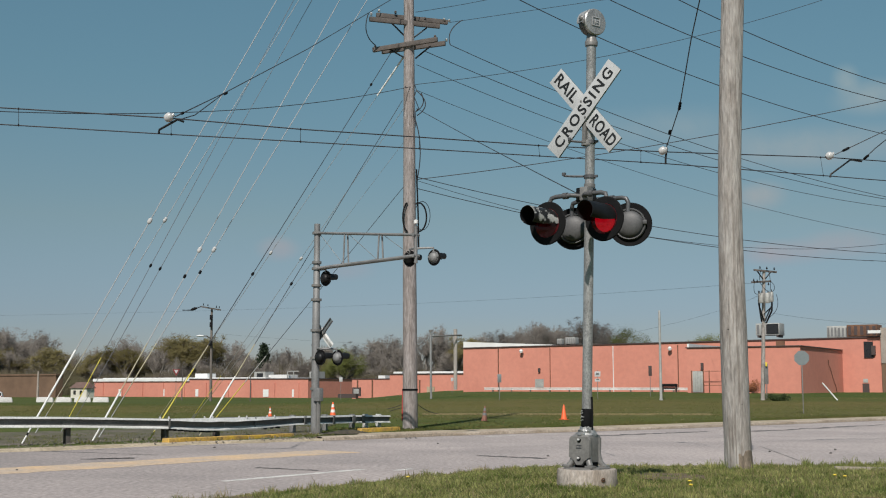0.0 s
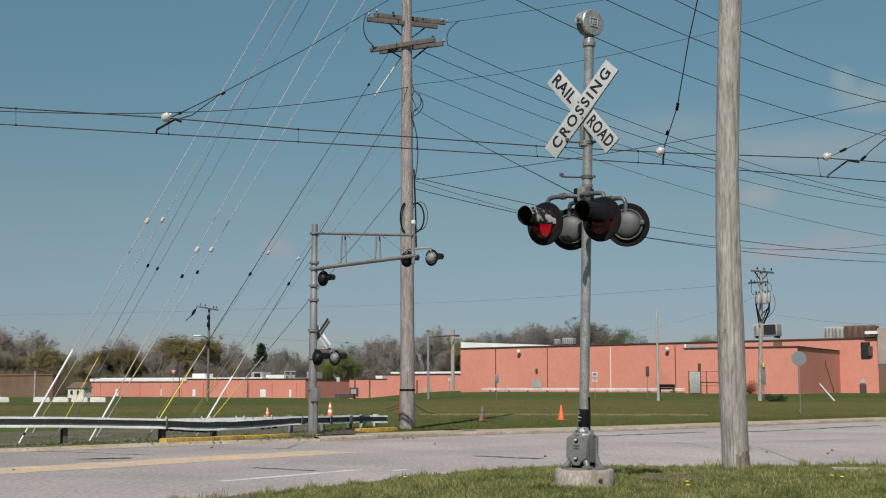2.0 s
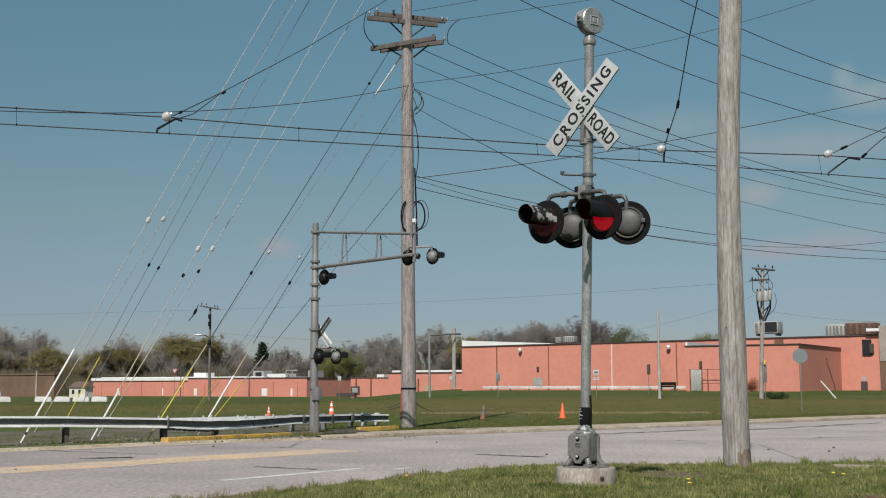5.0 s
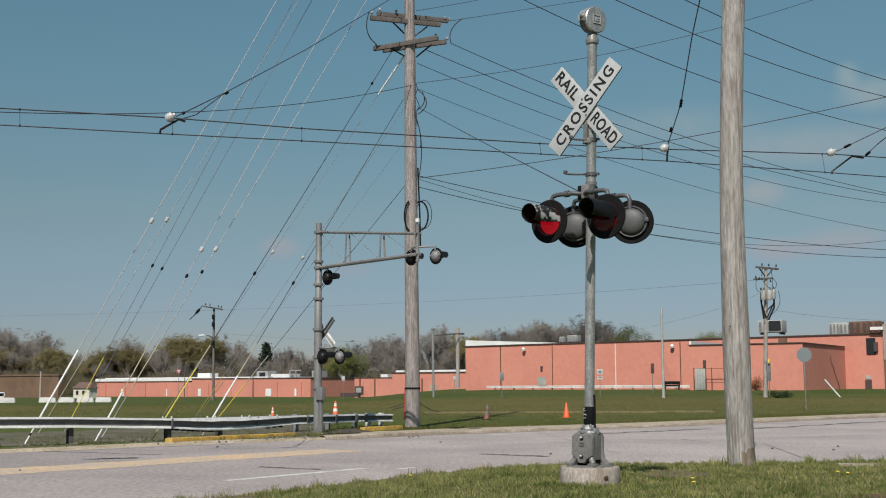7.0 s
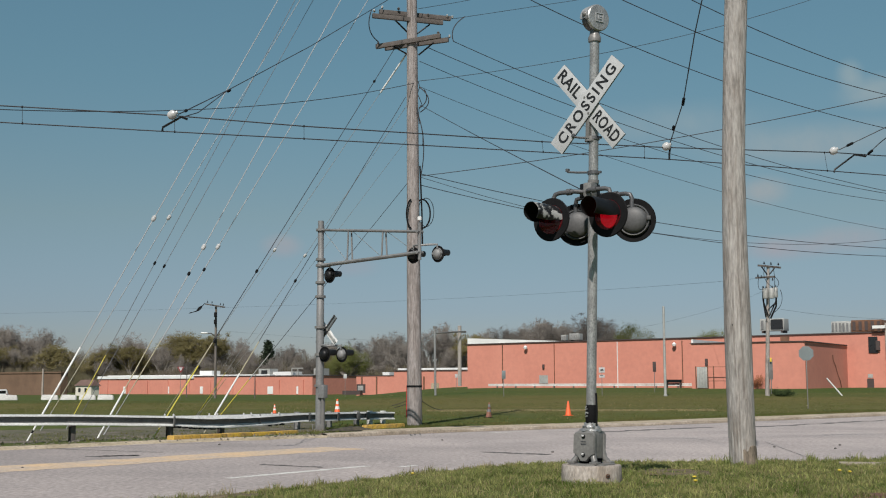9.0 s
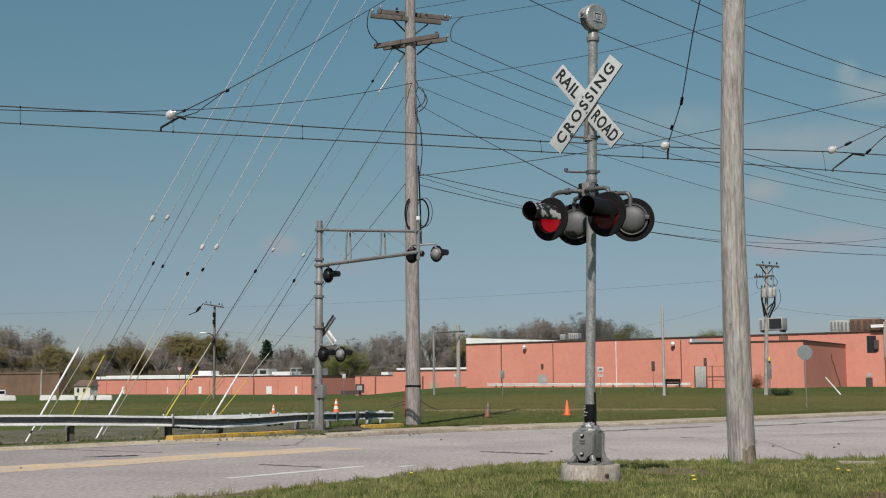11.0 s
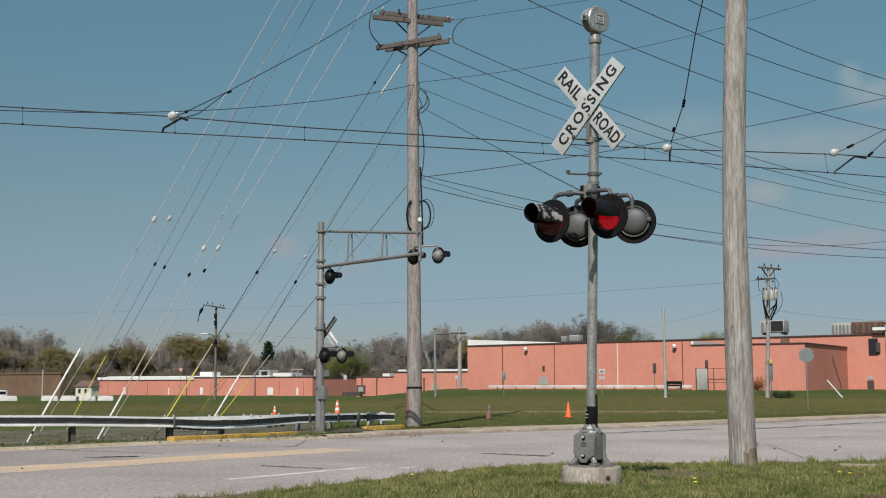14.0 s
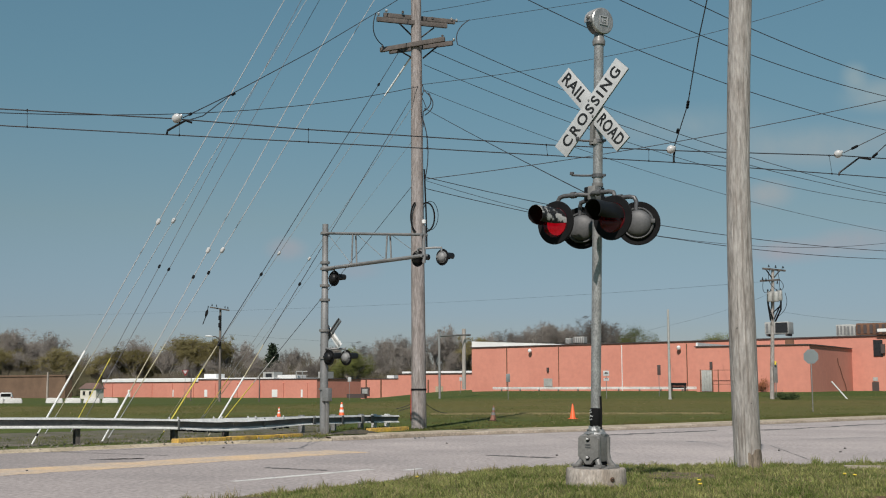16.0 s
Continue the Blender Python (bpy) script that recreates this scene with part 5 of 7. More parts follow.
def local_bar(e, name, a, b, w, h, m, label=""):
    """A squared timber between two points of the world."""
    o = e.matrix_basis.translation
    a, b = Vector(a) - o, Vector(b) - o
    d = b - a
    side = d.cross(Vector((0, 0, 1))).normalized()
    up = side.cross(d).normalized()
    mm = Matrix((d.normalized(), side, up)).transposed().to_4x4()
    mm.translation = (a + b) / 2
    bm = bmesh.new()
    box(bm, d.length, w, h, mm, 0.01)
    return part(name, bm, m, e, label)


def insulator(e, at, m=None, r=0.06, h=0.16):
    o = e.matrix_basis.translation
    bm = bmesh.new()
    lathe(bm, [(0.02, 0), (r * 0.6, 0.01), (r, 0.03), (r * 0.6, 0.05), (r * 0.95, 0.07), (r * 0.55, 0.1), (r * 0.4, h), (0, h)], 10, Matrix.Translation(Vector(at) - o))
    return part("insulator", bm, m or WOOD_DARK, e)


def main_pole():
    base, top = Vector((-1.063, 38.9, 0.017)), Vector((-1.229, 39.4, 23.145))
    e = wood_pole("utility_pole", base, top, 0.25, 0.125, "tall weathered wooden utility pole with two double crossarms", 3, WOOD_AGED)
    # double crossarms, bolted on both sides of the shaft
    for a, b in (((-2.461, 38.6, 13.622), (-0.116, 39.5, 13.648)), ((-2.263, 39.1, 13.918), (0.156, 39.9, 13.912)), ((-2.388, 39.4, 12.784), (-0.189, 38.6, 12.921)), ((-2.101, 39.8, 12.84), (0.077, 39.1, 12.933))):
        local_bar(e, "crossarm", a, b, 0.11, 0.155, WOOD_DARK, "dark wooden crossarm")
    for a, b in (((-1.802, 39.1, 13.701), (-1.266, 39.2, 13.179)), ((-0.56, 39.4, 13.557), (-1.074, 39.2, 13.101)), ((-1.801, 39.2, 12.746), (-1.264, 39.2, 12.432)), ((-0.42, 39, 12.806), (-0.936, 39.1, 12.403))):
        local_tube(e, "brace", [a, b], 0.028, BLACK_PAINT, 6)
    for p in ((-2.411, 38.7, 13.771), (-2.168, 39.1, 14.017), (-1.615, 39.2, 13.99), (-0.621, 39.6, 13.898), (0.039, 39.8, 13.921), (0.215, 39.9, 13.912), (-2.318, 39.5, 12.873), (-0.265, 38.7, 12.99), (0.114, 39, 12.962)):
        insulator(e, p, PORCELAIN if p[0] < -2.0 and p[2] > 13.5 else GREY_UNIT if p[0] > -0.1 else WOOD_DARK, 0.05, 0.11)
    # drop loops and risers
    for a, b, c in (((-2.506, 38.7, 13.849), (-2.552, 38.9, 13.168), (-2.301, 39.2, 12.903)), ((0.658, 39.5, 13.867), (0.309, 39.4, 13.517), (0.249, 39.1, 12.874)),
                    ((-0.914, 39.1, 11.31), (-0.607, 39, 10.703), (-0.874, 39.1, 10.436)), ((-0.742, 39.1, 11.213), (-0.666, 39.1, 10.882), (-0.912, 39.1, 10.572)),
                    ((-1.255, 39.1, 11.018), (-0.909, 39, 10.22), (-0.868, 39.1, 8.223))):
        local_tube(e, "jumper_wire", bend(a, b, c), 0.018, WIRE, 5)
    local_tube(e, "loose_cable", [(-1.263, 39.0, 11.425), (-1.215, 39.0, 11.231), (-1.101, 39.0, 11.089), (-1.167, 39.0, 10.94), (-1.071, 39.0, 10.727), (-0.976, 39.0, 10.509), (-1.022, 39.0, 10.263), (-1.041, 39.0, 10.07), (-1.002, 39.0, 9.776), (-1.048, 39.0, 9.506)], 0.016, WIRE, 5, "loose black cable stapled to the shaft")
    local_tube(e, "loose_cable", [(-0.952, 39.1, 11.503), (-0.895, 39.1, 11.309), (-0.97, 39.1, 11.075), (-0.874, 39.1, 10.842), (-0.817, 39.1, 10.687), (-0.912, 39.1, 10.59), (-0.93, 39.1, 10.338), (-0.91, 39.1, 10.029)], 0.014, WIRE, 5, "loose black cable stapled to the shaft")
    local_tube(e, "riser", [(-0.887, 39.05, 8.596), (-0.826, 39.05, 7.072), (-0.805, 39.05, 5.937)], 0.03, BLACK_DULL, 6)
    pts = [Vector((-0.808, 39.1, 6.984)) + Vector((0.26 * math.sin(a), -0.05, 0.48 * math.cos(a))) for a in (2 * math.pi * i / 24 for i in range(25))]
    local_tube(e, "cable_coil", pts, 0.03, BLACK_DULL, 6, "coiled black cable")
    pts = [p + Vector((0.12, 0.02, 0.05)) for p in pts]
    local_tube(e, "cable_coil", pts, 0.012, BLACK_DULL, 6)
    pts = [Vector((-1.125, 39, 6.951)) + Vector((0.2 * math.sin(a), -0.2, 0.5 * math.cos(a))) for a in (2 * math.pi * i / 24 for i in range(13, 24))]
    local_tube(e, "cable_coil", pts, 0.03, BLACK_DULL, 6, "coiled black cable")
    local_tube(e, "red_conduit", [(-1.32, 38.9, 0.289), (-1.308, 38.95, 1.29)], 0.03, RED_TAPE, 6, "red conduit at the pole foot")
    o = e.matrix_basis.translation
    for y, r in ((694, 0.255), (150, 0.18), (196, 0.185), (318, 0.2)):
        bm = bmesh.new()
        c = along(base, top, (y - 760) / (-420 - 760) * 0.985) - o
        lathe(bm, [(r - 0.02, -0.03), (r, -0.03), (r, 0.03), (r - 0.02, 0.03)], 20, Matrix.Translation(c))
        part("band", bm, BLACK_DULL, e)
    for a, b, c in (((-1.259, 39.2, 0.848), (-1.54, 39.3, 0.736), (-1.823, 39.4, 0.661)), ((-1.258, 39.2, 0.738), (-1.503, 39.3, 0.663), (-1.748, 39.4, 0.587)),
                    ((-0.852, 39.2, 0.83), (-0.529, 40, 0.594), (-0.174, 41, 0.478))):
        local_tube(e, "ground_cable", bend(a, b, c), 0.011, WIRE, 6, "black cable at the pole foot")
    return base, top


POLE_BASE, POLE_TOP = main_pole()
near_base = Vector((4.558, 18.6, 0.177))
near_base.z = 0.17
near = wood_pole("utility_pole", near_base, (4.777, 18.6, 10.78), 0.222, 0.15, "weathered grey wooden utility pole in the grass", 8, WOOD_GREY,
                 [(0.003, 0.012), (0.089, -0.025), (0.185, -0.05), (0.32, -0.085), (0.439, -0.099), (0.701, -0.033), (0.881, 0.018)],
                 [(0.003, 0.209), (0.089, 0.208), (0.185, 0.21), (0.32, 0.189), (0.439, 0.181), (0.701, 0.183), (0.881, 0.176)])


for p in ((4.594, 18.4, 1.124), (4.428, 18.43, 2.278), (4.568, 18.43, 2.278)):
    bm = bmesh.new()
    lathe(bm, [(0.012, 0.04), (0.012, 0.0), (0, -0.004)], 8, Matrix.Translation(Vector(p) - near_base) @ pose(0, 0, 0, -90))
    part("bolt_hole", bm, BLACK_DULL, near)


def bark_scar():
    """Brown patch at the pole's foot where the grey surface has come away."""
    bm = bmesh.new()
    rng = random.Random(2)
    rows = []
    for i in range(13):
        a = radians(-100 + 88 * i / 12)
        top = 0.26 - 0.10 * abs(i - 7) / 7 + rng.uniform(-0.03, 0.03)
        rows.append([bm.verts.new((rr * math.cos(a), rr * math.sin(a), z)) for rr, z in ((0.206, -0.15), (0.226, -0.15), (0.224, top * 0.6), (0.220, top), (0.206, top + 0.01))])
    for a, b in zip(rows, rows[1:]):
        for j in range(4):
            bm.faces.new((a[j], b[j], b[j + 1], a[j + 1]))
    part("bark_scar", bm, BARK_SCAR, near, "brown scar where the surface split off")


bark_scar()


def guy(name, base, top, guards, balls, strand=WIRE, r=0.012):
    """A guy wire from its ground anchor to the tall pole. guards: (from, to, radius, material); balls: (share, radius, material)."""
    base, top = Vector(base), Vector(top)
    e = thing("guy_wire", base, name, "guy wire", "guy wires of the tall pole")
    local_tube(e, "strand", [base, top], r, strand, 5)
    for s0, s1, rr, m in guards:
        local_tube(e, "guard", [along(base, top, s0), along(base, top, s1)], rr * 0.72, m, 8, "plastic guard sleeve")
    for s, rr, m in balls:
        bm = bmesh.new()
        a = along(base, top, s) - base
        lathe(bm, [(0, -1.7 * rr), (rr * 0.7, -1.2 * rr), (rr, -0.3 * rr), (rr * 0.8, 0.1 * rr), (rr, 0.5 * rr), (rr * 0.7, 1.3 * rr), (0, 1.7 * rr)], 10, aim(a, a + (top - base)))
        part("strain_insulator", bm, m, e)
    bm = bmesh.new()
    d = (top - base).normalized()
    tube(bm, [-d * 0.25, d * 0.45], 0.018, 6)
    part("anchor_rod", bm, GALV, e)
    return e

# guys of the tall pole
guy("steel guy wire with thick white guard behind the guardrail", (-10.062, 28.672, 0.02), (-1.228, 39.4, 22.81), [(0.001, 0.009, 0.03, WHITE_PLASTIC), (0.009, 0.012, 0.03, BLACK_DULL), (0.012, 0.017, 0.03, WHITE_PLASTIC), (0.024, 0.100, 0.036, WHITE_PLASTIC)], [(0.253, 0.062, PORCELAIN)], WIRE_LIGHT, 0.0135)
guy("steel guy wire with faded guard", (-11.941, 35.122, 0.02), (-1.222, 39.4, 20.999), [(0.029, 0.119, 0.015, TAN_PLASTIC)], [(0.310, 0.062, PORCELAIN)], WIRE_LIGHT, 0.011)
guy("steel guy wire with thin yellow guard", (-11.594, 36.417, 0.02), (-1.226, 39.4, 22.204), [(0.015, 0.102, 0.018, YELLOW_PLASTIC)], [(0.232, 0.042, BLACK_DULL)], GUY_GREY, 0.009)
guy("steel guy wire with faded guard", (-11.388, 36.417, 0.02), (-1.221, 39.4, 20.648), [], [(0.245, 0.042, BLACK_DULL)], GUY_GREY, 0.009)
guy("steel guy wire with white and faded guards", (-8.803, 30.127, 0.02), (-1.215, 39.4, 18.9), [(0.001, 0.016, 0.03, WHITE_PLASTIC), (0.026, 0.065, 0.036, WHITE_PLASTIC), (0.065, 0.133, 0.02, TAN_PLASTIC)], [(0.231, 0.042, BLACK_DULL), (0.272, 0.062, PORCELAIN)], WIRE_LIGHT, 0.0135)
guy("steel guy wire with faded guard", (-9.211, 32.081, 0.02), (-1.208, 39.4, 16.925), [(0.067, 0.152, 0.02, TAN_PLASTIC)], [(0.275, 0.042, BLACK_DULL), (0.316, 0.062, PORCELAIN)], WIRE_LIGHT, 0.0135)
guy("steel guy wire with bright yellow guard", (-7.4, 30.127, 0.02), (-1.752, 39.4, 12.725), [(0.001, 0.021, 0.025, YELLOW_PLASTIC), (0.037, 0.145, 0.023, YELLOW_PLASTIC), (0.145, 0.194, 0.022, TAN_PLASTIC)], [(0.357, 0.042, BLACK_DULL), (0.889, 0.042, BLACK_DULL)], WIRE, 0.011)
guy("steel guy wire with thin yellow guard", (-11.027, 46.047, 0.02), (-1.328, 39.4, 12.567), [(0.010, 0.147, 0.016, TAN_PLASTIC), (0.903, 0.997, 0.042, WHITE_PLASTIC)], [(0.493, 0.055, PORCELAIN)], WIRE_LIGHT, 0.009)
guy("steel guy wire with white guard", (-6.743, 33.157, 0.02), (-1.38, 39.4, 11.033), [(0.001, 0.015, 0.025, TAN_PLASTIC), (0.034, 0.150, 0.036, WHITE_PLASTIC), (0.150, 0.235, 0.02, TAN_PLASTIC)], [(0.404, 0.042, BLACK_DULL)], WIRE, 0.0105)
guy("steel guy wire with thin yellow guard", (-10.038, 47.527, 0.02), (-1.302, 39.4, 10.798), [(0.008, 0.166, 0.016, YELLOW_PLASTIC)], [(0.557, 0.055, PORCELAIN)], WIRE_LIGHT, 0.0085)
guy("steel guy wire with yellow guard", (-7.917, 40.399, 0.02), (-1.311, 39.4, 8.083), [(0.023, 0.187, 0.023, YELLOW_PLASTIC), (0.187, 0.296, 0.02, GUARD_GREY)], [], WIRE, 0.010)
guy("slack guy wire with thin yellow guard", (-10.28, 49.106, 0.02), (-1.298, 39.4, 9.629), [(0.010, 0.160, 0.016, TAN_PLASTIC)], [], WIRE_LIGHT, 0.006)

# ---- overhead wires ----


def wire(name, a, b, c, r, label, m=None):
    bm = bmesh.new()
    pts = bend(a, b, c, 20)
    o = pts[0]
    tube(bm, [p - o for p in pts], r, 5)
    ob = link_mesh(name, bm, m or WIRE)
    ob.matrix_basis = Matrix.Translation(o)
    return tagged(ob, label, "wire", "overhead wires")


RUN = "dark overhead power wire sagging between poles"
wire("power_wire", (1.989, 34, 12.888), (7.89, 38.874, 11.931), (19.072, 45.999, 10.917), 0.014, RUN)
wire("power_wire", (4.646, 34, 12.888), (9.244, 37.373, 12.161), (18.304, 44, 11.808), 0.014, RUN)
wire("power_wire", (6.702, 34, 12.888), (9.9, 36.375, 12.349), (17.496, 42, 11.857), 0.014, RUN)
wire("power_wire", (0.249, 39.1, 12.874), (8.970, 44.500, 10.825), (21.427, 52.000, 9.382), 0.013, RUN)
wire("power_wire", (-0.61, 39, 12.629), (8.728, 44.400, 10.476), (21.426, 52.000, 9.369), 0.013, RUN)
wire("power_wire", (-0.899, 39.2, 12.216), (8.398, 44.300, 10.020), (21.414, 52.000, 9.104), 0.011, RUN)
wire("power_wire", (-0.897, 39.2, 11.335), (3.562, 41.769, 10.186), (21.353, 52, 7.744), 0.009, RUN)
wire("service_wire", (-0.895, 39.2, 10.712), (1.48, 26.371, 6.519), (2.466, 20, 4.577), 0.010, "dark service wire running to the signal mast")
wire("power_wire", (-0.87, 39.2, 8.279), (7.206, 37.571, 9.173), (15.003, 36, 10.488), 0.013, RUN)
wire("power_wire", (-0.87, 39.2, 8.355), (8.006, 44.324, 7.365), (21.325, 52, 7.141), 0.013, RUN)
wire("power_wire", (-0.87, 39.2, 7.972), (7.997, 44.324, 6.936), (21.311, 52, 6.841), 0.013, RUN)
wire("power_wire", (-0.87, 39.2, 8.24), (11.805, 46.200, 6.812), (21.359, 52.000, 7.919), 0.009, RUN)
wire("power_wire", (-10.411, 26, 7.525), (-5.982, 32.06, 8.952), (-0.936, 39.2, 11.491), 0.011, "dark overhead wire passing the tall pole")
wire("power_wire", (-0.936, 39.2, 11.53), (8.326, 42.981, 14.078), (15.737, 46, 16.943), 0.010, RUN)
wire("power_wire", (-0.943, 39.2, 14.049), (0.742, 41.984, 15.245), (2.566, 45, 16.605), 0.009, RUN)
wire("power_wire", (0.254, 39.9, 13.912), (3.663, 42.399, 15.21), (7.21, 45, 16.559), 0.009, RUN)
wire("far_wire", (-84.41, 210, 13.719), (-4.577, 150, 11.773), (24.297, 90, 9.26), 0.009, "thin far power wire", WIRE)
wire("far_wire", (22.533, 150, 7.846), (26.06, 120, 8.44), (24.27, 90, 8.398), 0.008, "thin far power wire", WIRE)
wire("far_wire", (24.399, 90, 7.023), (31.023, 95, 6.611), (38.832, 100, 6.6), 0.008, "thin far power wire", WIRE)
wire("far_wire", (-38.893, 200, 10.279), (-24.292, 180, 8.537), (-1.046, 100, 5.555), 0.009, "thin far power wire", WIRE)

# ---- the railway's contact line ----


def contact_line():
    e = thing("contact_line", (-7.833, 20.588, 6.005), "railway overhead line: carrier wire, contact wire and droppers", "overhead line")
    cw = [(-8.36, 20.407, 6), (-7.833, 20.588, 6), (-5.221, 21.368, 6), (-2.716, 22.076, 6), (-0.92, 22.61, 6), (1.943, 23.491, 6), (4.631, 24.314, 6), (8.515, 25.783, 6), (11.072, 26.812, 6)]
    mw = [(-8.374, 20.407, 6.298), (-7.846, 20.588, 6.301), (-5.074, 21.412, 6.306), (-2.72, 22.076, 6.24), (-0.485, 22.744, 6.229), (1.945, 23.491, 6.214), (4.574, 24.295, 6.247), (8.53, 25.783, 6.417), (11.094, 26.812, 6.46)]
    local_tube(e, "contact_wire", cw, 0.011, WIRE, 6)
    local_tube(e, "carrier_wire", mw, 0.012, WIRE, 6)
    for a, b in (((-7.547, 20.677, 6.302), (-7.535, 20.677, 6.005)), ((-5.005, 21.431, 6.3), (-4.997, 21.431, 6.003)), ((-2.699, 22.082, 6.241), (-2.696, 22.082, 6.001)), ((-0.463, 22.751, 6.23), (-0.463, 22.751, 6.006)),
                 ((1.922, 23.483, 6.212), (1.943, 23.491, 6.006)), ((4.091, 24.147, 6.241), (4.086, 24.147, 6.004)), ((8.303, 25.698, 6.401), (8.359, 25.724, 6.002))):
        local_tube(e, "dropper", [a, b], 0.0045, WIRE, 5)
        for p in (a, b):
            bm = bmesh.new()
            box(bm, 0.024, 0.024, 0.045, Matrix.Translation(Vector(p) - e.matrix_basis.translation), 0.008)
            part("clip", bm, BLACK_DULL, e)


contact_line()


def pull_off(ball, strands, arm, label):
    """White porcelain insulator with the strand that holds the line sideways and the curved steady arm."""
    e = thing("pull_off", ball, label, "insulator", "line pull-offs")
    bm = bmesh.new()
    lathe(bm, [(0, -0.085), (0.045, -0.085), (0.078, -0.05), (0.088, 0.0), (0.078, 0.05), (0.035, 0.08), (0.03, 0.11), (0, 0.115)], 20, pose(0, 0, 0, 0, 60, 0))
    part("insulator", bm, PORCELAIN, e, "white porcelain insulator")
    for s in strands:
        local_tube(e, "strand", s, 0.011, WIRE, 6)
        bm = bmesh.new()
        c = along(s[0], s[-1], 0.12) - Vector(ball)
        lathe(bm, [(0, -0.1), (0.03, -0.06), (0.03, 0.06), (0, 0.1)], 8, aim(c, Vector(s[-1]) - Vector(ball)))
        part("strain_insulator", bm, BLACK_DULL, e)
        if len(s) == 4:
            bm = bmesh.new()
            for k in (-0.09, 0, 0.09):
                c = Vector(s[1]) - Vector(ball)
                lathe(bm, [(0, k - 0.035), (0.032, k - 0.015), (0.032, k + 0.015), (0, k + 0.035)], 8, aim(c, Vector(s[2]) - Vector(ball)))
            part("strand_clamp", bm, BLACK_DULL, e, "row of dark wire clamps")
    for a in arm:
        local_tube(e, "steady_arm", a, 0.022, BLACK_PAINT, 6)
    return e


LAB = "white porcelain insulator and steady arm on the contact line"
pull_off((-5.045, 21.42, 6.318), [[(-4.858, 21.473, 6.288), (-5.224, 24.5, 7.074), (-5.086, 27, 8.176), (-3.888, 33, 10.952), (-1.195, 39.2, 14.844)], [(-4.938, 21.45, 6.336), (-5.086, 27, 8.176)]],
         [[(-5.211, 21.371, 6.001), (-5.204, 21.373, 6.075), (-4.897, 21.461, 6.285), (-4.778, 21.495, 6.25)]], LAB)
pull_off((4.574, 24.295, 6.271), [[(4.651, 24.319, 6.336), (4.685, 23, 6.909), (4.512, 21, 7.668), (4.381, 19.5, 8.028)]],
         [[(4.63, 24.314, 5.988), (4.633, 24.314, 6.119), (4.662, 24.323, 6.289)]], LAB)
pull_off((8.532, 25.783, 6.455), [[(8.676, 25.84, 6.492), (9.886, 26, 7.074), (10.399, 25, 7.301)], [(9.34, 26.104, 6.39), (9.642, 26, 6.677), (9.899, 25, 6.967)]],
         [[(8.528, 25.789, 5.976), (8.545, 25.794, 6.04), (9.063, 25.994, 6.407), (9.354, 26.11, 6.391)]], LAB)

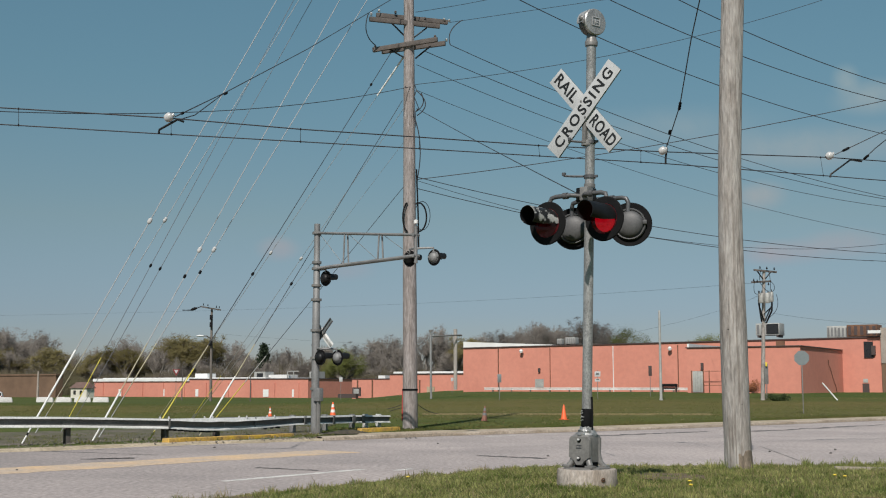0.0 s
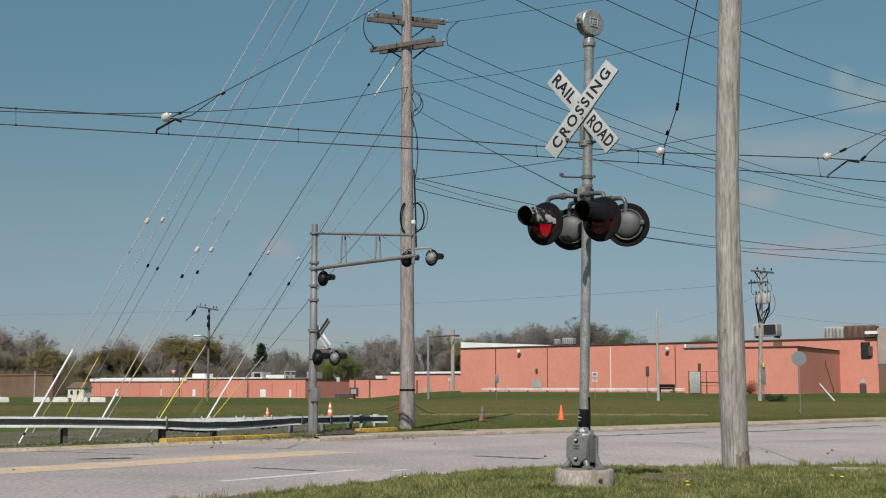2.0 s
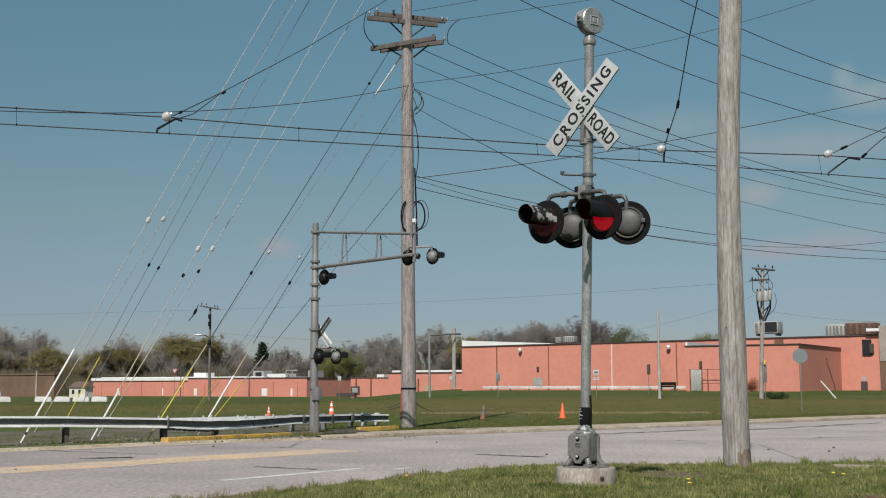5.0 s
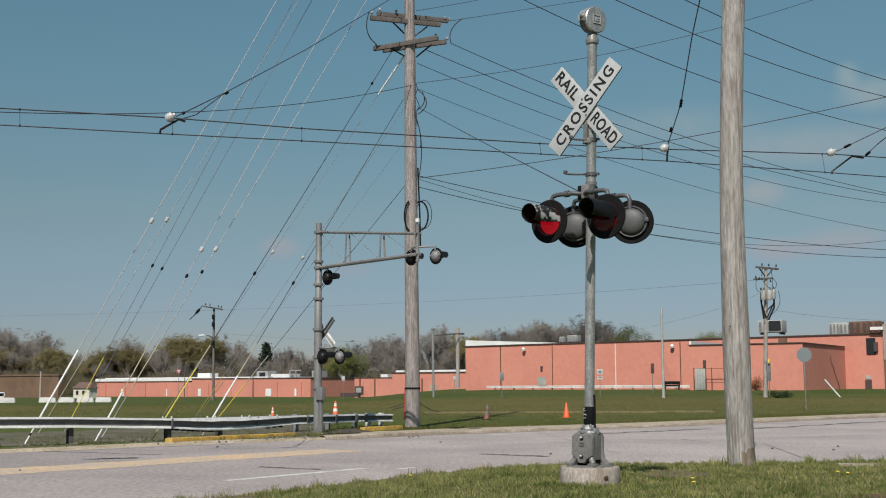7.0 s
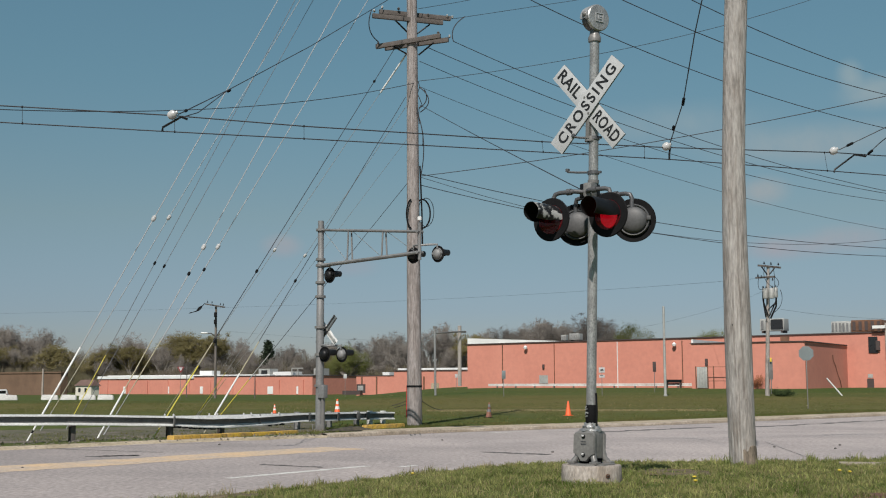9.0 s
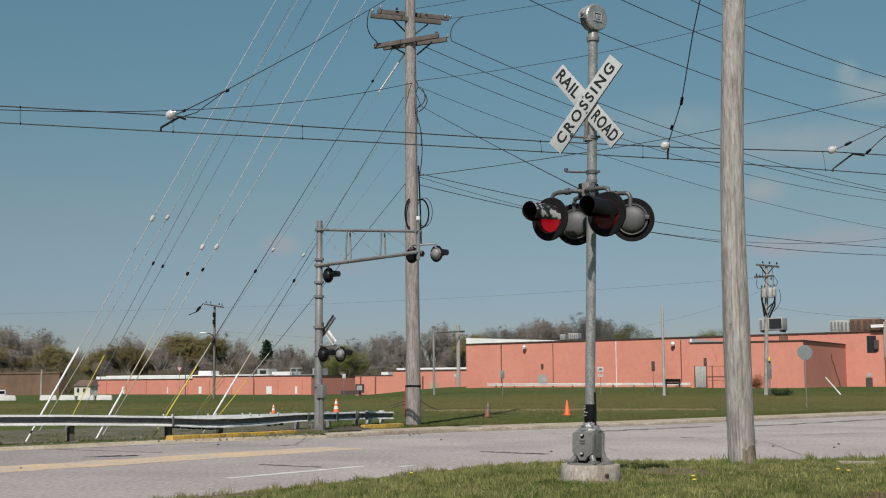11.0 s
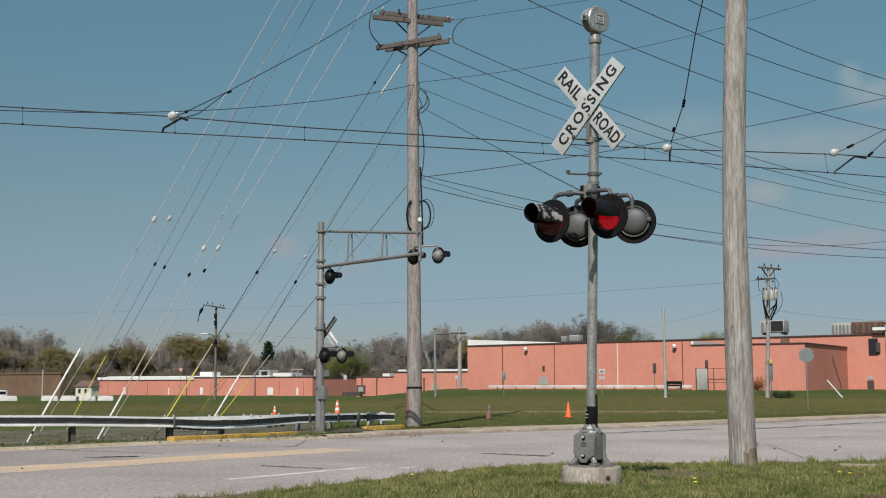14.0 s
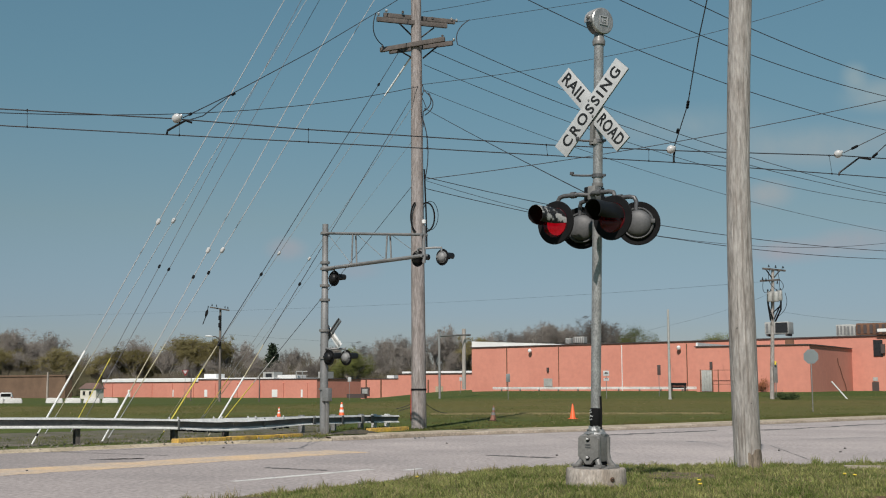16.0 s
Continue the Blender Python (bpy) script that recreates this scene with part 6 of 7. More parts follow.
# ---- guardrail ----


def guardrail():
    e = thing("guardrail", (-9.35, 29.5, 0.1), "long galvanised steel road guardrail, dented, on steel posts", "guardrail")
    o = e.matrix_basis.translation
    path = [(-13.99, 23.16, 0.628), (-10.62, 26.63, 0.604), (-8.99, 28.38, 0.553), (-6.93, 30.32, 0.456), (-5.83, 32.15, 0.432), (-4.15, 35.7, 0.387), (-3.0, 39.2, 0.33), (-1.85, 40.9, 0.29)]
    prof = [(0.04, 0.128), (-0.03, 0.122), (-0.055, 0.08), (-0.03, 0.07), (0.0, 0.055), (0.01, 0.0), (0.0, -0.065), (-0.055, -0.11), (-0.055, -0.125), (0.03, -0.128)]
    # the same section where it was struck: folded over, the lips turned upwards
    crushed = [(0.04, 0.128), (-0.03, 0.124), (-0.11, 0.052), (-0.09, 0.042), (0.0, 0.03), (0.01, -0.01), (0.0, -0.052), (-0.09, -0.098), (-0.09, -0.122), (0.03, -0.128)]

    def hang(u):
        """How far the face is bent downwards at u spans from the start."""
        return 1.0 + 0.34 * math.sin(math.pi * min(1, max(0, (u - 2.95) / 1.9)))
    for k in range(len(path) - 1):
        bm = bmesh.new()
        a, b = Vector(path[k]) - o, Vector(path[k + 1]) - o
        d = (b - a)
        s = Vector((-d.y, d.x, 0)).normalized()
        n = 12
        prev = None
        for i in range(n + 1):
            t = -0.01 + 1.03 * i / n
            c = a + d * t + s * (0.012 * noise.noise((t * 5 + k * 3, 0, 0)) + 0.006 * (k % 2))
            c.z += 0.004 * noise.noise((t * 6 + k * 5, 2, 0))
            g = hang(k + t)
            w = (g - 1.0) / 0.34 * (1.0 + 0.5 * noise.noise((t * 4 + k * 4, 7, 0)))
            bent = [(y + (y1 - y) * w, z + (z1 - z) * w) for (y, z), (y1, z1) in zip(prof, crushed)]
            q = [bm.verts.new(c + s * y + Vector((0, 0, 0.128 + (z - 0.128) * g))) for y, z in bent] + [bm.verts.new(c + s * (y + 0.006) + Vector((0, 0, 0.128 + (z - 0.128) * g))) for y, z in reversed(bent)]
            if prev:
                for j in range(len(q)):
                    jj = (j + 1) % len(q)
                    # web faces take the darker grey: their shade is put into the colour
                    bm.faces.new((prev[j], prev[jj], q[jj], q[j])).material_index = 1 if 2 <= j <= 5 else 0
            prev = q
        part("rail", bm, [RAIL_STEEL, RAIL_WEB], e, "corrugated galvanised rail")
    stakes = [(0.5, 0), (2.06, 0), (3.0, 0), (3.9, 0), (4.9, 1), (5.5, 1), (6.1, 1), (6.45, 1), (6.8, 1)]
    for t, thin in stakes:
        k = int(t)
        p = along(path[k], path[k + 1], t - k) - o
        d = Vector(path[k + 1]) - Vector(path[k])
        ang = math.degrees(math.atan2(d.y, d.x))
        zb = -0.35
        bm = bmesh.new()
        m = Matrix.Translation((p.x, p.y, 0)) @ pose(0, 0, 0, 0, 0, ang)
        top = p.z + (0.17 if thin else 0.09)
        box(bm, 0.11, 0.012, top - zb, m @ pose(0, 0.06, (top + zb) / 2), 0.003)
        box(bm, 0.11, 0.012, top - zb, m @ pose(0, 0.21, (top + zb) / 2), 0.003)
        box(bm, 0.012, 0.15, top - zb, m @ pose(0, 0.135, (top + zb) / 2), 0.003)
        part("stake", bm, (RAIL_STEEL if t > 6.4 else MAST_GREY) if thin else WOOD_DARK, e, "steel stake with I section")
    # doubled back rails near the end
    for k in (4, 5, 6):
        bm = bmesh.new()
        a, b = Vector(path[k]) - o, Vector(path[k + 1]) - o
        s = Vector((-(b - a).y, (b - a).x, 0)).normalized() * 0.26
        for z in (0.07, -0.07):
            tube(bm, [a + s + Vector((0, 0, z + 0.03)), b + s + Vector((0, 0, z + 0.03))], 0.04, 6)
        part("back_rail", bm, CAST_GREY, e)
    # dark scallops along the dented lower lip, and splice plates
    rng = random.Random(6)
    for i in range(13):
        t = 3.02 + 0.085 * i + rng.uniform(-0.02, 0.02) + (0.6 if i > 9 else 0)
        k = int(t)
        a, b = Vector(path[k]), Vector(path[k + 1])
        d = (b - a).normalized()
        mm = Matrix((d, Vector((-d.y, d.x, 0)), Vector((0, 0, 1)))).transposed().to_4x4()
        mm.translation = along(a, b, t - k) - o + Vector((0.02, -0.04, 0.128 - 0.262 * hang(t)))
        bm = bmesh.new()
        box(bm, rng.uniform(0.08, 0.2), 0.07, rng.uniform(0.035, 0.06), mm, 0.015)
        part("lip_scallop", bm, BLACK_DULL, e, "dark scallop on the rail's dented lip")
    for t in (3.0, 4.35, 5.02, 5.6, 6.05, 6.3):
        k = int(t)
        a, b = Vector(path[k]), Vector(path[k + 1])
        d = (b - a).normalized()
        mm = Matrix((d, Vector((-d.y, d.x, 0)), Vector((0, 0, 1)))).transposed().to_4x4()
        mm.translation = along(a, b, t - k) - o + Vector((0.03, -0.05, 0))
        bm = bmesh.new()
        box(bm, 0.06 if t < 5 else 0.16, 0.02, 0.25, mm, 0.004)
        part("splice_plate", bm, RAIL_WEB, e, "dark splice plate")
    for t in (0.55, 2.9, 3.6, 4.15, 4.5):
        k = int(t)
        p = along(path[k], path[k + 1], t - k) - o
        for dx in (0, 0.18):
            bm = bmesh.new()
            lathe(bm, [(0.025, 0), (0.025, 0.06), (0.012, 0.075), (0, 0.075)], 8, Matrix.Translation(p + Vector((dx, dx + 0.1, 0.1))))
            part("reflector_cap", bm, PORCELAIN, e)
    return e


guardrail()

# ---- traffic cones ----


def cone(at, h, bands, m, label, tilt=0):
    e = thing("traffic_cone", at, label, "traffic cone", "traffic cones")
    e.matrix_basis = pose(*at, 0, tilt, 20)
    k = h / 0.71
    bm = bmesh.new()
    box(bm, 0.36 * k, 0.36 * k, 0.03 * k, pose(0, 0, 0.015 * k), 0.008)
    part("base", bm, BLACK_DULL if bands else m, e)
    bm = bmesh.new()
    lathe(bm, [(0.15 * k, 0.03 * k), (0.14 * k, 0.06 * k), (0.03 * k, 0.70 * k), (0.022 * k, 0.71 * k), (0, 0.705 * k)], 20)
    part("body", bm, m, e)
    if bands:
        for z0, z1 in ((0.28, 0.40), (0.50, 0.62)):
            bm = bmesh.new()
            ra, rb = (0.14 - 0.11 * (z0 - 0.06) / 0.64 + 0.003) * k, (0.14 - 0.11 * (z1 - 0.06) / 0.64 + 0.003) * k
            lathe(bm, [(ra - 0.004, z0 * k), (ra, z0 * k), (rb, z1 * k), (rb - 0.004, z1 * k)], 20)
            part("collar", bm, MAST_GREY if m is CONE_FADED else WHITE_BAND, e, "dirty grey collar" if m is CONE_FADED else "white reflective collar")
    return e


def on_field(x, y):
    return (x, y, field_z(x, y))


cone(on_field(5.001, 49.553), 0.62, False, ORANGE, "plain bright orange traffic cone on the grass")
cone(on_field(-4.64, 50.451), 0.71, True, ORANGE, "orange traffic cone with white collars")
cone(on_field(-7.701, 53.353), 0.45, True, ORANGE, "small orange traffic cone with white collars")
cone(on_field(1.619, 47.041), 0.6, True, CONE_FADED, "dirty faded traffic cone with grey collars", 3)

# ---- signs and far poles ----


def post_sign(at, h, r, shape, face, label, rz=0, w=0.6, sh=0.75, post=0.03, plate_z=None):
    e = thing("road_sign", at, label, "road sign", rz=rz)
    bm = bmesh.new()
    box(bm, post * 1.6, post, h + 0.4, pose(0, 0, h / 2 - 0.2), 0.004)
    part("post", bm, CAST_GREY, e, "steel sign post")
    bm = bmesh.new()
    z = plate_z if plate_z is not None else h - r
    if shape == "round":
        lathe(bm, [(0, -0.012), (r, -0.01), (r, -0.006), (0, -0.004)], 8 if r > 0.35 else 20, pose(0, -post / 2 - 0.02, z, 90) @ pose(0, 0, 0, 0, 0, 22.5))
    elif shape == "yield":
        vs = [bm.verts.new((x, -post - y, z + zz)) for y in (0, 0.008) for x, zz in ((-r, r * 0.6), (r, r * 0.6), (0, -r * 1.1))]
        bm.faces.new(vs[:3])
        bm.faces.new(vs[3:][::-1])
        for i in range(3):
            j = (i + 1) % 3
            bm.faces.new((vs[i], vs[3 + i], vs[3 + j], vs[j]))
    else:
        box(bm, w, 0.008, sh, pose(0, -post - 0.01, z), 0.002)
    part("plate", bm, face, e, "sign plate")
    return e


post_sign(on_field(18.151, 60.293), 3.18, 0.385, "round", SIGN_BACK, "grey back of an octagonal stop sign on a steel post", -17)
post_sign(on_field(4.3, 91), 1.95, 0.3, "rect", SIGN_BACK, "narrow blue-grey sign on a dark post", 0, 0.3, 0.62)
s = post_sign(on_field(11.91, 92), 2.25, 0.3, "rect", SIGN_WHITE, "white square notice sign on a thin post", -6, 0.45, 0.4)
bm = bmesh.new()
box(bm, 0.42, 0.008, 0.22, pose(0, -0.05, 1.48), 0.002)
part("plate", bm, SIGN_WHITE, s)
for dz, ww in ((0.06, 0.2), (-0.02, 0.26), (-0.42, 0.24)):
    bm = bmesh.new()
    box(bm, ww, 0.003, 0.045, pose(0, -0.057, 1.95 + dz))
    part("text_bar", bm, INK, s)
post_sign(on_field(17.522, 101), 2.45, 0.3, "rect", ROOF_DARK, "dark sign back on a thin post", 10, 0.3, 0.85)
y = post_sign(on_field(-35.768, 160), 4.6, 0.5, "yield", RED_SIGN, "red and white yield sign on a post", 0, plate_z=4.1)
bm = bmesh.new()
vs = [bm.verts.new((x * 0.58, -0.045, 4.12 + zz * 0.58)) for x, zz in ((-0.5, 0.34), (0.5, 0.34), (0, -0.5))]
bm.faces.new(vs)
part("sign_centre", bm, SIGN_WHITE, y)
post_sign(on_field(-12.832, 150), 2.9, 0.3, "rect", SIGN_WHITE, "small white sign beside the store wing", 5, 0.42, 0.55)
post_sign(on_field(1.059, 140), 1.9, 0.3, "rect", SIGN_WHITE, "small white sign by the wall", 5, 0.3, 0.4)


def light_post(at, h, r, label, m=GALV):
    e = thing("lamp_post", at, label, "post")
    bm = bmesh.new()
    lathe(bm, [(r * 1.3, -0.3), (r * 1.3, 0.1), (r, 0.12), (r * 0.75, h), (0, h + 0.02)], 12)
    part("shaft", bm, m, e)
    return e


light_post(on_field(16.412, 90), 6.75, 0.11, "plain grey pole standing in the field", GREY_UNIT)
light_post(on_field(-67.824, 200), 5.0, 0.2, "stout grey post near the warehouse", BRICK_GREY)
light_post(on_field(-48.045, 220), 5.6, 0.1, "thin brown post near the store", WOOD_DARK)
light_post(on_field(-32.229, 200), 4.6, 0.1, "thin dark post near the store wing", WOOD_DARK)

# gantry posts with a cross beam
e = thing("cross_beam_frame", on_field(-0.992, 100), "grey post with level beam to a wooden post", "frame")
local_tube(e, "post", [(-0.992, 100, 0.086), (-1.046, 100, 6.03)], 0.1, GALV, 10)
local_tube(e, "beam", [(-0.998, 100, 5.555), (1.567, 103, 5.826)], 0.06, CAST_GREY, 8)
local_tube(e, "post", [(1.072, 103, 1.11), (1.078, 103, 6.315)], 0.17, WOOD, 10, "square wooden post")
local_bar(e, "crossarm", (0.392, 103, 5.777), (1.665, 103, 5.777), 0.12, 0.14, WOOD_DARK)
local_tube(e, "finial", [(-1.046, 100, 5.935), (-1.046, 100, 6.125)], 0.16, CAST_GREY, 8)


def transformer_pole():
    b = Vector(on_field(24.066, 90))
    e = wood_pole("utility_pole", b, (24.453, 90, 10.124), 0.17, 0.11, "grey utility pole with crossarms and pale transformers", 21, WOOD_GREY)
    for a, c in (((23.575, 89.6, 10.171), (25.453, 90.2, 10.057)), ((23.375, 89.6, 9.225), (24.945, 90, 9.346))):
        local_bar(e, "crossarm", a, c, 0.12, 0.14, WOOD_DARK, "dark crossarm")
    for a, c in (((23.91, 89.9, 10.114), (24.321, 89.9, 9.51)), ((24.939, 89.9, 10.028), (24.493, 89.9, 9.51)), ((24.012, 89.8, 7.31), (24.281, 89.8, 6.326)), ((24.918, 89.8, 7.524), (24.366, 89.8, 6.326)), ((24.825, 89.8, 7.31), (24.297, 89.8, 6.839))):
        local_tube(e, "brace", [a, c], 0.05, BLACK_PAINT, 6)
    o = e.matrix_basis.translation
    for p in ((24.054, 89.6, 7.639), (24.442, 89.3, 7.618), (24.894, 90, 7.753)):
        bm = bmesh.new()
        lathe(bm, [(0, 0), (0.2, 0.02), (0.22, 0.08), (0.22, 0.70), (0.19, 0.76), (0.07, 0.8), (0, 0.8)], 14, Matrix.Translation(Vector(p) - o))
        part("transformer", bm, GREY_UNIT, e, "pale grey transformer can")
        insulator(e, Vector(p) + Vector((0.08, 0, 0.78)), BLACK_PAINT, 0.06, 0.2)
    for p in ((23.549, 89.6, 9.311), (23.804, 89.6, 9.225), (24.103, 89.8, 10.277), (24.617, 89.8, 10.234), (25.174, 89.8, 10.191), (24.708, 89.8, 9.027), (24.136, 89.7, 6.662)):
        insulator(e, p, BLACK_PAINT, 0.08, 0.2)
    for a, b, c in (((23.55, 89.4, 9.3), (23.7, 89.3, 8.3), (24.05, 89.3, 8.45)), ((24.1, 89.4, 10.2), (24.0, 89.3, 9.1), (24.44, 89.1, 8.5)), ((24.8, 89.5, 9.3), (25.05, 89.5, 8.7), (24.9, 89.5, 8.5)),
                    ((24.6, 89.4, 10.1), (24.75, 89.4, 9.2), (24.7, 89.5, 8.4)), ((23.8, 89.3, 8.2), (23.75, 89.2, 7.4), (24.2, 89.3, 6.4)), ((25.15, 89.4, 8.3), (25.2, 89.4, 7.3), (24.5, 89.4, 6.5))):
        local_tube(e, "jumper_wire", bend(a, b, c, 10), 0.02, BLACK_DULL, 5)
    local_tube(e, "riser", [(24.897, 89.7, 7.732), (24.876, 89.7, 7.09), (24.419, 89.7, 6.15)], 0.07, BLACK_DULL, 6)
    local_tube(e, "riser", [(23.939, 89.7, 8.589), (23.942, 89.7, 7.303), (24.08, 89.7, 6.235)], 0.06, BLACK_DULL, 6)
    bm = bmesh.new()
    box(bm, 0.3, 0.12, 1.5, Matrix.Translation(Vector((24.273, 89.6, 2.327)) - o), 0.02)
    part("meter_cabinet", bm, CAST_GREY, e, "grey meter cabinet")
    bm = bmesh.new()
    box(bm, 0.13, 0.03, 0.3, Matrix.Translation(Vector((24.241, 89.4, 3.042)) - o), 0.005)
    part("tag", bm, YELLOW_SIGN, e, "yellow tag")
    local_tube(e, "conduit", [(24.23, 89.5, 0.476), (24.277, 89.5, 1.989)], 0.04, CAST_GREY, 6)


transformer_pole()
e = thing("guy_marker", (29.676, 90, 0.344), "white leaning plastic guy guard in the field", "guy guard")
local_tube(e, "sleeve", [(29.717, 90, 0.302), (28.576, 90, 1.654)], 0.06, WHITE_PLASTIC, 8)


def street_lamp_pole():
    b = Vector(on_field(-38.85, 200))
    e = wood_pole("utility_pole", b, (-38.987, 200, 14.467), 0.24, 0.18, "far wooden pole with crossarm and street lamp arm", 33, WOOD_SHADE)
    local_bar(e, "crossarm", (-40.601, 199, 14.687), (-37.455, 200, 14.181), 0.2, 0.22, WOOD_DARK)
    for p in ((-40.225, 199, 14.877), (-39.464, 199, 14.782), (-38.035, 199, 14.497), (-37.559, 199, 14.402)):
        insulator(e, p, BLACK_PAINT, 0.14, 0.35)
    local_tube(e, "lamp_arm", [(-38.984, 199.6, 9.315), (-39.539, 199, 9.763), (-40.255, 198.8, 9.754)], 0.09, WOOD_DARK, 6)
    o = e.matrix_basis.translation
    bm = bmesh.new()
    lathe(bm, [(0, 0.2), (0.3, 0.15), (0.45, 0.0), (0.3, -0.1), (0, -0.12)], 12, Matrix.Translation(Vector((-40.613, 198.7, 9.75)) - o) @ Matrix.Diagonal((1.6, 1, 1, 1)))
    part("lamp_hood", bm, WHITE_PAINT, e, "pale street lamp")
    for y in (562, 575, 608):
        bm = bmesh.new()
        box(bm, 0.5, 0.4, 0.8, Matrix.Translation(Vector((Vector((-38.95, 199.5, 12.913)).x, 199.5, 1.4 + (684 - y) * 199.5 / 2114)) - o), 0.1)
        part("cable_box", bm, BLACK_DULL, e)


street_lamp_pole()

# ---- rail fence in front of the store ----


def parking_rail():
    e = thing("parking_guardrail", at_wall(STORE_O, 8, -5, 0.3), "low pale steel guardrail in front of the store wall", "guardrail")
    o = e.matrix_basis.translation
    for i in range(11):
        s0 = 0.2 + i * 2.6
        bm = bmesh.new()
        for z in (0.0, 0.16):
            c = at_wall((0, 0, 0), s0 - 2.4 + 1.5, 0, 0.18 + z)
            box(bm, 2.58, 0.05, 0.13, Matrix.Translation(c) @ WALL_POSE, 0.012)
        part("rail", bm, RAIL_STEEL, e)
        bm = bmesh.new()
        box(bm, 0.15, 0.12, 1.0, Matrix.Translation(at_wall((0, 0, 0), s0 - 1, 0.1, -0.18)) @ WALL_POSE, 0.01)
        part("stake", bm, WOOD_DARK, e)
    b = thing("bench", at_wall(STORE_O, 30.6, -6.2, 0.3), "dark low bench beside the parking rail", "bench")
    for z, w in ((0.35, 0.2), (0.66, 0.34)):
        bm = bmesh.new()
        box(bm, 1.9, 0.4 if w < 0.2 else 0.1, w, Matrix.Translation((0, 0, z)) @ WALL_POSE, 0.02)
        part("seat" if w < 0.2 else "backrest", bm, BLACK_DULL, b)
    for sx in (-0.8, 0.8):
        bm = bmesh.new()
        box(bm, 0.12, 0.4, 0.8, Matrix.Translation(Vector((0, 0, 0.1)) + BX * sx) @ WALL_POSE, 0.02)
        part("leg", bm, ROOF_DARK, b)


parking_rail()


def gate_fence():
    o = at_wall(STORE_O, 37.4, -17.6, 0.25)
    e = thing("fence_enclosure", o, "pale wooden gate with wire fence frame beside the annex", "fence")
    for i in range(4):
        bm = bmesh.new()
        box(bm, 0.26, 0.05, 2.1, Matrix.Translation(at_wall((0, 0, 0), 0.25 + i * 0.27, 0, 1.05)) @ WALL_POSE, 0.008)
        part("board", bm, GREY_UNIT, e, "pale grey wooden board")
    for s in (0, 1.25, 1.85, 4.2):
        bm = bmesh.new()
        lathe(bm, [(0.05, -0.1), (0.05, 2.15), (0, 2.2)], 8, Matrix.Translation(at_wall((0, 0, 0), s, 0.02, 0)))
        part("stake", bm, RUST, e)
    for z in (0.7, 2.1):
        bm = bmesh.new()
        box(bm, 4.2, 0.04, 0.05, Matrix.Translation(at_wall((0, 0, 0), 2.1, 0.03, z)) @ WALL_POSE)
        part("bar", bm, RUST, e)


gate_fence()

# ---- small stones on the road ----


def stones():
    rng = random.Random(6)
    src = None
    for x, y, r in ((2.114, 24.189, 0.03), (8.656, 26.528, 0.03), (7.022, 25.846, 0.03), (-0.124, 29.371, 0.028),
                    (8.124, 25.199, 0.03), (-7.132, 20.158, 0.022), (-5.224, 27.496, 0.03), (-9.354, 32.902, 0.05)):
        if src is None:
            bm = bmesh.new()
            bmesh.ops.create_icosphere(bm, subdivisions=2, radius=1.0)
            for v in bm.verts:
                v.co *= 1 + 0.25 * noise.noise(v.co * 1.3)
                v.co.z *= 0.65
            src = link_mesh("stone", bm, DARK_GREY)
            tagged(src, "small dark stone lying on the road", "stone", "loose stones")
            src.matrix_basis = pose(x, y, r * 0.45, 0, 0, 20) @ Matrix.Scale(r, 4)
            src.scale = (r, r, r)
        else:
            c = copy_thing(src, pose(x, y, r * 0.45, 0, 0, rng.uniform(0, 360)))
            c.scale = (r, r, r * rng.uniform(0.8, 1.2))


stones()


def gravel():
    """Loose gravel and clods on the shoulder under the guardrail."""
    rng = random.Random(16)
    v, f = [], []
    for _ in range(1300):
        x = rng.uniform(-14, -2.2)
        y = lerp_knots(FAR_EDGE, x) + rng.uniform(-0.1, 5.0 if x < -4.5 else 1.4)
        r = rng.uniform(0.012, 0.035) * (1.8 if rng.random() < 0.06 else 1)
        z = field_z(x, y) + 0.02
        k = len(v)
        a = rng.uniform(0, 6.28)
        for i in range(4):
            v.append((x + r * math.cos(a + i * 1.57) * rng.uniform(0.7, 1.2), y + r * math.sin(a + i * 1.57), z - 0.005))
        v.append((x + rng.uniform(-0.3, 0.3) * r, y, z + r * rng.uniform(0.5, 1.0)))
        f.extend(((k, k + 1, k + 4), (k + 1, k + 2, k + 4), (k + 2, k + 3, k + 4), (k + 3, k, k + 4)))
    tagged(raw("loose_gravel", v, f, GRAVEL_STONE), "loose pale gravel on the road shoulder", "gravel", kind="stuff")


gravel()

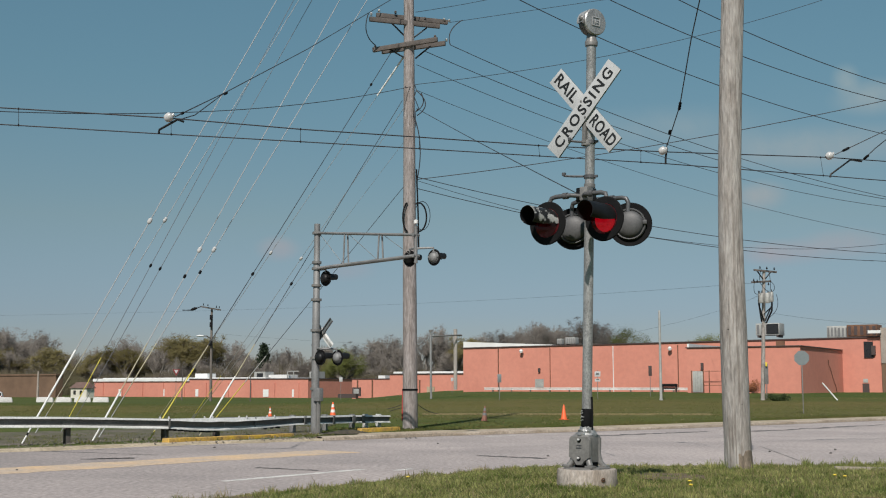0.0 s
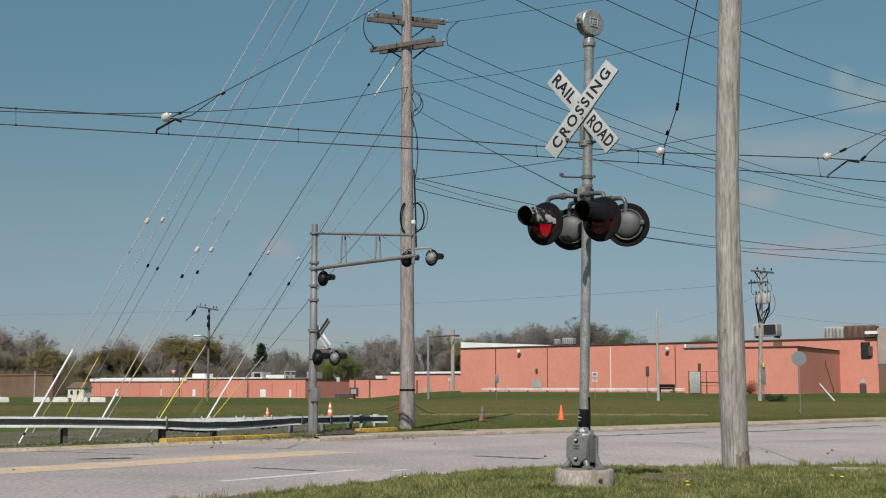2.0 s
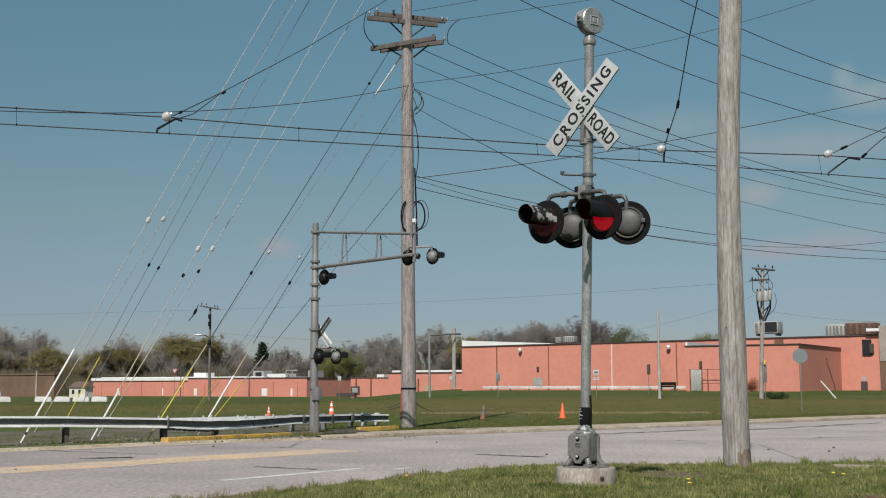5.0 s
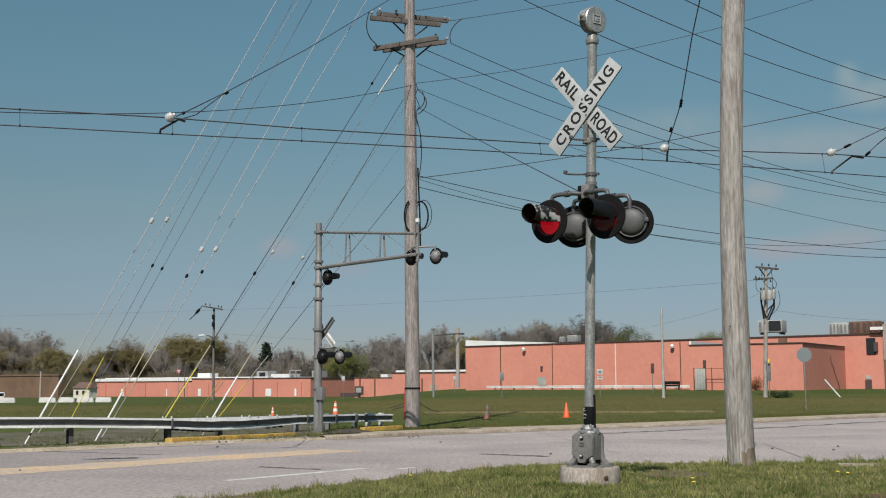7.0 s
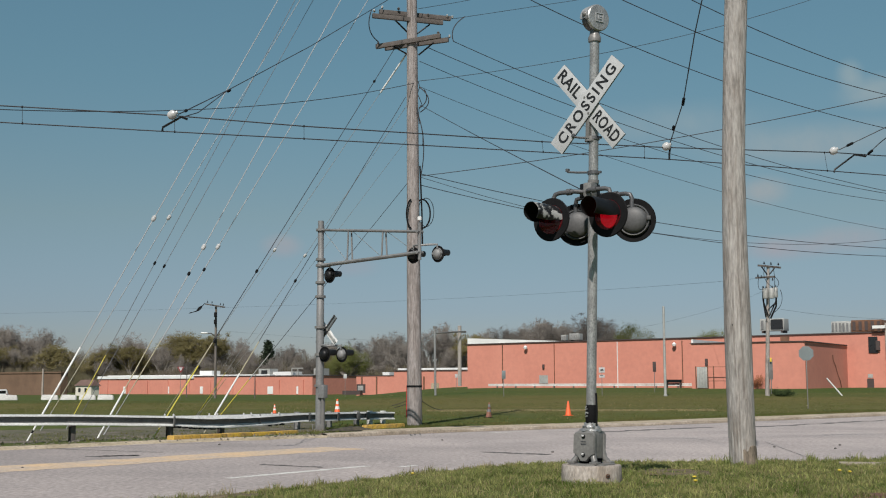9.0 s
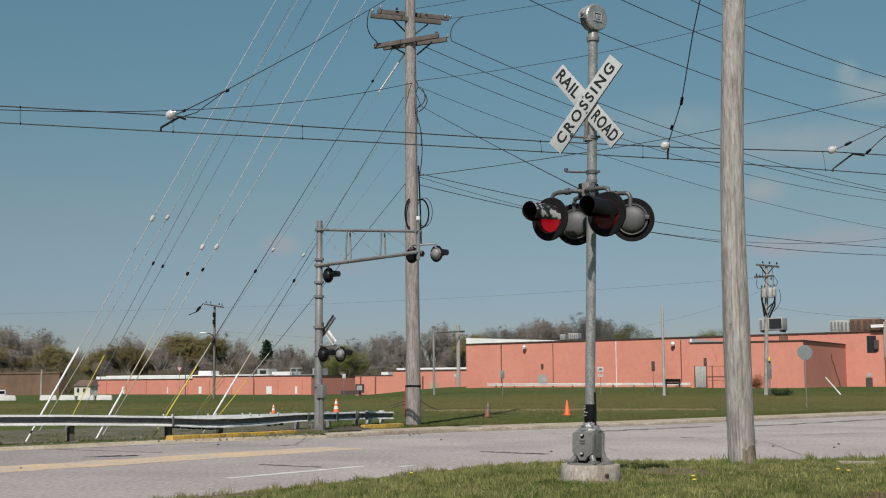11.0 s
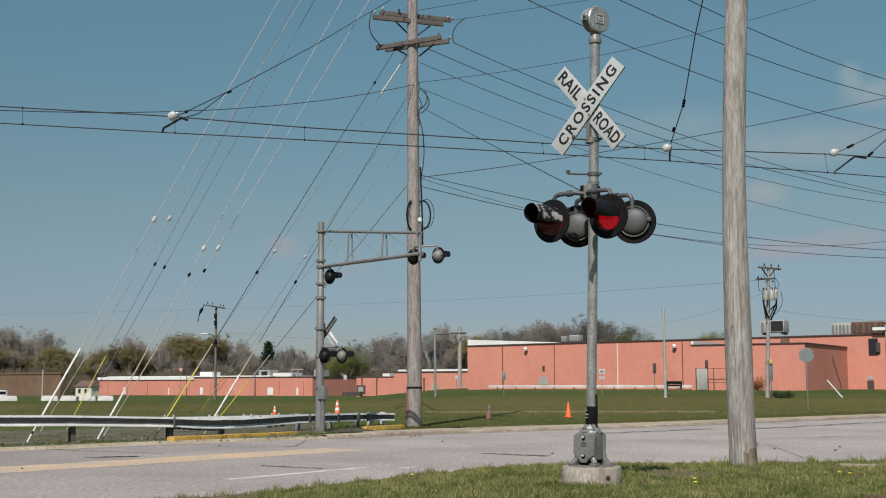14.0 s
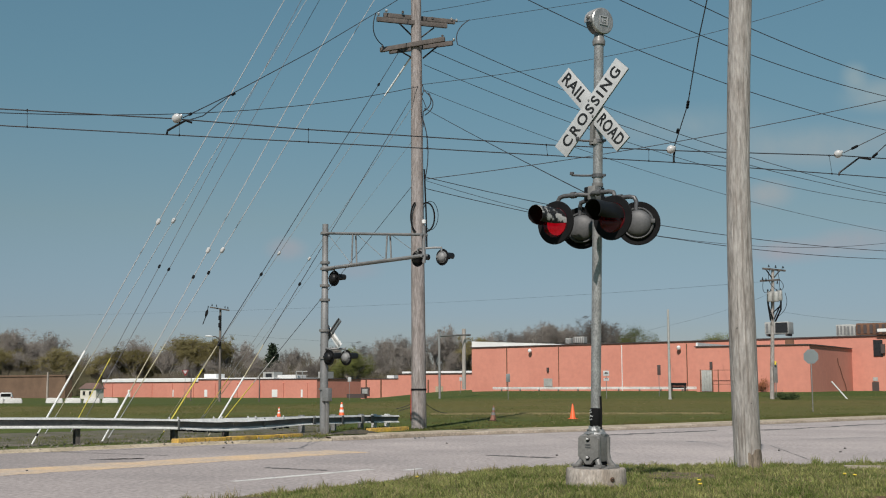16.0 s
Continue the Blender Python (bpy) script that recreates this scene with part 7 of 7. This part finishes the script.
# ---- trees ----


def grow(verts, faces, tips, rng, p, d, length, r, level, depth, droop, sides=4):
    """One branch and its children. Thick wood is round, twigs are slim blades."""
    q = p + d * length
    side = d.orthogonal().normalized()
    up = d.cross(side)
    k = len(verts)
    if level < 3:
        r2 = r * 0.68
        for c, rr in ((p, r), (q, r2)):
            for i in range(sides):
                a = 2 * math.pi * i / sides
                verts.append(c + rr * (math.cos(a) * side + math.sin(a) * up))
        for i in range(sides):
            j = (i + 1) % sides
            faces.append((k + i, k + j, k + sides + j, k + sides + i))
    else:
        w = max(0.04, r * 0.8)
        verts.extend((p + side * w, p - side * w, q))
        faces.append((k, k + 1, k + 2))
    if level >= depth:
        tips.append(q)
        return
    n = (6, 4, 4, 3, 3)[level]
    for i in range(n):
        s = 1.0 if i == 0 else rng.uniform(0.35, 1.0)
        a = rng.uniform(0, 2 * math.pi)
        spread = rng.uniform(0.3, 0.85) if i else 0.2
        nd = (d * math.cos(spread) + (side * math.cos(a) + up * math.sin(a)) * math.sin(spread))
        nd = (nd + Vector((0, 0, 0.18 - droop))).normalized()
        grow(verts, faces, tips, rng, p + d * length * s, nd, length * rng.uniform(0.58, 0.82), r * 0.58, level + 1, depth, droop, sides)


def leaf_quads(rng, centres, per, spread, size):
    v, f = [], []
    for c in centres:
        for _ in range(per):
            o = c + Vector((rng.gauss(0, spread), rng.gauss(0, spread), rng.gauss(0, spread * 0.8)))
            a = Vector((rng.gauss(0, 1), rng.gauss(0, 1), rng.gauss(0, 1))).normalized()
            b = a.orthogonal().normalized() * size * rng.uniform(0.5, 1.1)
            a = a * size * rng.uniform(0.6, 1.2)
            k = len(v)
            v.extend((o - a, o + b, o + a, o - b))
            f.append((k, k + 1, k + 2, k + 3))
    return v, f


def tree(kind, seed, h, label):
    """A tree about h metres high, standing at the origin."""
    rng = random.Random(seed)
    e = thing("tree", (0, 0, -200), label, "tree", "trees behind the stores")
    v, f, tips = [], [], []
    if kind == "conifer":
        raw("trunk", *cone_trunk(h), BARK, e)
        cs = []
        for i in range(150):
            s = i / 150
            r = h * 0.25 * (1 - s) ** 0.9 * rng.uniform(0.35, 1.0)
            a = rng.uniform(0, 6.283)
            cs.append(Vector((r * math.cos(a), r * math.sin(a), h * (0.12 + 0.88 * s))))
        raw("crown", *leaf_quads(rng, cs, 34, 0.32, 0.2), NEEDLE, e)
        return e
    trunk_h = h * rng.uniform(0.2, 0.28)
    d = Vector((rng.uniform(-0.08, 0.08), rng.uniform(-0.08, 0.08), 1)).normalized()
    grow(v, f, tips, rng, Vector((0, 0, 0)), d, trunk_h, h * 0.02, 0, 5 if kind in ("bare", "ochre") else 4, 0.02 if kind != "willow" else 0.22)
    top = max(q.z for q in v)
    k = h / top
    v = [q * k for q in v]
    tips = [q * k for q in tips]
    raw("trunk", *cone_trunk(h * 0.5), BARK, e)
    raw("branchwork", v, f, BRANCH if kind == "bare" else TWIG, e)
    if kind == "bare":
        raw("crown", *twig_blades(rng, tips, 8, h * 0.075), TWIG, e)
        raw("foliage", *leaf_quads(rng, tips[::3], 1, 0.35, 0.1), BUD_OCHRE, e)
    else:
        pick = tips if kind == "ochre" or len(tips) < 1500 else tips[::2]
        if kind == "ochre":
            raw("twigwork", *twig_blades(rng, tips, 14, h * 0.085), BUD_OCHRE, e)
        m = LEAF_GREEN if kind == "green" else BUD_OCHRE
        raw("crown", *leaf_quads(rng, pick, 90 if kind == "green" else 5, 0.6 if kind == "green" else 0.4, 0.095 if kind == "green" else 0.045), m, e)
    return e


def cone_trunk(h):
    v, f = [], []
    n = 7
    for z, r in ((-0.5, h * 0.035), (h * 0.25, h * 0.026), (h, h * 0.008)):
        for i in range(n):
            a = 2 * math.pi * i / n
            v.append((r * math.cos(a), r * math.sin(a), z))
    for k in (0, n):
        for i in range(n):
            j = (i + 1) % n
            f.append((k + i, k + j, k + n + j, k + n + i))
    return v, f


def twig_blades(rng, tips, per, ln):
    v, f = [], []
    for c in tips:
        for _ in range(per):
            d = Vector((rng.gauss(0, 1), rng.gauss(0, 1), rng.gauss(0.5, 0.8))).normalized()
            s = d.orthogonal().normalized() * 0.026
            k = len(v)
            v.extend((c + s, c - s, c + d * ln * rng.uniform(0.5, 1.2)))
            f.append((k, k + 1, k + 2))
    return v, f


def thicket(rng, count, xs, ys, top, ln):
    """Leafless saplings: slim upright shoots, fewer towards the top."""
    v, f = [], []
    for _ in range(count):
        x = rng.uniform(*xs)
        c = Vector((x, rng.uniform(*ys), -1.2 + top * (0.75 + 0.5 * noise.noise((x * 0.12, top, 0)) + 0.3 * noise.noise((x * 0.5, top, 4))) * rng.random() ** 1.25))
        d = Vector((rng.gauss(0, 0.45), rng.gauss(0, 0.3), 1)).normalized() * ln * rng.uniform(0.5, 1.3)
        w = rng.uniform(0.04, 0.085)
        k = len(v)
        v.extend((c - Vector((w, 0, 0)), c + Vector((w, 0.02, 0)), c + d))
        f.append((k, k + 1, k + 2))
    return v, f


BARE = "tall bare grey-brown tree with fine twigs"
OCHRE = "rounded tree with ochre spring buds"
KINDS = {
    "bare": [tree("bare", s, 16, BARE) for s in (1, 2, 3, 4)],
    "ochre": [tree("ochre", s, 10, OCHRE) for s in (11, 12, 13)],
    "green": [tree("green", s, 12, "leafy tree with young green leaves") for s in (21, 22)],
    "conifer": [tree("conifer", 31, 11, "dark pointed conifer among bare trees")],
}
USED = set()


def plant(kind, i, x, y, h, z=None, slim=1.0):
    src = KINDS[kind][i % len(KINDS[kind])]
    base = {"bare": 16, "ochre": 10, "green": 12, "conifer": 11}[kind]
    z = field_z(x, y) if z is None else z
    m = pose(x, y, z, 0, 0, (i * 77) % 360) @ Matrix.Diagonal((slim * h / base, slim * h / base, h / base, 1))
    if src.name in USED:
        return copy_thing(src, m)
    USED.add(src.name)
    src.matrix_basis = m
    return src


TOPS = [(-160, 15.0), (-143.514, 19.593), (-132.495, 18.679), (-119.508, 13.754),
        (-106.81, 16.671), (-80.325, 18.131), (-64.751, 17.036),
        (-52.793, 12.662), (-44.607, 15.212), (-24.524, 18.862),
        (6.589, 19.227), (32.217, 19.593), (80, 12)]


def woods():
    rng = random.Random(4)
    i = 0
    x = -165.0
    while x < 45:
        h = lerp_knots(TOPS, x)
        plant("bare", i, x, 385 + rng.uniform(-12, 20), h * rng.uniform(0.9, 1.06), -1.1)
        i += 1
        x += rng.uniform(3.2, 5.6)
    x = -160.0
    while x < 12:
        h = lerp_knots(TOPS, x) * rng.uniform(0.5, 0.76)
        plant("ochre" if rng.random() < (0.6 if x < -46 else 0.08) else "bare", i, x, 352 + rng.uniform(-8, 14), h, -1.1, rng.uniform(0.95, 1.3))
        i += 1
        x += rng.uniform(2.6, 4.6)
    for px, py, h in ((-147, 375, 20.5), (-139, 372, 20.0), (-131, 374, 19.4), (-126, 370, 18.0), (-104, 372, 16.5), (-49.5, 338, 9.5), (-54.0, 339, 10.0)):
        plant("bare", i, px, py, h, -1.1, 1.15)
        i += 1
    plant("conifer", 0, -51.937, 345, 14.4, -1.1, 1.2)
    plant("green", 0, -28.063, 330, 12.615, -1.1)
    for px, h, k in ((7.249, 11.4, "bare"), (8.865, 11.4, "bare"), (12.102, 12.2, "bare"), (16.896, 12.2, "bare"), (18.702, 13, "bare"), (22.535, 13, "bare"), (30.7, 14.2, "bare"), (33.541, 12, "bare"), (9.981, 11.2, "bare"), (14.381, 12, "bare"), (20.342, 13.643, "bare"), (26.287, 14.2, "bare"),
                     (29.245, 14.26, "bare"), (32.261, 13, "bare"), (24.37, 13, "bare"), (17.702, 12.6, "bare"),
                     (33.344, 10.648, "green"),
                     (48.051, 9.729, "green")):
        plant(k, i, px, 250 if k != "green" else 215, h + (0.25 if k == "bare" else 0), 0.4, 1.0 if k != "green" else 0.85)
        i += 1
    # low brush that closes the foot of the wood
    v, f = thicket(rng, 42000, (-175, 60), (362, 410), 10.5, 2.6)
    v2, f2 = thicket(rng, 36000, (-170, 30), (332, 350), 6.5, 1.9)
    f += [tuple(i + len(v) for i in q) for q in f2]
    v += v2
    ob = raw("woodland_brush", v, f, BRUSH)
    tagged(ob, "brown leafless brush at the foot of the far wood", "brush", kind="stuff")


woods()



def shrub(at, w, h, m, label, seed):
    """A low loose shrub of stems and small leaves."""
    rng = random.Random(seed)
    e = thing("shrub", at, label, "shrub")
    v, f = [], []
    tips = []
    for _ in range(22):
        q = Vector((rng.gauss(0, w * 0.28), rng.gauss(0, w * 0.2), h * rng.uniform(0.35, 1.0)))
        k = len(v)
        v.extend((Vector((-0.012, 0, -0.05)), Vector((0.012, 0, -0.05)), q))
        f.append((k, k + 1, k + 2))
        tips += [q, q * 0.75, q * 0.5]
    raw("stems", v, f, BARK, e)
    raw("foliage", *leaf_quads(rng, tips, 30, w * 0.09, 0.05), m, e)


shrub(on_field(30.2, 116.5), 1.7, 1.25, DRY_LEAF, "dry reddish shrub at the foot of the store wall", 1)
# dark clump added where the pole's transformers cast their shadow on the grass
shrub(on_field(24.75, 88.4), 1.15, 0.42, SHADOW_LEAF, "low dark clump in place of the pole's cast shadow", 2)

# ---- near grass ----


def blades(name, area, count, lo, hi, m, label, seed, lean=0.5, keep=None):
    rng = np.random.default_rng(seed)
    x = rng.uniform(area[0], area[1], count)
    y = rng.uniform(area[2], area[3], count)
    v, f = [], []
    for px, py in zip(x, y):
        edge = lerp_knots(NEAR_EDGE, px)
        if py > edge - 0.02:
            continue
        dens = noise.noise((px * 0.9, py * 0.9, seed)) + 0.7 * noise.noise((px * 3.5, py * 2.5, seed + 9))
        if rng.random() > 0.72 + 0.5 * dens:
            continue
        if (px - 1.66) ** 2 + (py - 14.0) ** 2 < 0.37 ** 2 or (keep and not keep(px, py)):
            continue
        h = rng.uniform(lo, hi) * max(0.2, 0.85 + 0.9 * noise.noise((px * 1.7, py * 1.7, 3.0)) + 1.5 * noise.noise((px * 5.5, py * 3.0, 8.0))) * (1.1 if edge - py < 0.5 else 1.0)
        a = rng.uniform(0, 6.283)
        w = rng.uniform(0.003, 0.006)
        dx, dy = math.cos(a) * w, math.sin(a) * w
        b = rng.uniform(0, 6.283)
        l = h * rng.uniform(0.1, lean)
        z = verge_z(px, py)
        k = len(v)
        v.extend(((px - dx, py - dy, z - 0.01), (px + dx, py + dy, z - 0.01),
                  (px + dx * 0.7 + math.cos(b) * l * 0.4, py + dy * 0.7 + math.sin(b) * l * 0.4, z + h * 0.6),
                  (px - dx * 0.7 + math.cos(b) * l * 0.4, py - dy * 0.7 + math.sin(b) * l * 0.4, z + h * 0.6),
                  (px + math.cos(b) * l, py + math.sin(b) * l, z + h)))
        f.extend(((k, k + 1, k + 2, k + 3), (k + 3, k + 2, k + 4)))
    ob = raw(name, v, f, m)
    return tagged(ob, label, "grass", kind="stuff")


def off_soil(x, y):
    """Sparse where the soil is bare."""
    d = ((x - 2.95) / 0.45 + 0.3 * noise.noise((x * 5, y * 5, 1))) ** 2 + ((y - 15.6) / 0.95) ** 2
    d = min(d, ((x + 2.35) / 0.55) ** 2 + ((y - 14.4) / 0.6) ** 2)
    return d > 0.75 + 0.5 * noise.noise((x * 6, y * 3, 4)) or math.sin(x * 91.7) * math.sin(y * 57.3) > 0.75


blades("grass_blades", (-4.2, 9.5, 11.2, 21.2), 230000, 0.025, 0.062, BLADE, "green tufted spring grass on the roadside bank", 1, 1.3, off_soil)
blades("dry_grass_blades", (-4.2, 9.5, 11.2, 21.2), 60000, 0.02, 0.06, BLADE_DRY, "dry straw-coloured grass among the green", 2, 1.4, off_soil)


blades("pole_foot_grass", (4.0, 5.1, 18.0, 19.1), 1800, 0.06, 0.16, BLADE, "long grass round the foot of the wooden pole", 5, 0.6,
       lambda x, y: 0.2 < math.hypot(x - near_base.x, y - near_base.y) < 0.5)
blades("edge_weeds", (6.0, 9.8, 19.6, 21.3), 6000, 0.05, 0.12, BLADE, "taller weeds along the edge of the bank", 6, 0.5)
blades("edge_weeds", (-3.2, 1.0, 13.5, 19.8), 9000, 0.05, 0.10, BLADE_DRY, "dry weeds along the edge of the bank", 7, 0.6,
       lambda x, y: lerp_knots(NEAR_EDGE, x) - y < 0.6)


def far_tufts():
    """Longer grass along the far kerb and round the pole feet."""
    rng = random.Random(12)
    v, f = [], []
    for _ in range(32000):
        x = rng.uniform(-16, 30)
        y = lerp_knots(FAR_EDGE, x) + 2.6 + abs(rng.gauss(0, 1.8))
        if x < -2.5:
            y = lerp_knots(FAR_EDGE, x) + rng.uniform(0.8, 9.0)
        if noise.noise((x * 0.7, y * 0.7, 0)) < -0.05:
            continue
        h = rng.uniform(0.05, 0.2)
        a = rng.uniform(0, 6.28)
        w = rng.uniform(0.01, 0.03)
        z = field_z(x, y)
        h *= 0.42 if x > -2.5 else 0.4
        k = len(v)
        v.extend(((x - w * math.cos(a), y - w * math.sin(a), z - 0.02), (x + w * math.cos(a), y + w * math.sin(a), z - 0.02),
                  (x + rng.gauss(0, 0.05), y + rng.gauss(0, 0.05), z + h)))
        f.append((k, k + 1, k + 2))
    tagged(raw("kerb_grass", v, f, BLADE_FAR), "ragged grass tufts along the far kerb", "grass", kind="stuff")


far_tufts()


def field_tufts():
    """Short uneven tufts over the mown field."""
    rng = np.random.default_rng(21)
    n = 150000
    y = 40 + 75 * rng.random(n) ** 1.3
    x = (rng.random(n) * 0.84 - 0.43) * y
    a, w, h = rng.uniform(0, 6.283, n), rng.uniform(0.012, 0.035, n), rng.uniform(0.015, 0.055, n)
    lx, ly = rng.normal(0, 0.03, n), rng.normal(0, 0.03, n)
    groups = {"green": ([], []), "dry": ([], [])}
    for i in range(n):
        px, py = float(x[i]), float(y[i])
        if py < lerp_knots(FAR_EDGE, px) + 3.0:
            continue
        k = noise.noise((px * 0.5, py * 0.12, 2.0)) + 0.6 * noise.noise((px * 1.9, py * 0.5, 5.0))
        if rng.random() > 0.5 + 0.9 * k:
            continue
        v, f = groups["dry" if rng.random() < 0.03 + 0.1 * k else "green"]
        z, q = field_z(px, py), len(v)
        dx, dy = w[i] * math.cos(a[i]), w[i] * math.sin(a[i])
        v.extend(((px - dx, py - dy, z - 0.01), (px + dx, py + dy, z - 0.01), (px + lx[i], py + ly[i], z + h[i])))
        f.append((q, q + 1, q + 2))
    tagged(raw("field_grass", *groups["green"], BLADE_FAR), "short green tufts over the mown field", "grass", kind="stuff")
    tagged(raw("dry_field_grass", *groups["dry"], BLADE_DRY), "short dry tufts over the mown field", "grass", kind="stuff")


field_tufts()


def dandelions():
    for x, y in ((2.702, 13.2), (2.61, 12.7), (-0.451, 15.5), (4.637, 13.9), (4.585, 14.1)):
        z = verge_z(x, y)
        e = thing("dandelion", (x, y, z), "yellow dandelion flower in the grass", "flower", "dandelions")
        bm = bmesh.new()
        tube(bm, [(0, 0, -0.01), (0.004, 0, 0.05), (0.0, 0.004, 0.1)], 0.003, 5)
        part("stalk", bm, LEAF_GREEN, e)
        bm = bmesh.new()
        lathe(bm, [(0, 0.098), (0.014, 0.1), (0.024, 0.112), (0.016, 0.12), (0, 0.122)], 10)
        part("bloom", bm, YELLOW_SIGN, e)


dandelions()


def bare_patch():
    """Trampled bare soil beside the foundation and at the bank's edge."""
    for c, w, d in ((Vector((2.95, 15.6, 0)), 0.5, 1.05), (Vector((-2.35, 14.4, 0)), 0.6, 0.65)):
        soil_sheet(c, w, d)


def soil_sheet(c, w, d):
    bm = bmesh.new()
    ring = [bm.verts.new((c.x + w * math.cos(a) * (1 + 0.25 * noise.noise((math.cos(a), math.sin(a), 1))), c.y + d * math.sin(a), verge_z(c.x, c.y + d * math.sin(a)) + 0.008)) for a in (2 * math.pi * i / 28 for i in range(28))]
    bm.faces.new(ring)
    tagged(link_mesh("soil_patch", bm, SOIL), "bare trampled soil patch in the grass", "soil", kind="structure")


bare_patch()


def old_strip():
    """Thin old concrete edging half sunk in the grass."""
    bm = bmesh.new()
    a, b = Vector((5.83, 17.899, 0.19)), Vector((6.762, 17.657, 0.19))
    d = (b - a).normalized()
    mm = Matrix((d, Vector((-d.y, d.x, 0)), Vector((0, 0, 1)))).transposed().to_4x4()
    mm.translation = (a + b) / 2
    mm.translation.z = verge_z(mm.translation.x, mm.translation.y) + 0.005
    box(bm, (b - a).length, 0.5, 0.08, mm, 0.01)
    tagged(link_mesh("edging", bm, KERB_STONE), "old pale concrete edging half sunk in grass", "edging", kind="structure")
    bm = bmesh.new()
    c = Vector((4.576, 11.677, 0.25))
    bm.faces.new([bm.verts.new((c.x + 0.62 * math.cos(a), c.y + 0.72 * math.sin(a), verge_z(c.x, c.y + 0.72 * math.sin(a)) + 0.012)) for a in (2 * math.pi * i / 24 for i in range(24))])
    tagged(link_mesh("soil_patch", bm, RUST), "reddish bare soil patch in the grass", "soil", kind="structure")


old_strip()


def tarp():
    """Black sheeting bunched on the ground beside the cantilever mast."""
    bm = bmesh.new()
    c = Vector((-2.775, 34.459, 0.03))
    n, m = 16, 6
    rows = []
    for i in range(n + 1):
        s = i / n
        rows.append([bm.verts.new((-0.7 + 1.4 * s, -0.25 + 0.5 * j / m, 0.02 + 0.13 * math.sin(math.pi * s) ** 0.6 * math.sin(math.pi * j / m) * (0.8 + 0.5 * noise.noise((s * 7, j, 0))))) for j in range(m + 1)])
    for a, b in zip(rows, rows[1:]):
        for j in range(m):
            bm.faces.new((a[j], b[j], b[j + 1], a[j + 1]))
    ob = link_mesh("black_sheeting", bm, SHEETING)
    ob.matrix_basis = pose(c.x, c.y, c.z, 0, 0, 30)
    tagged(ob, "black plastic sheeting bunched on the verge", "sheeting")


tarp()

# ---- rag that swings from the far pole's crossarm ----


def rag():
    e = thing("hanging_rag", (-40.862, 198.9, 14.585), "dark torn strip hanging from the far crossarm", "rag")
    bm = bmesh.new()
    pts = [(0.3, 0.0, 0.03), (0.0, 0, 0.0), (-0.35, 0.02, -0.02)]
    tube(bm, pts, 0.07, 6)
    lathe(bm, [(0, 0), (0.12, 0.1), (0.26, 0.5), (0.22, 0.95), (0.08, 1.35), (0, 1.4)], 8, pose(-0.3, 0, 0, 0, -90) @ Matrix.Diagonal((1, 0.45, 1, 1)))
    part("cloth", bm, BLACK_DULL, e, "bunched dark cloth")
    bm = bmesh.new()
    lathe(bm, [(0, 0), (0.09, 0.1), (0.06, 0.7), (0.09, 1.1), (0.03, 1.35), (0, 1.4)], 6, pose(0, 0, 0, 0, -90) @ Matrix.Diagonal((1, 0.4, 1, 1)))
    t = part("tail", bm, BLACK_DULL, e, "thin trailing end")
    t.matrix_basis = pose(-1.6, 0, 0)
    return e, t


RAG, RAG_TAIL = rag()


# ---- what moves ----
def motions():
    # the signal's two lamps light in turn; each bulb plate turns to the glass or away from it
    changes = [0.30, 0.93, 1.57, 2.21, 2.86, 3.53, 4.15, 4.79, 5.43, 6.08, 6.73, 7.39, 8.04, 8.68, 9.31, 9.95, 10.60, 11.24, 11.88, 12.54, 13.17, 13.82, 14.46, 15.10, 15.75]
    centre = (-0.03, 0.046, -0.012)
    for i, plate in enumerate(PLATES):
        lit = i == 1          # the lamp beside the mast is lit first
        rows = [(0, 0 if lit else -172)]
        for t in changes:
            rows += [(t - 0.025, 0 if lit else -172), (t, -86), (t + 0.025, -172 if lit else 0)]
            lit = not lit
        rows.append((16.0, 0 if lit else -172))
        walk(plate, [(t, pose(*centre, 0, 0, a)) for t, a in rows])
    swing = [(0, 18, 0), (0.5, 30, 5), (1, 42, 15), (1.5, 55, 40), (2, 60, 42), (2.5, 66, 50), (3, 58, 42), (3.5, 66, 55), (4, 76, 60), (4.2, 72, 60), (5.2, 64, 52),
             (6.3, 60, 50), (7, 50, 45), (7.5, 46, 40), (8, 45, 22), (8.5, 40, 12), (9, 44, 15), (9.2, 46, 18), (10.2, 52, 30), (11.3, 50, 15), (11.5, 52, 10), (12.2, 62, 0), (13, 80, 68),
             (13.5, 72, 76), (14, 64, 80), (14.5, 60, 76), (15, 60, 75), (15.6, 70, 72), (16, 76, 70)]
    at = RAG.matrix_basis.translation.copy()
    walk(RAG, [(t, pose(*at, 0, -a, 0)) for t, a, b in swing])
    walk(RAG_TAIL, [(t, pose(-1.6, 0, 0, 0, a - b, 0)) for t, a, b in swing])


motions()
